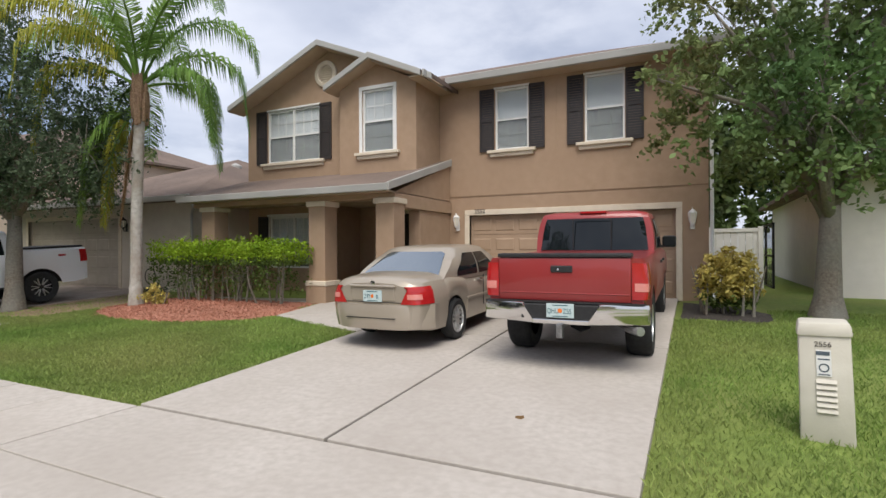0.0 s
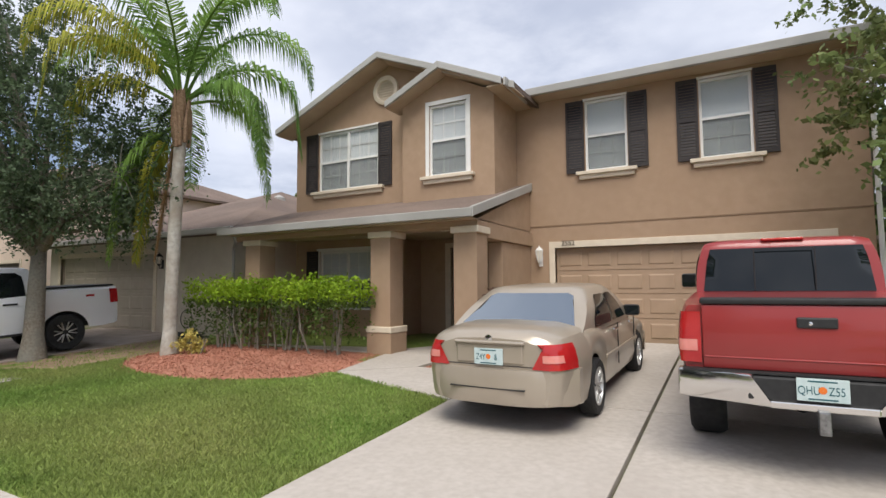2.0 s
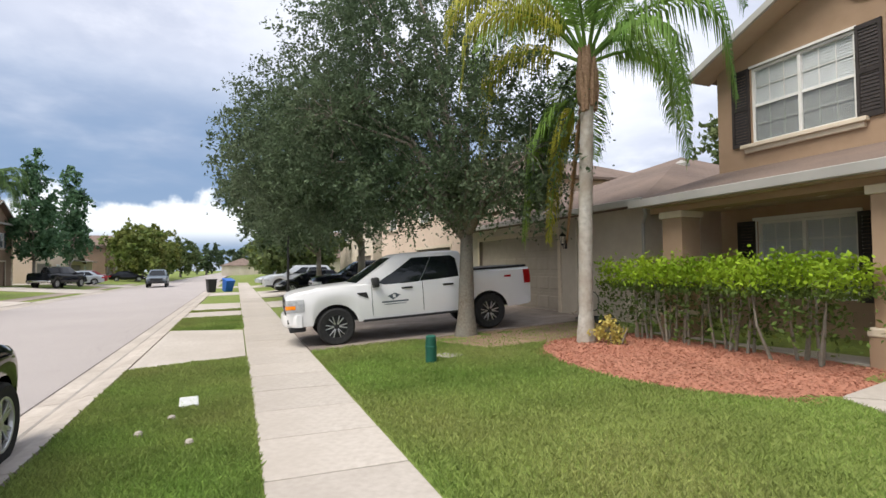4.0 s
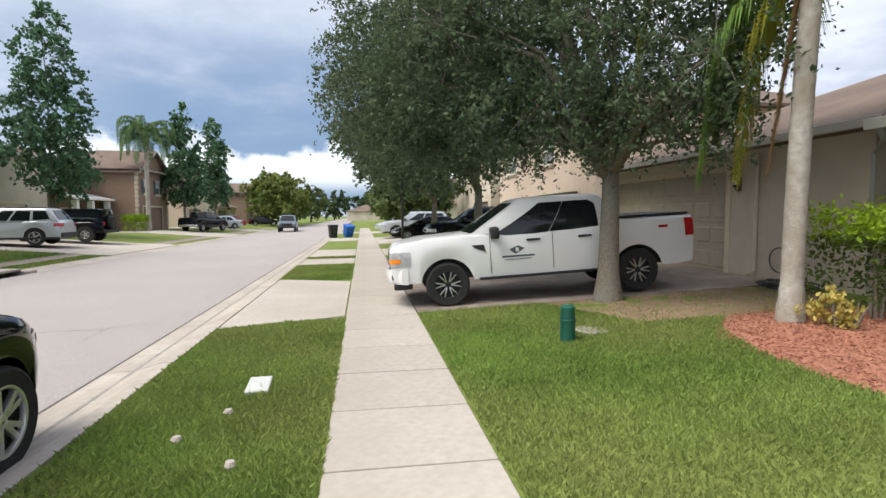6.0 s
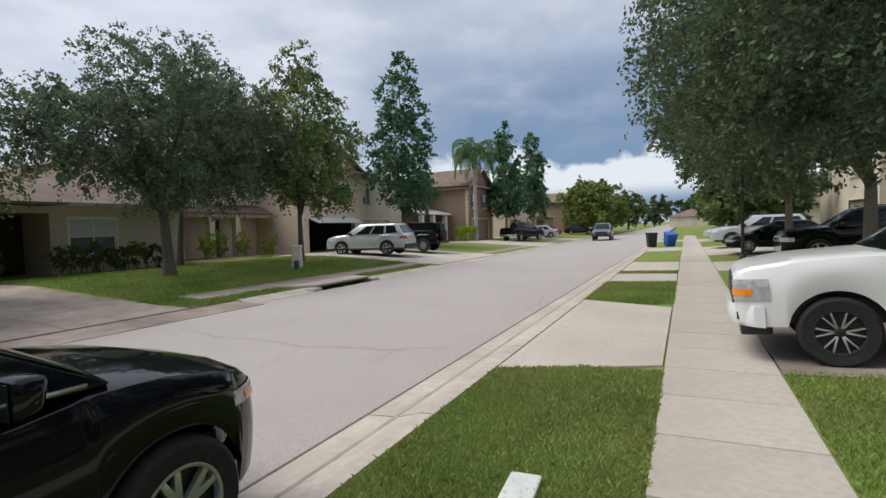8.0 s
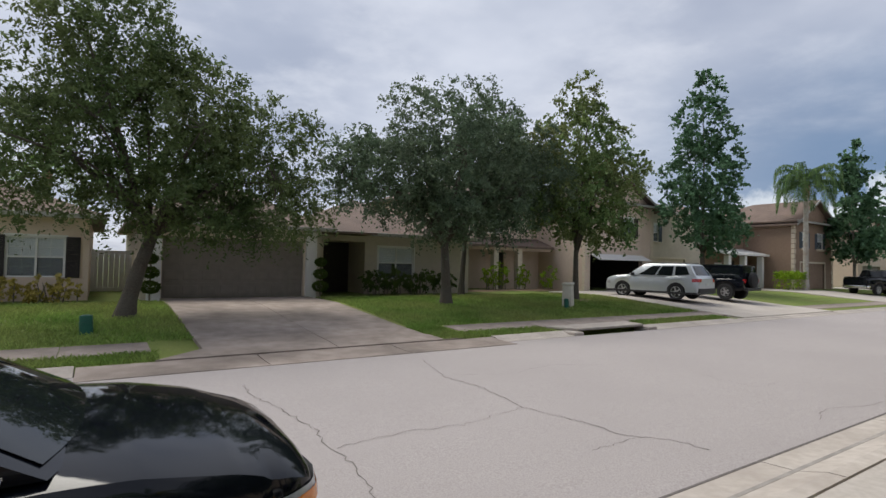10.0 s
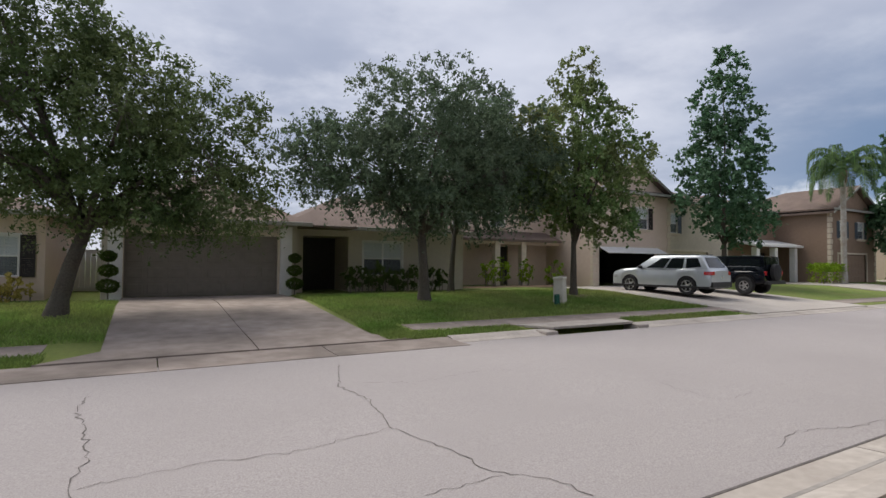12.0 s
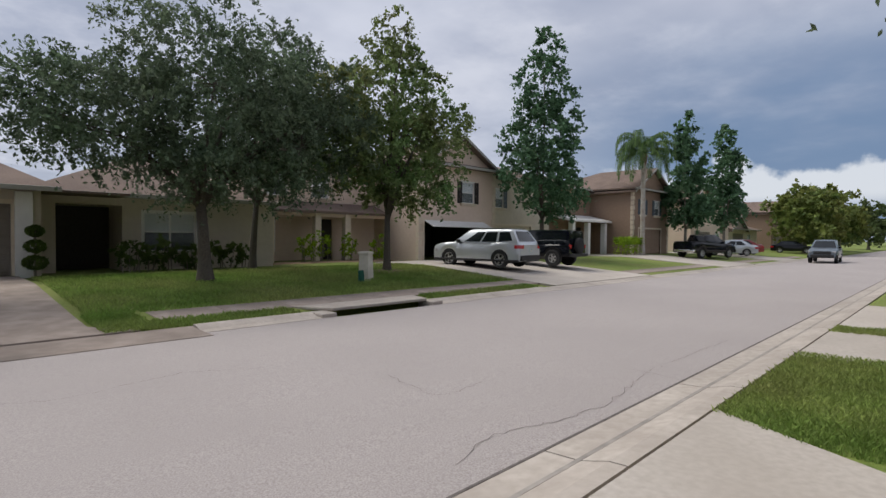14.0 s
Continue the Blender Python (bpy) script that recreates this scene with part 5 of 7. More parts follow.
            rows.append([(x + sgn * (d - back), y, z) for d, z in prof])
        m = Mesh().grid(rows, True).add(rows[0], [tuple(range(6))]).add(rows[-1], [tuple(range(6))[::-1]])
        return part(name, m, mat, self.ob, label, smooth=0.5)

    def side_strip(self, name, x0, x1, za, zb, mat, out=0.008, n=14, label=""):
        """Thin pieces on both flanks."""
        for sgn in (1, -1):
            rows = []
            for z in (za, zb):
                rows.append([(x, sgn * (self.half(x, self.ends) * self.flank(x, z) + out), z) for x in np.linspace(x0, x1, n)])
            part(name, Mesh().grid(rows), mat, self.body, label, smooth=True)

    def flank(self, x, z):
        """The share of the half width at this height of the lower body."""
        f = (z - self.sill) / (self.zt(x) - self.sill)
        return float(np.interp(f, self.fr, self.wd))

    def lamp(self, name, end, x_in, y_in, z0, z1, mat, label="", out=0.012, lean=0.0, thick=0.0):
        """A lamp wrapped round each corner of the front or rear end: from y_in on the end face to x_in back along the flank."""
        made = []
        for sgn in (1, -1):
            xe = self.L / 2 * end
            rows = []
            for k in range(5):
                z = z0 + (z1 - z0) * k / 4
                row = []
                edge = self.half(xe, self.ends) * self.flank(xe, z)
                yi = y_in + lean * k / 4
                for t in np.linspace(0, 1, 5):
                    row.append((xe + out * end, sgn * (yi + (edge - yi) * t), z))
                for t in np.linspace(0.12, 1, 8):
                    x = xe + (end * x_in * -1) * t ** 1.6 * (1 - 0.35 * lean / 0.1 * 0 - 0.0)
                    row.append((x + out * end * 0.5, sgn * (self.half(x, self.ends) * self.flank(x, z) + out), z))
                rows.append(row)
            made.append(part(name, Mesh().grid(rows), mat, self.ob, label, smooth=True))
        return made

    def mirrors(self, x, y, z, mat, w=0.2, h=0.15, cap=None):
        for sgn in (1, -1):
            mi = part("mirror", Mesh().prism([(x + 0.07, sgn * (y + 0.03), z - h * 0.4), (x + 0.07, sgn * (y + 0.03 + w), z - h * 0.4), (x + 0.09, sgn * (y + 0.03 + w), z + h * 0.5), (x + 0.09, sgn * (y + 0.03), z + h * 0.5)],
                                            [(x - 0.06, sgn * (y + 0.02), z - h * 0.5), (x - 0.06, sgn * (y + 0.05 + w), z - h * 0.5), (x - 0.06, sgn * (y + 0.05 + w), z + h * 0.55), (x - 0.06, sgn * (y + 0.02), z + h * 0.55)]), cap or mat, self.ob, bevel=0.035, smooth=0.8)
            part("mirror_arm", Mesh().box(x - 0.03, x + 0.05, sgn * (y - 0.08) if sgn > 0 else -y - 0.05, sgn * (y - 0.08) + 0.13 if sgn > 0 else -y + 0.08, z - h * 0.5, z - h * 0.25), mat, mi)
            part("mirror_glass", Mesh().box(x - 0.066, x - 0.061, min(sgn * (y + 0.04), sgn * (y + 0.03 + w)), max(sgn * (y + 0.04), sgn * (y + 0.03 + w)), z - h * 0.4, z + h * 0.45), CARGLASS, mi)

    def plate(self, z, body, x=None, w=0.31, front=False, words=True):
        sgn = 1 if front else -1
        x = x if x is not None else sgn * (self.L / 2 + 0.02)
        p = part("number_plate", Mesh().box(x - 0.006, x + 0.006, -w / 2, w / 2, z - 0.08, z + 0.08), PLATE, self.ob, "number plate with dark green characters", 0.002)
        part("plate_emblem", Mesh(pose(x + sgn * 0.009, 0, z)).lathe([(0.026, 0), (0.001, 0.001 * sgn)], 14, "x"), ORANGE, p)
        xf = Matrix.Translation((x + sgn * 0.007, 0, z - 0.045)) @ Matrix(((0, 0, sgn, 0), (sgn, 0, 0, 0), (0, 1, 0, 0), (0, 0, 0, 1)))
        left_t, right_t = body
        text(left_t, 0.085, xf @ Matrix.Translation((-0.082, 0.012, 0)), PLATEINK, "characters", p, 0.001, 0.7)
        text(right_t, 0.085, xf @ Matrix.Translation((0.082, 0.012, 0)), PLATEINK, "characters", p, 0.001, 0.7)
        for dz in (0.055, -0.07):
            part("plate_band", Mesh().box(x + sgn * 0.006 - 0.001, x + sgn * 0.006 + 0.001, -w * 0.28, w * 0.28, z + dz, z + dz + 0.011), PLATEINK, p)


# champagne saloon
sedan = Car("saloon_car", "champagne saloon parked on the concrete driveway", GOLDPAINT, pose(-3.62, 8.6, land(8.6) + 0.008, 0, -2.0, 89.0), 4.48, 1.70,
            [(-2.24, 0.87), (-2.2, 0.92), (-2.1, 0.955), (-1.9, 0.975), (-1.5, 0.985), (-1.2, 0.97), (0.6, 0.93), (1.0, 0.9), (1.7, 0.78), (2.1, 0.66), (2.24, 0.58)], 0.24, (1.33, -1.22), 0.305,
            dict(x0=1.0, x1=0.25, x2=-0.85, x3=-1.66, z0=0.88, z1=1.335, wb=0.77, wr=0.59, bow=0.15, curve=2.2), ends=(0.74, 0.74), crown=0.05, shape=(0.93, 0.975, 1.0, 0.995, 0.96, 0.89, 0.8))
sedan.pane("B", [(0.07, 0.22), (0.12, 0.16), (0.88, 0.16), (0.93, 0.22), (0.9, 0.86), (0.86, 0.93), (0.14, 0.93), (0.1, 0.86)], SKYGLASS, "rear_window")
sedan.pane("F", [(0.06, 0.1), (0.94, 0.1), (0.9, 0.92), (0.1, 0.92)], CARGLASS, "windscreen")
for f in "LR":
    sedan.pane(f, [(0.16, 0.12), (0.5, 0.12), (0.5, 0.86), (0.2, 0.86)], CARGLASS, "door_window")
    sedan.pane(f, [(0.53, 0.12), (0.83, 0.12), (0.86, 0.3), (0.8, 0.86), (0.53, 0.86)], CARGLASS, "door_window")
sedan.wheels(0.745, 0.19, 0.205, 12, spoke_w=0.032)
sedan.bumper(False, 0.27, 0.62, 0.1, GOLDPAINT, 1.66, sweep=0.34)
part("bumper_groove", Mesh().box(-2.345, -2.31, -0.4, 0.4, 0.435, 0.445), BLACKPL, sedan.ob)
sedan.bumper(True, 0.25, 0.55, 0.08, GOLDPAINT, 1.64, sweep=0.3)
sedan.lamp("tail_lamp", -1, 0.3, 0.45, 0.63, 0.87, REDLAMP, "red tail lamp", lean=0.13)
sedan.lamp("reversing_lamp", -1, 0.1, 0.56, 0.70, 0.77, AMBERPINK, "paler reversing lens", out=0.018)
sedan.plate(0.735, ("Z4Y", "&"), x=-2.262)
part("plate_recess", Mesh().box(-2.256, -2.2, -0.36, 0.36, 0.67, 0.86), GOLDPAINT, sedan.ob, bevel=0.012)
part("boot_strip", Mesh().box(-2.285, -2.22, -0.38, 0.38, 0.86, 0.89), GOLDPAINT, sedan.ob, bevel=0.014)
part("badge", Mesh(pose(-2.25, 0, 0.91)).lathe([(0.04, 0), (0.001, -0.006)], 14, "x"), CHROME, sedan.ob)
part("boot_seam", Mesh().box(-2.245, -2.235, -0.62, 0.62, 0.645, 0.652), BLACKPL, sedan.ob)
sedan.mirrors(0.72, 0.72, 0.98, BLACKPL)
for f in (1, -1):
    for x in (-0.35, 0.62):
        part("door_handle", Mesh().box(x - 0.1, x + 0.1, f * 0.845 - 0.02, f * 0.845 + 0.02, 0.82, 0.85), CHROME, sedan.ob, bevel=0.01)
    for x in (-0.25, 0.85):
        part("door_seam", Mesh().box(x - 0.004, x + 0.004, f * 0.852 - 0.006, f * 0.852 + 0.006, 0.4, 0.9), BLACKPL, sedan.ob)
for y0 in (-0.865, 0.84):
    part("side_moulding", Mesh().box(-0.9, 1.0, y0, y0 + 0.025, 0.55, 0.6), GOLDPAINT, sedan.ob, bevel=0.01)

# red pickup, lifted
ram = Car("pickup_truck", "red pickup with chrome rear bumper on the driveway", REDPAINT, pose(-1.0, 9.08, land(9.08) - 0.045, 0, -1.4, 90.5), 5.75, 1.88,
          [(-2.87, 1.30), (-0.6, 1.32), (-0.45, 1.32), (1.05, 1.30), (1.2, 1.32), (2.3, 1.24), (2.75, 1.15), (2.87, 1.05)], 0.62, (1.85, -1.75), 0.42,
          dict(x0=1.35, x1=0.55, x2=-0.62, x3=-0.72, z0=1.28, z1=1.87, wb=0.87, wr=0.775, bow=0.07, curve=3.0), arch=1.2, category="pickup truck", ends=(0.9, 0.95), crown=0.0, floor=0.66, shape=(0.97, 0.985, 1.0, 1.0, 0.99, 0.975, 0.95))
ram.pane("B", [(0.05, 0.08), (0.95, 0.08), (0.94, 0.9), (0.06, 0.9)], CARGLASS, "rear_window")
for y in (-0.28, 0.28):
    part("slider_frame", Mesh().box(-0.787, -0.775, y - 0.006, y + 0.006, 1.34, 1.8), BLACKPL, ram.ob)
part("slider_frame", Mesh().box(-0.787, -0.775, -0.28, 0.28, 1.79, 1.802), BLACKPL, ram.ob)
ram.pane("F", [(0.06, 0.1), (0.94, 0.1), (0.9, 0.92), (0.1, 0.92)], CARGLASS, "windscreen")
for f in "LR":
    ram.pane(f, [(0.2, 0.1), (0.52, 0.1), (0.52, 0.86), (0.26, 0.86)], CARGLASS, "door_window")
    ram.pane(f, [(0.56, 0.1), (0.9, 0.1), (0.88, 0.86), (0.56, 0.86)], CARGLASS, "door_window")
ram.wheels(0.76, 0.31, 0.235, 8, spoke_w=0.07)
tg = part("tailgate", Mesh().box(-2.915, -2.85, -0.755, 0.755, 0.80, 1.30), REDPAINT, ram.ob, "red tailgate", 0.02, 0.6)
part("tailgate_cap", Mesh().box(-2.93, -2.76, -0.765, 0.765, 1.302, 1.35), BLACKPL, tg, "black plastic cap", 0.015, 0.6)
part("tailgate_crease", Mesh().box(-2.922, -2.9, -0.745, 0.745, 0.885, 0.9), REDPAINT, tg, bevel=0.006)
hb = part("tailgate_handle", Mesh().box(-2.93, -2.9, -0.125, 0.125, 1.13, 1.21), BLACKPL, tg, "black handle", 0.012)
part("lock", Mesh(pose(-2.933, 0.04, 1.165)).lathe([(0.014, 0), (0.001, -0.004)], 10, "x"), CHROME, tg)
ram.lamp("tail_lamp", -1, 0.16, 0.763, 0.84, 1.24, REDLAMP, "tall red tail lamp", out=0.02)
ram.lamp("reversing_lamp", -1, 0.05, 0.79, 0.93, 1.02, AMBERPINK, "paler lower lens", out=0.024)
for a, b in ((-0.94, -0.36), (0.36, 0.94)):
    lo = [(-3.02, a, 0.55), (-3.02, b, 0.55), (-2.78, b, 0.55), (-2.78, a, 0.55)]
    hi = [(-3.03, a, 0.79), (-3.03, b, 0.79), (-2.78, b, 0.79), (-2.78, a, 0.79)]
    if a < 0:
        lo[0], hi[0] = (-2.9, a, 0.57), (-2.9, a, 0.79)
        hi[1], lo[1] = (-3.03, b - 0.08, 0.79), (-3.02, b + 0.08, 0.55)
    else:
        lo[1], hi[1] = (-2.9, b, 0.57), (-2.9, b, 0.79)
        hi[0], lo[0] = (-3.03, a + 0.08, 0.79), (-3.02, a - 0.08, 0.55)
    part("bumper", Mesh().prism(lo, hi), CHROME, ram.ob, "chrome step bumper", 0.02, 0.6)
part("bumper_step", Mesh().box(-3.0, -2.75, -0.46, 0.46, 0.6, 0.775), BLACKPL, ram.ob, "black bumper centre", 0.015)
part("bumper_bar", Mesh().box(-3.022, -2.8, -0.32, 0.32, 0.552, 0.605), CHROME, ram.ob, bevel=0.01)
part("step_pad", Mesh().box(-2.98, -2.8, -0.9, 0.9, 0.785, 0.80), BLACKPL, ram.ob)
ram.plate(0.705, ("QHU", "Z55"), x=-3.012)
part("tow_hitch", Mesh().box(-3.02, -2.6, -0.03, 0.03, 0.5, 0.56).box(-3.07, -3.0, -0.035, 0.035, 0.40, 0.56), DARKALLOY, ram.ob, "steel drop hitch", 0.008)
part("rear_axle", Mesh().tube([(-1.75, -0.75, 0.42), (-1.75, 0.75, 0.42)], 0.06, 10), BLACKPL, ram.ob)
part("axle_bowl", Mesh(pose(-1.75, 0, 0.42)).lathe([(0.001, -0.16), (0.12, -0.12), (0.17, 0), (0.12, 0.12), (0.001, 0.16)], 14, "y"), BLACKPL, ram.ob, smooth=True)
part("exhaust", Mesh().tube([(-2.2, -0.5, 0.5), (-2.75, -0.72, 0.5), (-2.92, -0.85, 0.5)], 0.05, 10), ALLOY, ram.ob)
for sgn in (-1, 1):
    part("leaf_spring", Mesh().tube([(-2.5, sgn * 0.5, 0.52), (-1.75, sgn * 0.5, 0.40), (-1.0, sgn * 0.5, 0.52)], 0.035, 6), BLACKPL, ram.ob)
ram.mirrors(0.95, 0.89, 1.42, BLACKPL, 0.2, 0.2)
part("roof_lamp", Mesh().box(-0.68, -0.58, -0.2, 0.2, 1.885, 1.92), REDLAMP, ram.ob, bevel=0.01)
for f in (1, -1):
    for x in (-0.2, 0.55):
        part("door_handle", Mesh().box(x - 0.1, x + 0.1, f * 0.94 - 0.02, f * 0.94 + 0.025, 1.12, 1.16), BLACKPL, ram.ob, bevel=0.01)

# white crew-cab pickup of the neighbour, nose to the street
ford = Car("pickup_truck", "white crew-cab pickup parked nose to the pavement", WHITEPAINT, pose(-15.5, 6.04, land(6.04) + 0.03, 0, 3.6, -93.0) @ Matrix.Scale(0.96, 4), 5.88, 2.02,
           [(-2.94, 1.42), (-1.2, 1.42), (-1.1, 1.36), (1.0, 1.30), (1.2, 1.34), (2.3, 1.29), (2.75, 1.23), (2.9, 1.17), (2.94, 1.1)], 0.48, (1.90, -1.79), 0.415,
           dict(x0=1.42, x1=0.42, x2=-1.18, x3=-1.32, z0=1.30, z1=1.9, wb=0.93, wr=0.70, bow=0.1, curve=1.9), arch=1.2, category="pickup truck", ends=(0.84, 0.95), crown=0.02, floor=0.5, shape=(0.96, 0.985, 1.0, 1.0, 0.985, 0.96, 0.91))
ford.pane("F", [(0.05, 0.06), (0.95, 0.06), (0.92, 0.94), (0.08, 0.94)], CARGLASS, "windscreen")
ford.pane("B", [(0.06, 0.2), (0.94, 0.2), (0.92, 0.9), (0.08, 0.9)], CARGLASS, "rear_window")
for f in "LR":
    ford.pane(f, [(0.17, 0.02), (0.28, -0.1), (0.545, -0.05), (0.545, 0.88), (0.28, 0.88)], CARGLASS, "door_window")
    ford.pane(f, [(0.55, -0.04), (0.9, 0.0), (0.9, 0.75), (0.84, 0.88), (0.55, 0.88)], CARGLASS, "door_window")
ford.wheels(0.86, 0.27, 0.265, 6, ALLOY, spoke_w=0.024, twin=True, lip_mat=BLACKPL)
for sgn in (1, -1):
    part("fender_vent", Mesh().prism([(1.42, sgn * 1.005, 1.12), (1.2, sgn * 1.015, 1.12), (1.16, sgn * 1.015, 0.98), (1.36, sgn * 1.01, 1.06)], [(1.42, sgn * 1.02, 1.12), (1.2, sgn * 1.028, 1.12), (1.16, sgn * 1.028, 0.98), (1.36, sgn * 1.024, 1.06)]), BLACKPL, ford.ob, "black fender vent")
    for x in (-0.75, 0.25):
        part("door_handle", Mesh().box(x - 0.13, x + 0.13, sgn * 1.0 - 0.02, sgn * 1.0 + 0.035, 1.13, 1.17), BLACKPL, ford.ob, "black door handle", 0.012)
    for x in (-1.12, -0.12, 1.08):
        part("door_seam", Mesh().box(x - 0.004, x + 0.004, sgn * 1.008 - 0.006, sgn * 1.008 + 0.006, 0.6, 1.28), BLACKPL, ford.ob)
    part("running_board", Mesh().box(-1.2, 1.3, sgn * 0.95 - 0.06, sgn * 0.95 + 0.08, 0.46, 0.51), BLACKPL, ford.ob, bevel=0.015)
    lg = part("door_emblem", Mesh().prism([(0.42, sgn * 1.008, 1.0), (0.55, sgn * 1.008, 1.06), (0.72, sgn * 1.008, 0.99), (0.6, sgn * 1.008, 0.9)], [(0.42, sgn * 1.0125, 1.0), (0.55, sgn * 1.0125, 1.06), (0.72, sgn * 1.0125, 0.99), (0.6, sgn * 1.0125, 0.9)]), BLUESHUT, ford.ob, "dark door emblem")
    part("emblem_mark", Mesh().box(0.54, 0.6, min(sgn * 1.013, sgn * 1.015), max(sgn * 1.013, sgn * 1.015), 0.95, 1.02), WHITEPAINT, lg)
    for z, w in ((0.845, 0.62), (0.80, 0.5)):
        part("lettering_bar", Mesh().box(0.55 - w / 2, 0.55 + w / 2, min(sgn * 1.009, sgn * 1.0115), max(sgn * 1.009, sgn * 1.0115), z, z + (0.035 if w > 0.55 else 0.014)), BLUESHUT, lg)
    part("bedside_mark", Mesh().box(-2.4, -2.22, min(sgn * 0.99, sgn * 1.006), max(sgn * 0.99, sgn * 1.006), 1.2, 1.25), REDLAMP, ford.ob)
ford.lamp("headlamp", 1, 0.38, 0.62, 0.81, 1.07, CLEARLAMP, "clear wraparound headlamp", out=0.014)
ford.lamp("turn_lamp", 1, 0.2, 0.76, 0.87, 0.95, AMBER, "amber turn lamp", out=0.02)
ford.lamp("tail_lamp", -1, 0.2, 0.82, 1.02, 1.36, REDLAMP, "red tail lamp", out=0.016)
part("grille", Mesh().box(2.86, 2.965, -0.6, 0.6, 0.72, 1.08), BLACKPL, ford.ob, "black grille", 0.02)
for z in (0.84, 0.95):
    part("grille_bar", Mesh().box(2.96, 2.985, -0.6, 0.6, z, z + 0.035), DARKALLOY, ford.ob)
ford.bumper(True, 0.47, 0.74, 0.1, WHITEPAINT, 1.98, sweep=0.26)
part("lower_valance", Mesh().box(2.55, 2.9, -0.85, 0.85, 0.36, 0.48), BLACKPL, ford.ob, bevel=0.03)
for sgn in (1, -1):
    part("fog_recess", Mesh().box(2.8, 2.93, sgn * 0.74 - 0.12, sgn * 0.74 + 0.12, 0.56, 0.66), BLACKPL, ford.ob, bevel=0.01)
ford.bumper(False, 0.5, 0.7, 0.12, WHITEPAINT, 1.96)
part("tonneau", Mesh().box(-2.88, -1.38, -0.9, 0.9, 1.425, 1.47), BLACKPL, ford.ob, "black bed cover", 0.012)
ford.mirrors(1.0, 0.97, 1.32, BLACKPL, 0.22, 0.22)

# black crossover at the kerb
suv = Car("crossover_car", "glossy black crossover parked at the kerb", BLACKPAINT, pose(-7.84, -0.72, -0.13, 0, 0, 180), 4.72, 1.88,
          [(-2.36, 1.1), (-2.2, 1.24), (-1.2, 1.24), (0.9, 1.15), (1.2, 1.18), (1.6, 1.15), (1.95, 1.09), (2.2, 1.02), (2.31, 0.97), (2.36, 0.91)], 0.32, (1.64, -1.30), 0.39,
          dict(x0=1.32, x1=0.3, x2=-1.6, x3=-2.15, z0=1.17, z1=1.72, wb=0.85, wr=0.60, bow=0.16), category="car", ends=(0.66, 0.86), crown=0.05)
suv.pane("F", [(0.05, 0.06), (0.95, 0.06), (0.92, 0.94), (0.08, 0.94)], CARGLASS, "windscreen")
suv.pane("B", [(0.08, 0.2), (0.92, 0.2), (0.88, 0.9), (0.12, 0.9)], CARGLASS, "rear_window")
for f in "LR":
    suv.pane(f, [(0.2, 0.06), (0.48, 0.06), (0.48, 0.86), (0.3, 0.86)], CARGLASS, "door_window")
    suv.pane(f, [(0.5, 0.06), (0.86, 0.1), (0.82, 0.86), (0.5, 0.86)], CARGLASS, "door_window")
suv.wheels(0.80, 0.24, 0.25, 5, spoke_w=0.05, twin=True)
suv.mirrors(0.86, 0.87, 1.26, BLACKPAINT, 0.2, 0.16)
for sgn in (1, -1):
    part("window_strip", Mesh().tube([(1.2, sgn * 0.875, 1.195), (0.2, sgn * 0.895, 1.215), (-1.0, sgn * 0.895, 1.235), (-1.75, sgn * 0.88, 1.245)], 0.013, 6), CHROME, suv.ob, "chrome window strip")
    for x in (-0.95, 0.05):
        part("door_handle", Mesh().box(x - 0.1, x + 0.1, sgn * 0.94 - 0.02, sgn * 0.94 + 0.025, 1.02, 1.05), BLACKPAINT, suv.ob, bevel=0.01)
suv.lamp("headlamp", 1, 0.34, 0.34, 0.83, 0.92, CLEARLAMP, "clear swept headlamp", out=0.012)
suv.lamp("turn_lamp", 1, 0.22, 0.5, 0.84, 0.895, AMBER, "amber turn lamp", out=0.016)
part("grille", Mesh().box(2.3, 2.385, -0.5, 0.5, 0.56, 0.81), BLACKPL, suv.ob, "black mesh grille", 0.02)
for k in range(6):
    part("grille_bar", Mesh().box(2.383, 2.395, -0.48, 0.48, 0.59 + 0.036 * k, 0.6 + 0.036 * k), CHROME, suv.ob)
suv.bumper(True, 0.28, 0.6, 0.07, BLACKPAINT, 1.7, sweep=0.42)


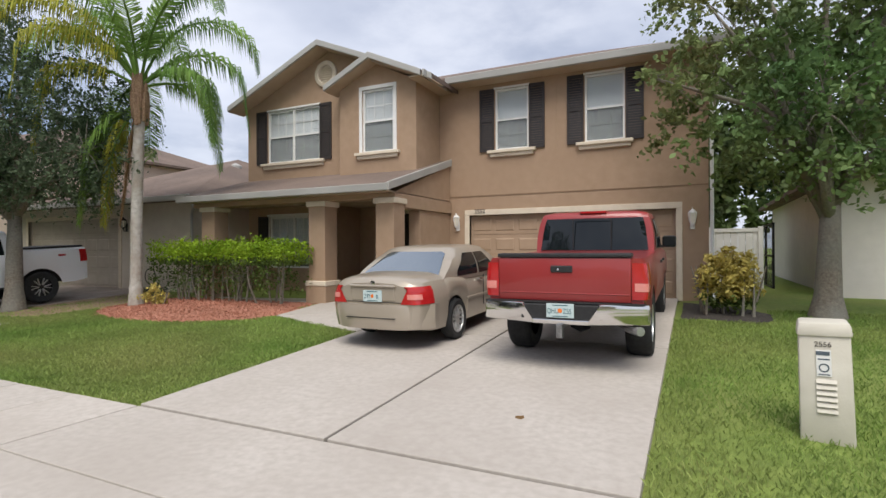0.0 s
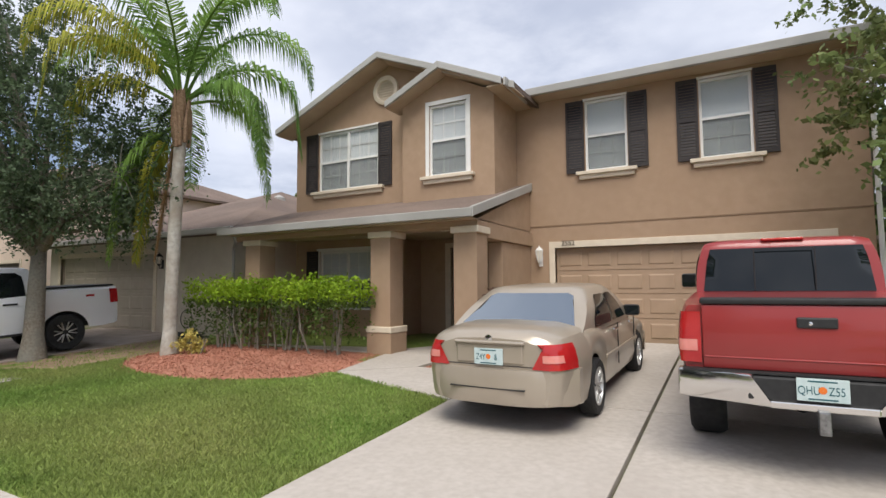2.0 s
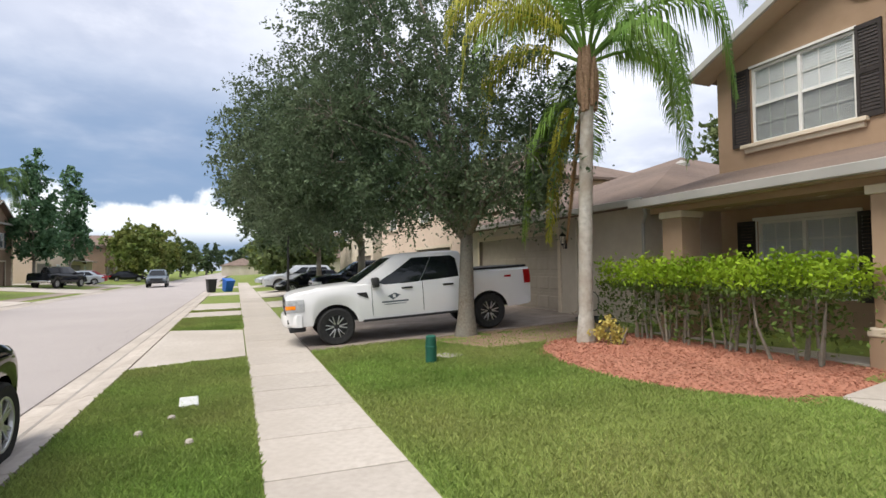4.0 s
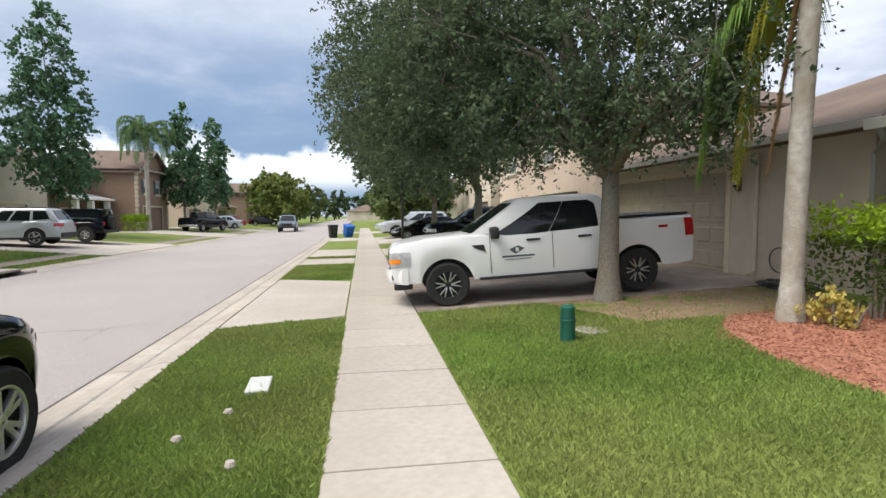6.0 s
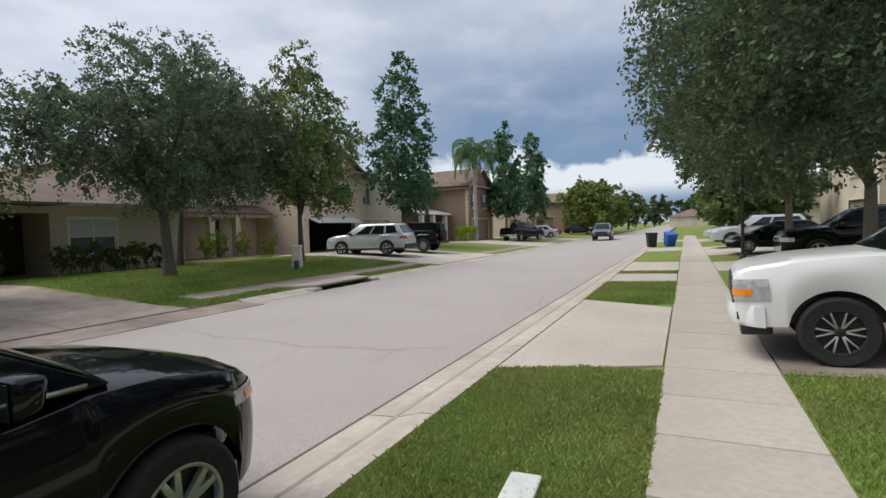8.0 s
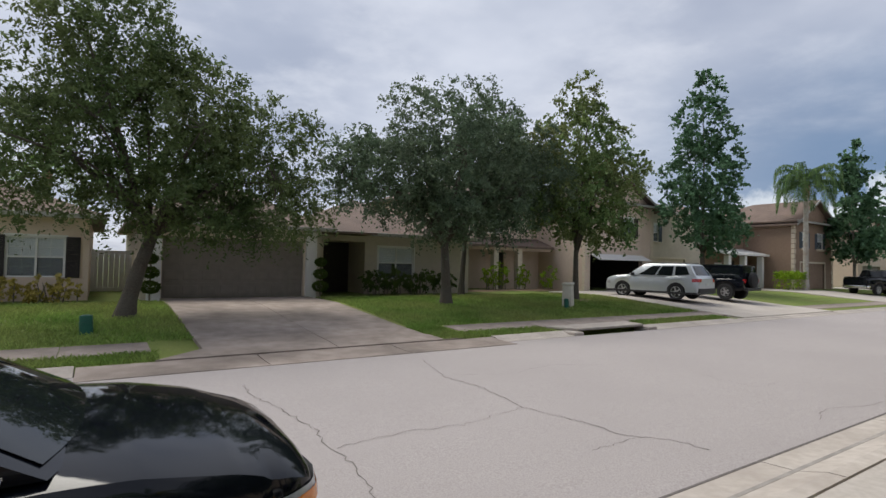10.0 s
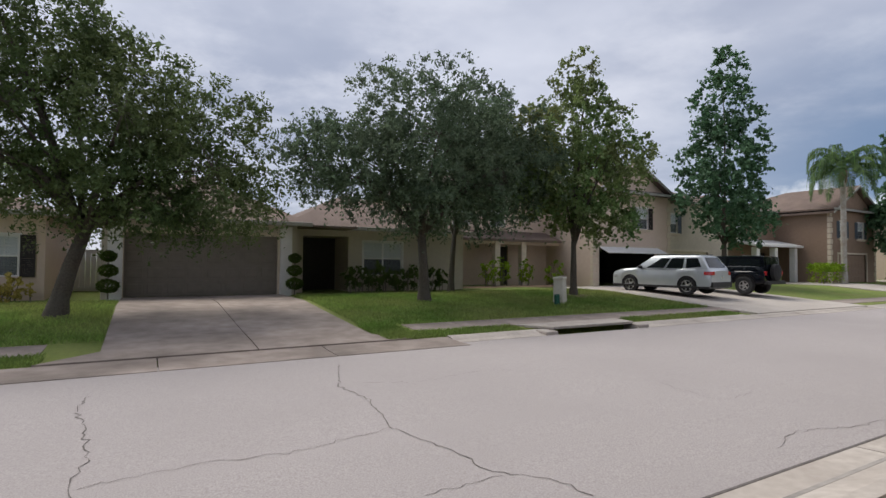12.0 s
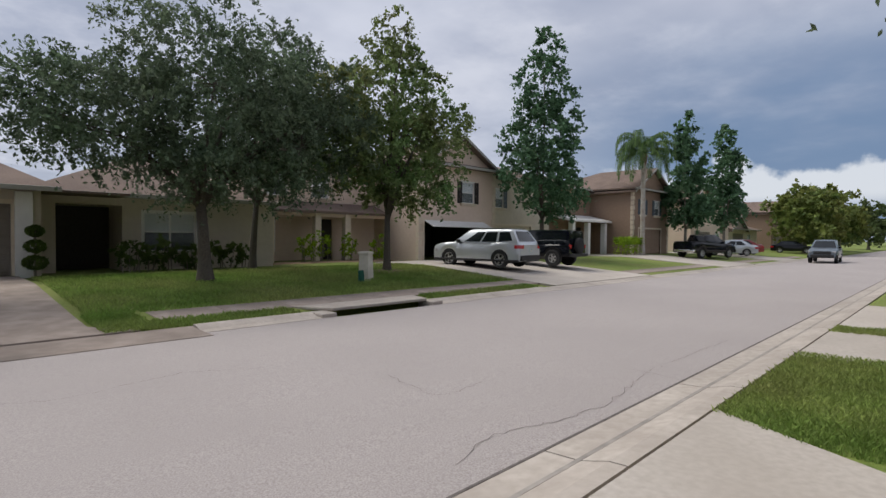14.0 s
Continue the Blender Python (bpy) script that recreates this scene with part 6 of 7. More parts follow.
def parked(name, label, paint, x, y, rz, kind, category="car", z=None):
    """A car further off: saloon, wagon, pickup or open-top box."""
    z = land(y) + 0.03 if z is None else z
    if kind == "suv":
        c = Car(name, label, paint, pose(x, y, z, 0, 0, rz), 4.95, 1.98, [(-2.47, 1.05), (-2.3, 1.2), (1.0, 1.15), (1.15, 1.18), (2.0, 1.11), (2.38, 1.0), (2.47, 0.86)], 0.3, (1.45, -1.4), 0.4,
                dict(x0=1.2, x1=0.35, x2=-1.95, x3=-2.35, z0=1.14, z1=1.74, wb=0.9, wr=0.68, bow=0.08), category=category)
        for f in "LR":
            c.pane(f, [(0.16, 0.08), (0.42, 0.08), (0.42, 0.84), (0.24, 0.84)], CARGLASS, "door_window")
            c.pane(f, [(0.45, 0.08), (0.68, 0.08), (0.68, 0.84), (0.45, 0.84)], CARGLASS, "door_window")
            c.pane(f, [(0.72, 0.1), (0.93, 0.2), (0.92, 0.84), (0.72, 0.84)], CARGLASS, "side_window")
        for sgn in (1, -1):
            part("roof_rail", Mesh().tube([(0.2, sgn * 0.62, 1.80), (-1.8, sgn * 0.62, 1.80)], 0.02, 6), BLACKPL, c.ob)
        c.wheels(0.85, 0.24, 0.26, 5, spoke_w=0.07)
        c.lamp('tail_lamp', -1, 0.3, 0.62, 0.9, 1.06, REDLAMP, 'red tail lamp')
        c.lamp('headlamp', 1, 0.35, 0.5, 0.7, 0.84, CLEARLAMP, 'clear headlamp')
        c.plate(0.8, ("", ""), x=-2.5)
        part("lower_trim", Mesh().box(-2.4, 2.35, -0.99, 0.99, 0.3, 0.4).box(-2.53, -2.3, -0.88, 0.88, 0.36, 0.6), BLACKPL, c.ob, bevel=0.02)
    elif kind == "jeep":
        c = Car(name, label, paint, pose(x, y, z, 0, 0, rz), 4.4, 1.85, [(-2.2, 1.12), (0.7, 1.12), (0.8, 1.1), (2.0, 1.05), (2.2, 1.0)], 0.5, (1.45, -1.3), 0.42,
                dict(x0=0.75, x1=0.5, x2=-2.1, x3=-2.16, z0=1.1, z1=1.78, wb=0.82, wr=0.74, bow=0.02), category=category, ends=(0.85, 0.97))
        for f in "LR":
            c.pane(f, [(0.06, 0.1), (0.38, 0.1), (0.38, 0.85), (0.1, 0.85)], CARGLASS, "door_window")
            c.pane(f, [(0.42, 0.1), (0.94, 0.1), (0.94, 0.85), (0.42, 0.85)], CARGLASS, "side_window")
        c.wheels(0.82, 0.28, 0.22, 5, spoke_w=0.08)
        part("spare_wheel", Mesh(pose(-2.32, 0.05, 1.05)).lathe([(0.01, 0.12), (0.3, 0.13), (0.4, 0.08), (0.4, -0.08), (0.3, -0.13), (0.01, -0.1)], 24, "x"), RUBBER, c.ob, "spare wheel", smooth=0.6)
        part("bumper", Mesh().box(-2.38, -2.15, -0.85, 0.85, 0.5, 0.66), BLACKPL, c.ob, bevel=0.02)
        for sgn in (1, -1):
            part("tail_lamp", Mesh().box(-2.24, -2.15, sgn * 0.8 - 0.07, sgn * 0.8 + 0.07, 0.92, 1.1), REDLAMP, c.ob, bevel=0.01)
    elif kind == "pickup":
        c = Car(name, label, paint, pose(x, y, z, 0, 0, rz), 5.6, 1.95, [(-2.8, 1.3), (-1.0, 1.3), (1.0, 1.2), (1.2, 1.22), (2.4, 1.12), (2.8, 0.95)], 0.42, (1.8, -1.7), 0.4,
                dict(x0=1.35, x1=0.45, x2=-0.95, x3=-1.1, z0=1.2, z1=1.82, wb=0.88, wr=0.7, bow=0.08), category=category)
        for f in "LR":
            c.pane(f, [(0.18, 0.08), (0.5, 0.08), (0.5, 0.85), (0.27, 0.85)], CARGLASS, "door_window")
            c.pane(f, [(0.54, 0.08), (0.9, 0.08), (0.88, 0.85), (0.54, 0.85)], CARGLASS, "door_window")
        c.wheels(0.84, 0.25, 0.25, 6, spoke_w=0.06)
        part("bed_cover", Mesh().box(-2.75, -1.15, -0.85, 0.85, 1.31, 1.34), BLACKPL, c.ob)
        c.bumper(True, 0.45, 0.7, 0.08, BLACKPL)
        c.bumper(False, 0.5, 0.68, 0.1, CHROME)
        for sgn in (1, -1):
            part("headlamp", Mesh().box(2.66, 2.8, sgn * 0.76 - 0.16, sgn * 0.76 + 0.12, 0.84, 0.98), CLEARLAMP, c.ob, bevel=0.02)
        part("grille", Mesh().box(2.72, 2.815, -0.56, 0.56, 0.72, 0.98), BLACKPL, c.ob, bevel=0.02)
    else:
        c = Car(name, label, paint, pose(x, y, z, 0, 0, rz), 4.5, 1.78, [(-2.25, 0.85), (-2.1, 0.98), (-1.3, 1.0), (0.7, 0.94), (1.0, 0.92), (1.8, 0.8), (2.25, 0.6)], 0.24, (1.35, -1.3), 0.32,
                dict(x0=1.15, x1=0.2, x2=-1.1, x3=-1.8, z0=0.92, z1=1.4, wb=0.78, wr=0.58, bow=0.1), category=category)
        for f in "LR":
            c.pane(f, [(0.16, 0.1), (0.5, 0.1), (0.5, 0.86), (0.24, 0.86)], CARGLASS, "door_window")
            c.pane(f, [(0.53, 0.1), (0.84, 0.1), (0.78, 0.86), (0.53, 0.86)], CARGLASS, "door_window")
        c.wheels(0.76, 0.2, 0.21, 7, spoke_w=0.05)
        c.bumper(True, 0.25, 0.55, 0.06, paint, sweep=0.35)
        for sgn in (1, -1):
            part("rear_reflector", Mesh().box(-2.27, -2.24, sgn * 0.5 - 0.08, sgn * 0.5 + 0.08, 0.42, 0.46), REDLAMP, c.ob)
        c.lamp("headlamp", 1, 0.4, 0.42, 0.48, 0.58, CLEARLAMP, "clear headlamp")
        c.lamp("tail_lamp", -1, 0.3, 0.5, 0.66, 0.82, REDLAMP, "red tail lamp")
    c.pane("F", [(0.06, 0.08), (0.94, 0.08), (0.91, 0.92), (0.09, 0.92)], CARGLASS, "windscreen")
    c.pane("B", [(0.08, 0.14), (0.92, 0.14), (0.9, 0.9), (0.1, 0.9)], CARGLASS, "rear_window")
    c.mirrors(c.cabin["x0"] - 0.35, c.cabin["wb"] - 0.02, c.cabin["z0"] + 0.08, BLACKPL, 0.18, 0.15)
    return c


parked("silver_suv", "silver sport utility car on the opposite driveway", SILVERPAINT, -33.5, -14.1, -83, "suv")
parked("offroad_car", "black boxy off-road car with rear spare wheel", BLACKPAINT, -37.3, -13.6, -85, "jeep")
parked("dark_pickup", "dark pickup parked before the brown house", BLACKPAINT, -59.5, -12.6, 164, "pickup", "pickup truck")
parked("grey_saloon", "grey saloon on a driveway down the street", SILVERPAINT, -67.0, -13.0, -60, "saloon")
parked("red_saloon", "dark red saloon on a driveway down the street", REDPAINT, -71.5, -13.6, -60, "saloon")
parked("grey_pickup", "grey pickup standing in the street", surf("slate_car_paint", (0.10, 0.13, 0.16), (0.12, 0.15, 0.18), 2, 0.3, coat=0.6), -66.5, -5.6, 4, "pickup", "pickup truck", z=-0.11)
parked("dark_saloon", "dark saloon on a driveway beside the pavement", BLACKPAINT, -36.3, 6.6, -92, "saloon")
parked("dark_suv", "dark sport utility car on the next driveway", BLACKPAINT, -28.6, 7.9, -90, "suv")
parked("grey_suv", "grey sport utility car on a far driveway", SILVERPAINT, -42.6, 6.4, -88, "suv")
parked("blue_saloon", "pale saloon far down the street", SILVERPAINT, -57.0, 6.2, -75, "saloon")
parked("black_saloon", "black saloon far down the street", BLACKPAINT, -88.0, -12.0, 100, "saloon")

# ---- trees and plants ----


def crown_points(blobs, n, rng, spread=0.2, per=48, hollow=0.3):
    """Leaf places in clumps spread through a few overlapping ellipsoids."""
    vol = np.array([b[3] * b[4] * b[5] for b in blobs]) ** 0.8
    k = max(12, n // per)
    pick = rng.choice(len(blobs), k, p=vol / vol.sum())
    d = rng.normal(size=(k, 3))
    d /= np.linalg.norm(d, axis=1)[:, None]
    rad = (hollow + (1 - hollow) * rng.random(k)) ** 0.6 * np.clip(rng.normal(1.0, 0.13, k), 0.6, 1.35)
    b = np.array(blobs)[pick]
    c = b[:, :3] + d * rad[:, None] * b[:, 3:6]
    # each clump is a spray of short drooping twigs set with leaves
    out = c - b[:, :3]
    out /= np.linalg.norm(out, axis=1)[:, None] + 1e-6
    twigs = 7
    way = out[:, None, :] * 0.75 + rng.normal(size=(k, twigs, 3)) * 0.6
    way[:, :, 2] -= 0.1
    way /= np.linalg.norm(way, axis=2)[:, :, None]
    reach = spread * 2.3 * rng.uniform(0.45, 1.5, (k, twigs))
    which, tw = rng.integers(0, k, n), rng.integers(0, twigs, n)
    u = rng.random(n) ** 0.85
    ln = reach[which, tw] * u
    off = way[which, tw] * ln[:, None] + rng.normal(size=(n, 3)) * spread * 0.2
    off[:, 2] -= 0.35 * ln * u
    return c, c[which] + off


def tree(name, label, at, height, radius, blobs, leaves, size, mat, bark=BARK, seed=1, lean=(0, 0), slim=0.5, spread=0.19, limbs=12, hollow=0.3, group="", category="tree"):
    """Tapered trunk, limbs to the crown's clumps, and a crown of single leaves. Blobs are relative to the foot."""
    t = thing(name, label, category, turn(*at), group)
    rng = np.random.default_rng(seed)
    c, p = crown_points(blobs, leaves, rng, spread, hollow=hollow)
    top = Vector((lean[0], lean[1], height))
    path = [Vector((0, 0, -0.12)), Vector((0, 0, 0.05)), Vector((lean[0] * 0.12, lean[1] * 0.12, height * 0.2)), Vector((lean[0] * 0.45, lean[1] * 0.45, height * 0.55)), top]
    part("trunk", Mesh().tube(path, [radius * 1.75, radius * 1.4, radius * 1.02, radius * 0.88, radius * 0.72], 14), bark, t, smooth=True)
    order = rng.permutation(len(c))[:limbs]
    for i in order:
        q = Vector(c[i])
        start = top * rng.uniform(0.8, 1.0)
        mid = start.lerp(q, 0.5) + Vector(rng.normal(size=3) * 0.12) + Vector((0, 0, 0.15 * (q - start).length))
        part("limb", Mesh().tube([start, start.lerp(mid, 0.5) + Vector((0, 0, 0.08)), mid, mid.lerp(q, 0.6), q], [radius * 0.5, radius * 0.36, radius * 0.24, radius * 0.13, 0.012], 7), bark, t, smooth=True)
    twigs = Mesh()
    for q in c[::3]:
        near = Vector(c[order[int(np.argmin(np.linalg.norm(c[order] - q, axis=1)))]])
        q = Vector(q)
        if 0.15 < (q - near).length < 1.1:
            twigs.tube([near, near.lerp(q, 0.5) + Vector((0, 0, 0.09)), q], [0.014, 0.009, 0.005], 4, False)
    if twigs.f:
        part("twig_mass", twigs, bark, t)["kind"] = "stuff"
    leaf_cloud("crown", p, size, slim, mat, t, rng=rng)
    return t


def palm(label, at, height, radius, fronds, length, seed, mat=PALMLEAF, leaflets=58, lean=(0.0, 0.0), wide=0.015):
    """Fronds are (bearing, first rise, share of the length, droop, material) in degrees, or a number of green ones all round."""
    t = thing("palm_tree", label, "palm tree", turn(*at))
    rng = random.Random(seed)
    if isinstance(fronds, int):
        fronds = [(137.5 * k, 82 - 75 * (1 - k / fronds), rng.uniform(0.85, 1.05), 1.2, mat) for k in range(fronds)]
    n = 44
    path, rad = [], []
    for k in range(n):
        f = k / (n - 1)
        bow = f * f
        path.append((lean[0] * bow, lean[1] * bow, -0.12 + (height + 0.12) * f))
        rad.append(radius * (1.4 - 0.42 * min(1, f * 7) - 0.12 * f) * (1 + 0.035 * (k % 2)))
    part("trunk", Mesh().tube(path, rad, 16), PALMBARK, t, "grey ringed palm trunk", smooth=0.6)
    m = Mesh()
    for k in range(30):
        a = rng.uniform(0, 6.28)
        z = height - 0.05 + rng.uniform(0, 0.7)
        r0 = radius * 1.0 * (1 - 0.3 * (z - height))
        m.tube([(lean[0] + r0 * math.cos(a), lean[1] + r0 * math.sin(a), z - 0.35), (lean[0] + r0 * 1.15 * math.cos(a), lean[1] + r0 * 1.15 * math.sin(a), z), (lean[0] + r0 * 1.4 * math.cos(a), lean[1] + r0 * 1.4 * math.sin(a), z + 0.3)], [0.045, 0.06, 0.02], 6)
    part("boot", m, FIBRE, t, "brown fibrous frond bases")
    top = Vector((lean[0], lean[1], height + 0.5))
    for bearing, rise, share, droop, fmat in fronds:
        a, d_el = radians(bearing), radians(rise)
        dead = fmat is DRYLEAF
        ln = length * share
        pts = [top + Vector((0.06 * math.cos(a), 0.06 * math.sin(a), -0.35 if rise < 0 else 0.25 * rise / 90))]
        for st in range(14):
            pts.append(pts[-1] + Vector((math.cos(a) * math.cos(d_el), math.sin(a) * math.cos(d_el), math.sin(d_el))) * ln / 14)
            d_el = max(-1.45, d_el - droop * (0.05 + 0.034 * st))
        fr = part("frond", Mesh().tube(pts, [0.034 * (1 - i / 15) + 0.005 for i in range(15)], 5), DRYLEAF if dead else PALMLEAF, t)
        V, F = [], []
        for i in range(leaflets):
            u = 0.14 + 0.86 * i / leaflets
            j = min(13, int(u * 14))
            base = pts[j].lerp(pts[j + 1], u * 14 - j)
            fw = (pts[j + 1] - pts[j]).normalized()
            sd = Vector((-math.sin(a), math.cos(a), 0))
            ll = 0.72 * math.sin(math.pi * min(1, 0.2 + 0.74 * u)) ** 0.7 * rng.uniform(0.8, 1.1) * (0.55 if dead else 1) * min(1.0, length / 3.4)
            for sg in (1, -1):
                out = (sd * sg * (0.3 if dead else 0.8) + fw * 0.5 + Vector((0, 0, rng.uniform(-0.15, 0.3)))).normalized()
                mid = base + out * ll * 0.5 + Vector((0, 0, -ll * 0.06))
                tip = base + out * ll * 0.68 + Vector((0, 0, -ll * rng.uniform(0.55, 0.8)))
                wv = fw * wide
                q = len(V)
                V += [base - wv * 0.6, base + wv * 0.6, mid + wv, mid - wv, tip]
                F += [(q, q + 1, q + 2), (q, q + 2, q + 3), (q + 3, q + 2, q + 4)]
        part("leaf_blade", fast_mesh("leaf_blade", np.array([tuple(v) for v in V]), np.array(F), fmat), fmat, fr)["kind"] = "stuff"
    return t


G, Y, D = PALMLEAF, PALMYEL, DRYLEAF
palm("tall palm with grey ringed trunk in red mulch", (-11.5, 8.15, land(8.15) + 0.03), 4.62, 0.135,
     [(48, 48, 1.0, 1.3, G), (72, 24, 0.85, 1.5, G), (20, 32, 0.8, 1.5, G), (100, 42, 0.95, 1.0, G), (58, 70, 1.05, 0.9, G), (228, 30, 0.9, 1.45, Y), (248, 52, 0.95, 1.2, Y), (205, 58, 1.0, 0.95, G), (232, 66, 1.0, 0.85, Y),
      (0, 74, 1.0, 0.8, G), (120, 72, 1.0, 0.85, G), (180, 74, 1.0, 0.8, G), (270, 72, 1.0, 0.8, G), (310, 68, 0.9, 0.8, G), (140, 30, 0.9, 1.1, G), (165, 12, 0.75, 1.1, G), (190, -20, 0.7, 0.7, G), (226, -35, 0.8, 0.9, G), (214, -58, 0.74, 0.5, Y), (221, -80, 0.7, 0.2, D), (30, 84, 0.8, 0.5, G)],
     4.1, 4, lean=(0.1, 0.05), leaflets=96, wide=0.018)
# live oaks along the neighbour's side, reaching over the pavement
tree("oak_tree", "broad dark oak beside the neighbour's driveway", (-14.1, 6.9, land(6.9)), 2.5, 0.18,
     [(-0.3, 0.2, 4.6, 2.8, 2.4, 1.9), (-3.0, -1.4, 4.4, 2.4, 2.4, 1.9), (1.0, 0.5, 3.7, 1.5, 1.5, 1.2), (-1.5, -1.6, 6.4, 2.6, 2.2, 1.9), (-4.4, -3.0, 5.4, 2.2, 2.0, 1.9),
      (-2.6, -0.6, 8.2, 2.6, 2.4, 1.7), (-0.5, -1.2, 3.1, 1.8, 1.4, 0.8), (-2.6, -2.6, 3.5, 1.8, 1.5, 1.0), (-4.2, -3.9, 5.0, 1.7, 1.4, 1.6), (-4.2, -3.2, 3.7, 1.7, 1.5, 1.0), (1.3, 0.2, 3.1, 1.1, 1.1, 0.7), (-1.8, -2.6, 4.6, 2.2, 1.6, 1.6)],
     140000, 0.045, OAKLEAF, seed=3, lean=(-0.15, 0.1), spread=0.19, limbs=22)
tree("oak_tree", "dark oak on the verge beyond the white pickup", (-24.0, 6.8, land(6.8)), 2.6, 0.17,
     [(0, -0.5, 5.2, 3.2, 2.8, 2.2), (2.6, -2.2, 5.6, 2.4, 2.4, 2.0), (-2.4, -1.8, 4.4, 2.4, 2.4, 1.8), (0, -2.6, 3.8, 2.4, 1.8, 1.2), (1.0, -3.8, 5.4, 2.0, 1.6, 1.5), (0.5, -1.0, 7.8, 2.6, 2.4, 1.8)], 46000, 0.075, OAKLEAF, seed=5, limbs=12)
tree("oak_tree", "oak further along the pavement", (-33.5, 6.5, land(6.5)), 2.6, 0.16,
     [(0, -1.0, 4.8, 3.4, 2.8, 2.2), (-2.6, -1.6, 4.6, 2.4, 2.4, 1.8), (2.4, -2.6, 5.0, 2.4, 2.2, 1.8), (0.5, -3.8, 5.6, 1.8, 1.6, 1.6)], 22000, 0.11, OAKLEAF, seed=6, limbs=10)
tree("maple_tree", "leafy street tree with browning leaves beside the lawn", (2.45, 11.0, land(11.0)), 1.9, 0.2,
     [(0.3, -0.1, 4.6, 2.2, 2.0, 1.9), (-1.2, -0.5, 3.9, 1.5, 1.4, 1.5), (-0.6, 0.4, 5.7, 2.2, 1.9, 1.5), (1.6, -0.6, 3.6, 1.7, 1.6, 1.5), (0.2, -0.9, 2.8, 1.6, 1.0, 0.8), (1.9, 0.2, 5.8, 2.0, 1.9, 1.6)],
     30000, 0.06, MAPLE, seed=8, slim=0.6, spread=0.17, lean=(0.05, 0), limbs=14)
# trees on the far side
tree("oak_tree", "bushy oak on the lawn beside the grey driveway", (-9.9, -13.7, 0.24), 2.3, 0.2,
     [(-0.2, 0, 4.6, 3.0, 2.6, 1.9), (-2.6, 0.3, 3.7, 2.2, 2.2, 1.6), (2.0, 0.2, 4.4, 2.0, 2.0, 1.8), (0.4, 0.2, 6.6, 2.0, 1.9, 1.5), (-1.2, -0.3, 5.9, 2.0, 1.9, 1.6), (-0.8, 0.4, 3.0, 2.4, 1.6, 0.9), (-3.8, 0.2, 3.1, 1.5, 1.7, 1.1), (0.6, 0.2, 7.6, 1.9, 1.8, 1.5), (-3.4, 0.3, 4.9, 1.7, 1.7, 1.4)],
     76000, 0.065, OAKLEAF2, bark=DARKBARK, seed=11, lean=(-0.6, 0.0), slim=0.42, spread=0.2)
tree("oak_tree", "grey-green oak on the lawn opposite", (-20.45, -14.3, 0.32), 2.6, 0.19,
     [(0, 0, 4.9, 2.8, 2.4, 1.9), (2.6, 0.1, 4.7, 2.0, 2.0, 1.6), (-2.4, 0, 4.4, 2.2, 2.0, 1.8), (0.6, 0.2, 6.9, 2.2, 2.0, 1.5), (4.0, 0.2, 4.6, 1.3, 1.5, 1.2), (0, 0.4, 3.3, 2.6, 1.6, 0.9), (-2.0, 0, 6.2, 1.7, 1.6, 1.3), (-4.3, 0.2, 5.0, 1.7, 1.7, 1.5), (-3.8, 0.2, 6.8, 1.3, 1.3, 1.1)],
     70000, 0.066, OAKGREY, bark=DARKBARK, seed=12, lean=(0.15, 0), spread=0.2)
tree("oak_tree", "slender oak behind on the opposite lawn", (-23.5, -17.6, 0.36), 3.0, 0.13,
     [(0, 0, 5.2, 2.3, 2.0, 2.0), (-1.5, 0.3, 6.8, 2.0, 2.0, 1.8), (-2.6, 0.6, 4.8, 1.8, 1.8, 1.5), (-1.0, 0.4, 8.3, 1.5, 1.5, 1.2), (-3.4, 0.6, 6.6, 1.4, 1.4, 1.2)], 28000, 0.075, OAKGREY, bark=DARKBARK, seed=13, limbs=8, lean=(-0.2, 0))
tree("street_tree", "rounded leafy tree with slim trunk near the utility box", (-27.7, -14.4, 0.32), 2.3, 0.14,
     [(0, 0, 5.0, 2.3, 2.2, 2.2), (-0.4, 0, 7.4, 2.0, 1.9, 1.9), (-2.4, 0, 5.2, 1.7, 1.7, 1.5), (1.9, 0.2, 4.8, 1.6, 1.6, 1.6), (-0.2, 0, 9.2, 1.1, 1.1, 1.1), (-1.0, 0.3, 3.4, 2.2, 1.6, 0.9), (-3.0, 0, 6.4, 1.4, 1.4, 1.2), (2.2, 0.2, 6.6, 1.4, 1.4, 1.3)],
     32000, 0.08, MAPLE, bark=DARKBARK, seed=14, limbs=10, spread=0.2, slim=0.6)
tree("street_tree", "tall narrow dark green tree by the driveway", (-42.6, -17.0, 0.36), 3.0, 0.17,
     [(0, 0, 5.0, 2.9, 2.6, 2.2), (0, 0, 8.2, 2.4, 2.3, 2.4), (0, 0, 11.0, 1.9, 1.8, 2.2), (-0.3, 0, 13.2, 1.1, 1.1, 1.5), (2.0, 0, 6.2, 1.3, 1.3, 1.6), (-2.2, 0, 4.4, 1.6, 1.5, 1.5)],
     17000, 0.12, TALLLEAF, bark=DARKBARK, seed=15, limbs=10, spread=0.26, slim=0.65)
palm("palm before the brown house", (-56.5, -16.5, 0.36), 7.8, 0.2, 24, 4.2, 9, mat=FARPALM, leaflets=44, wide=0.04)
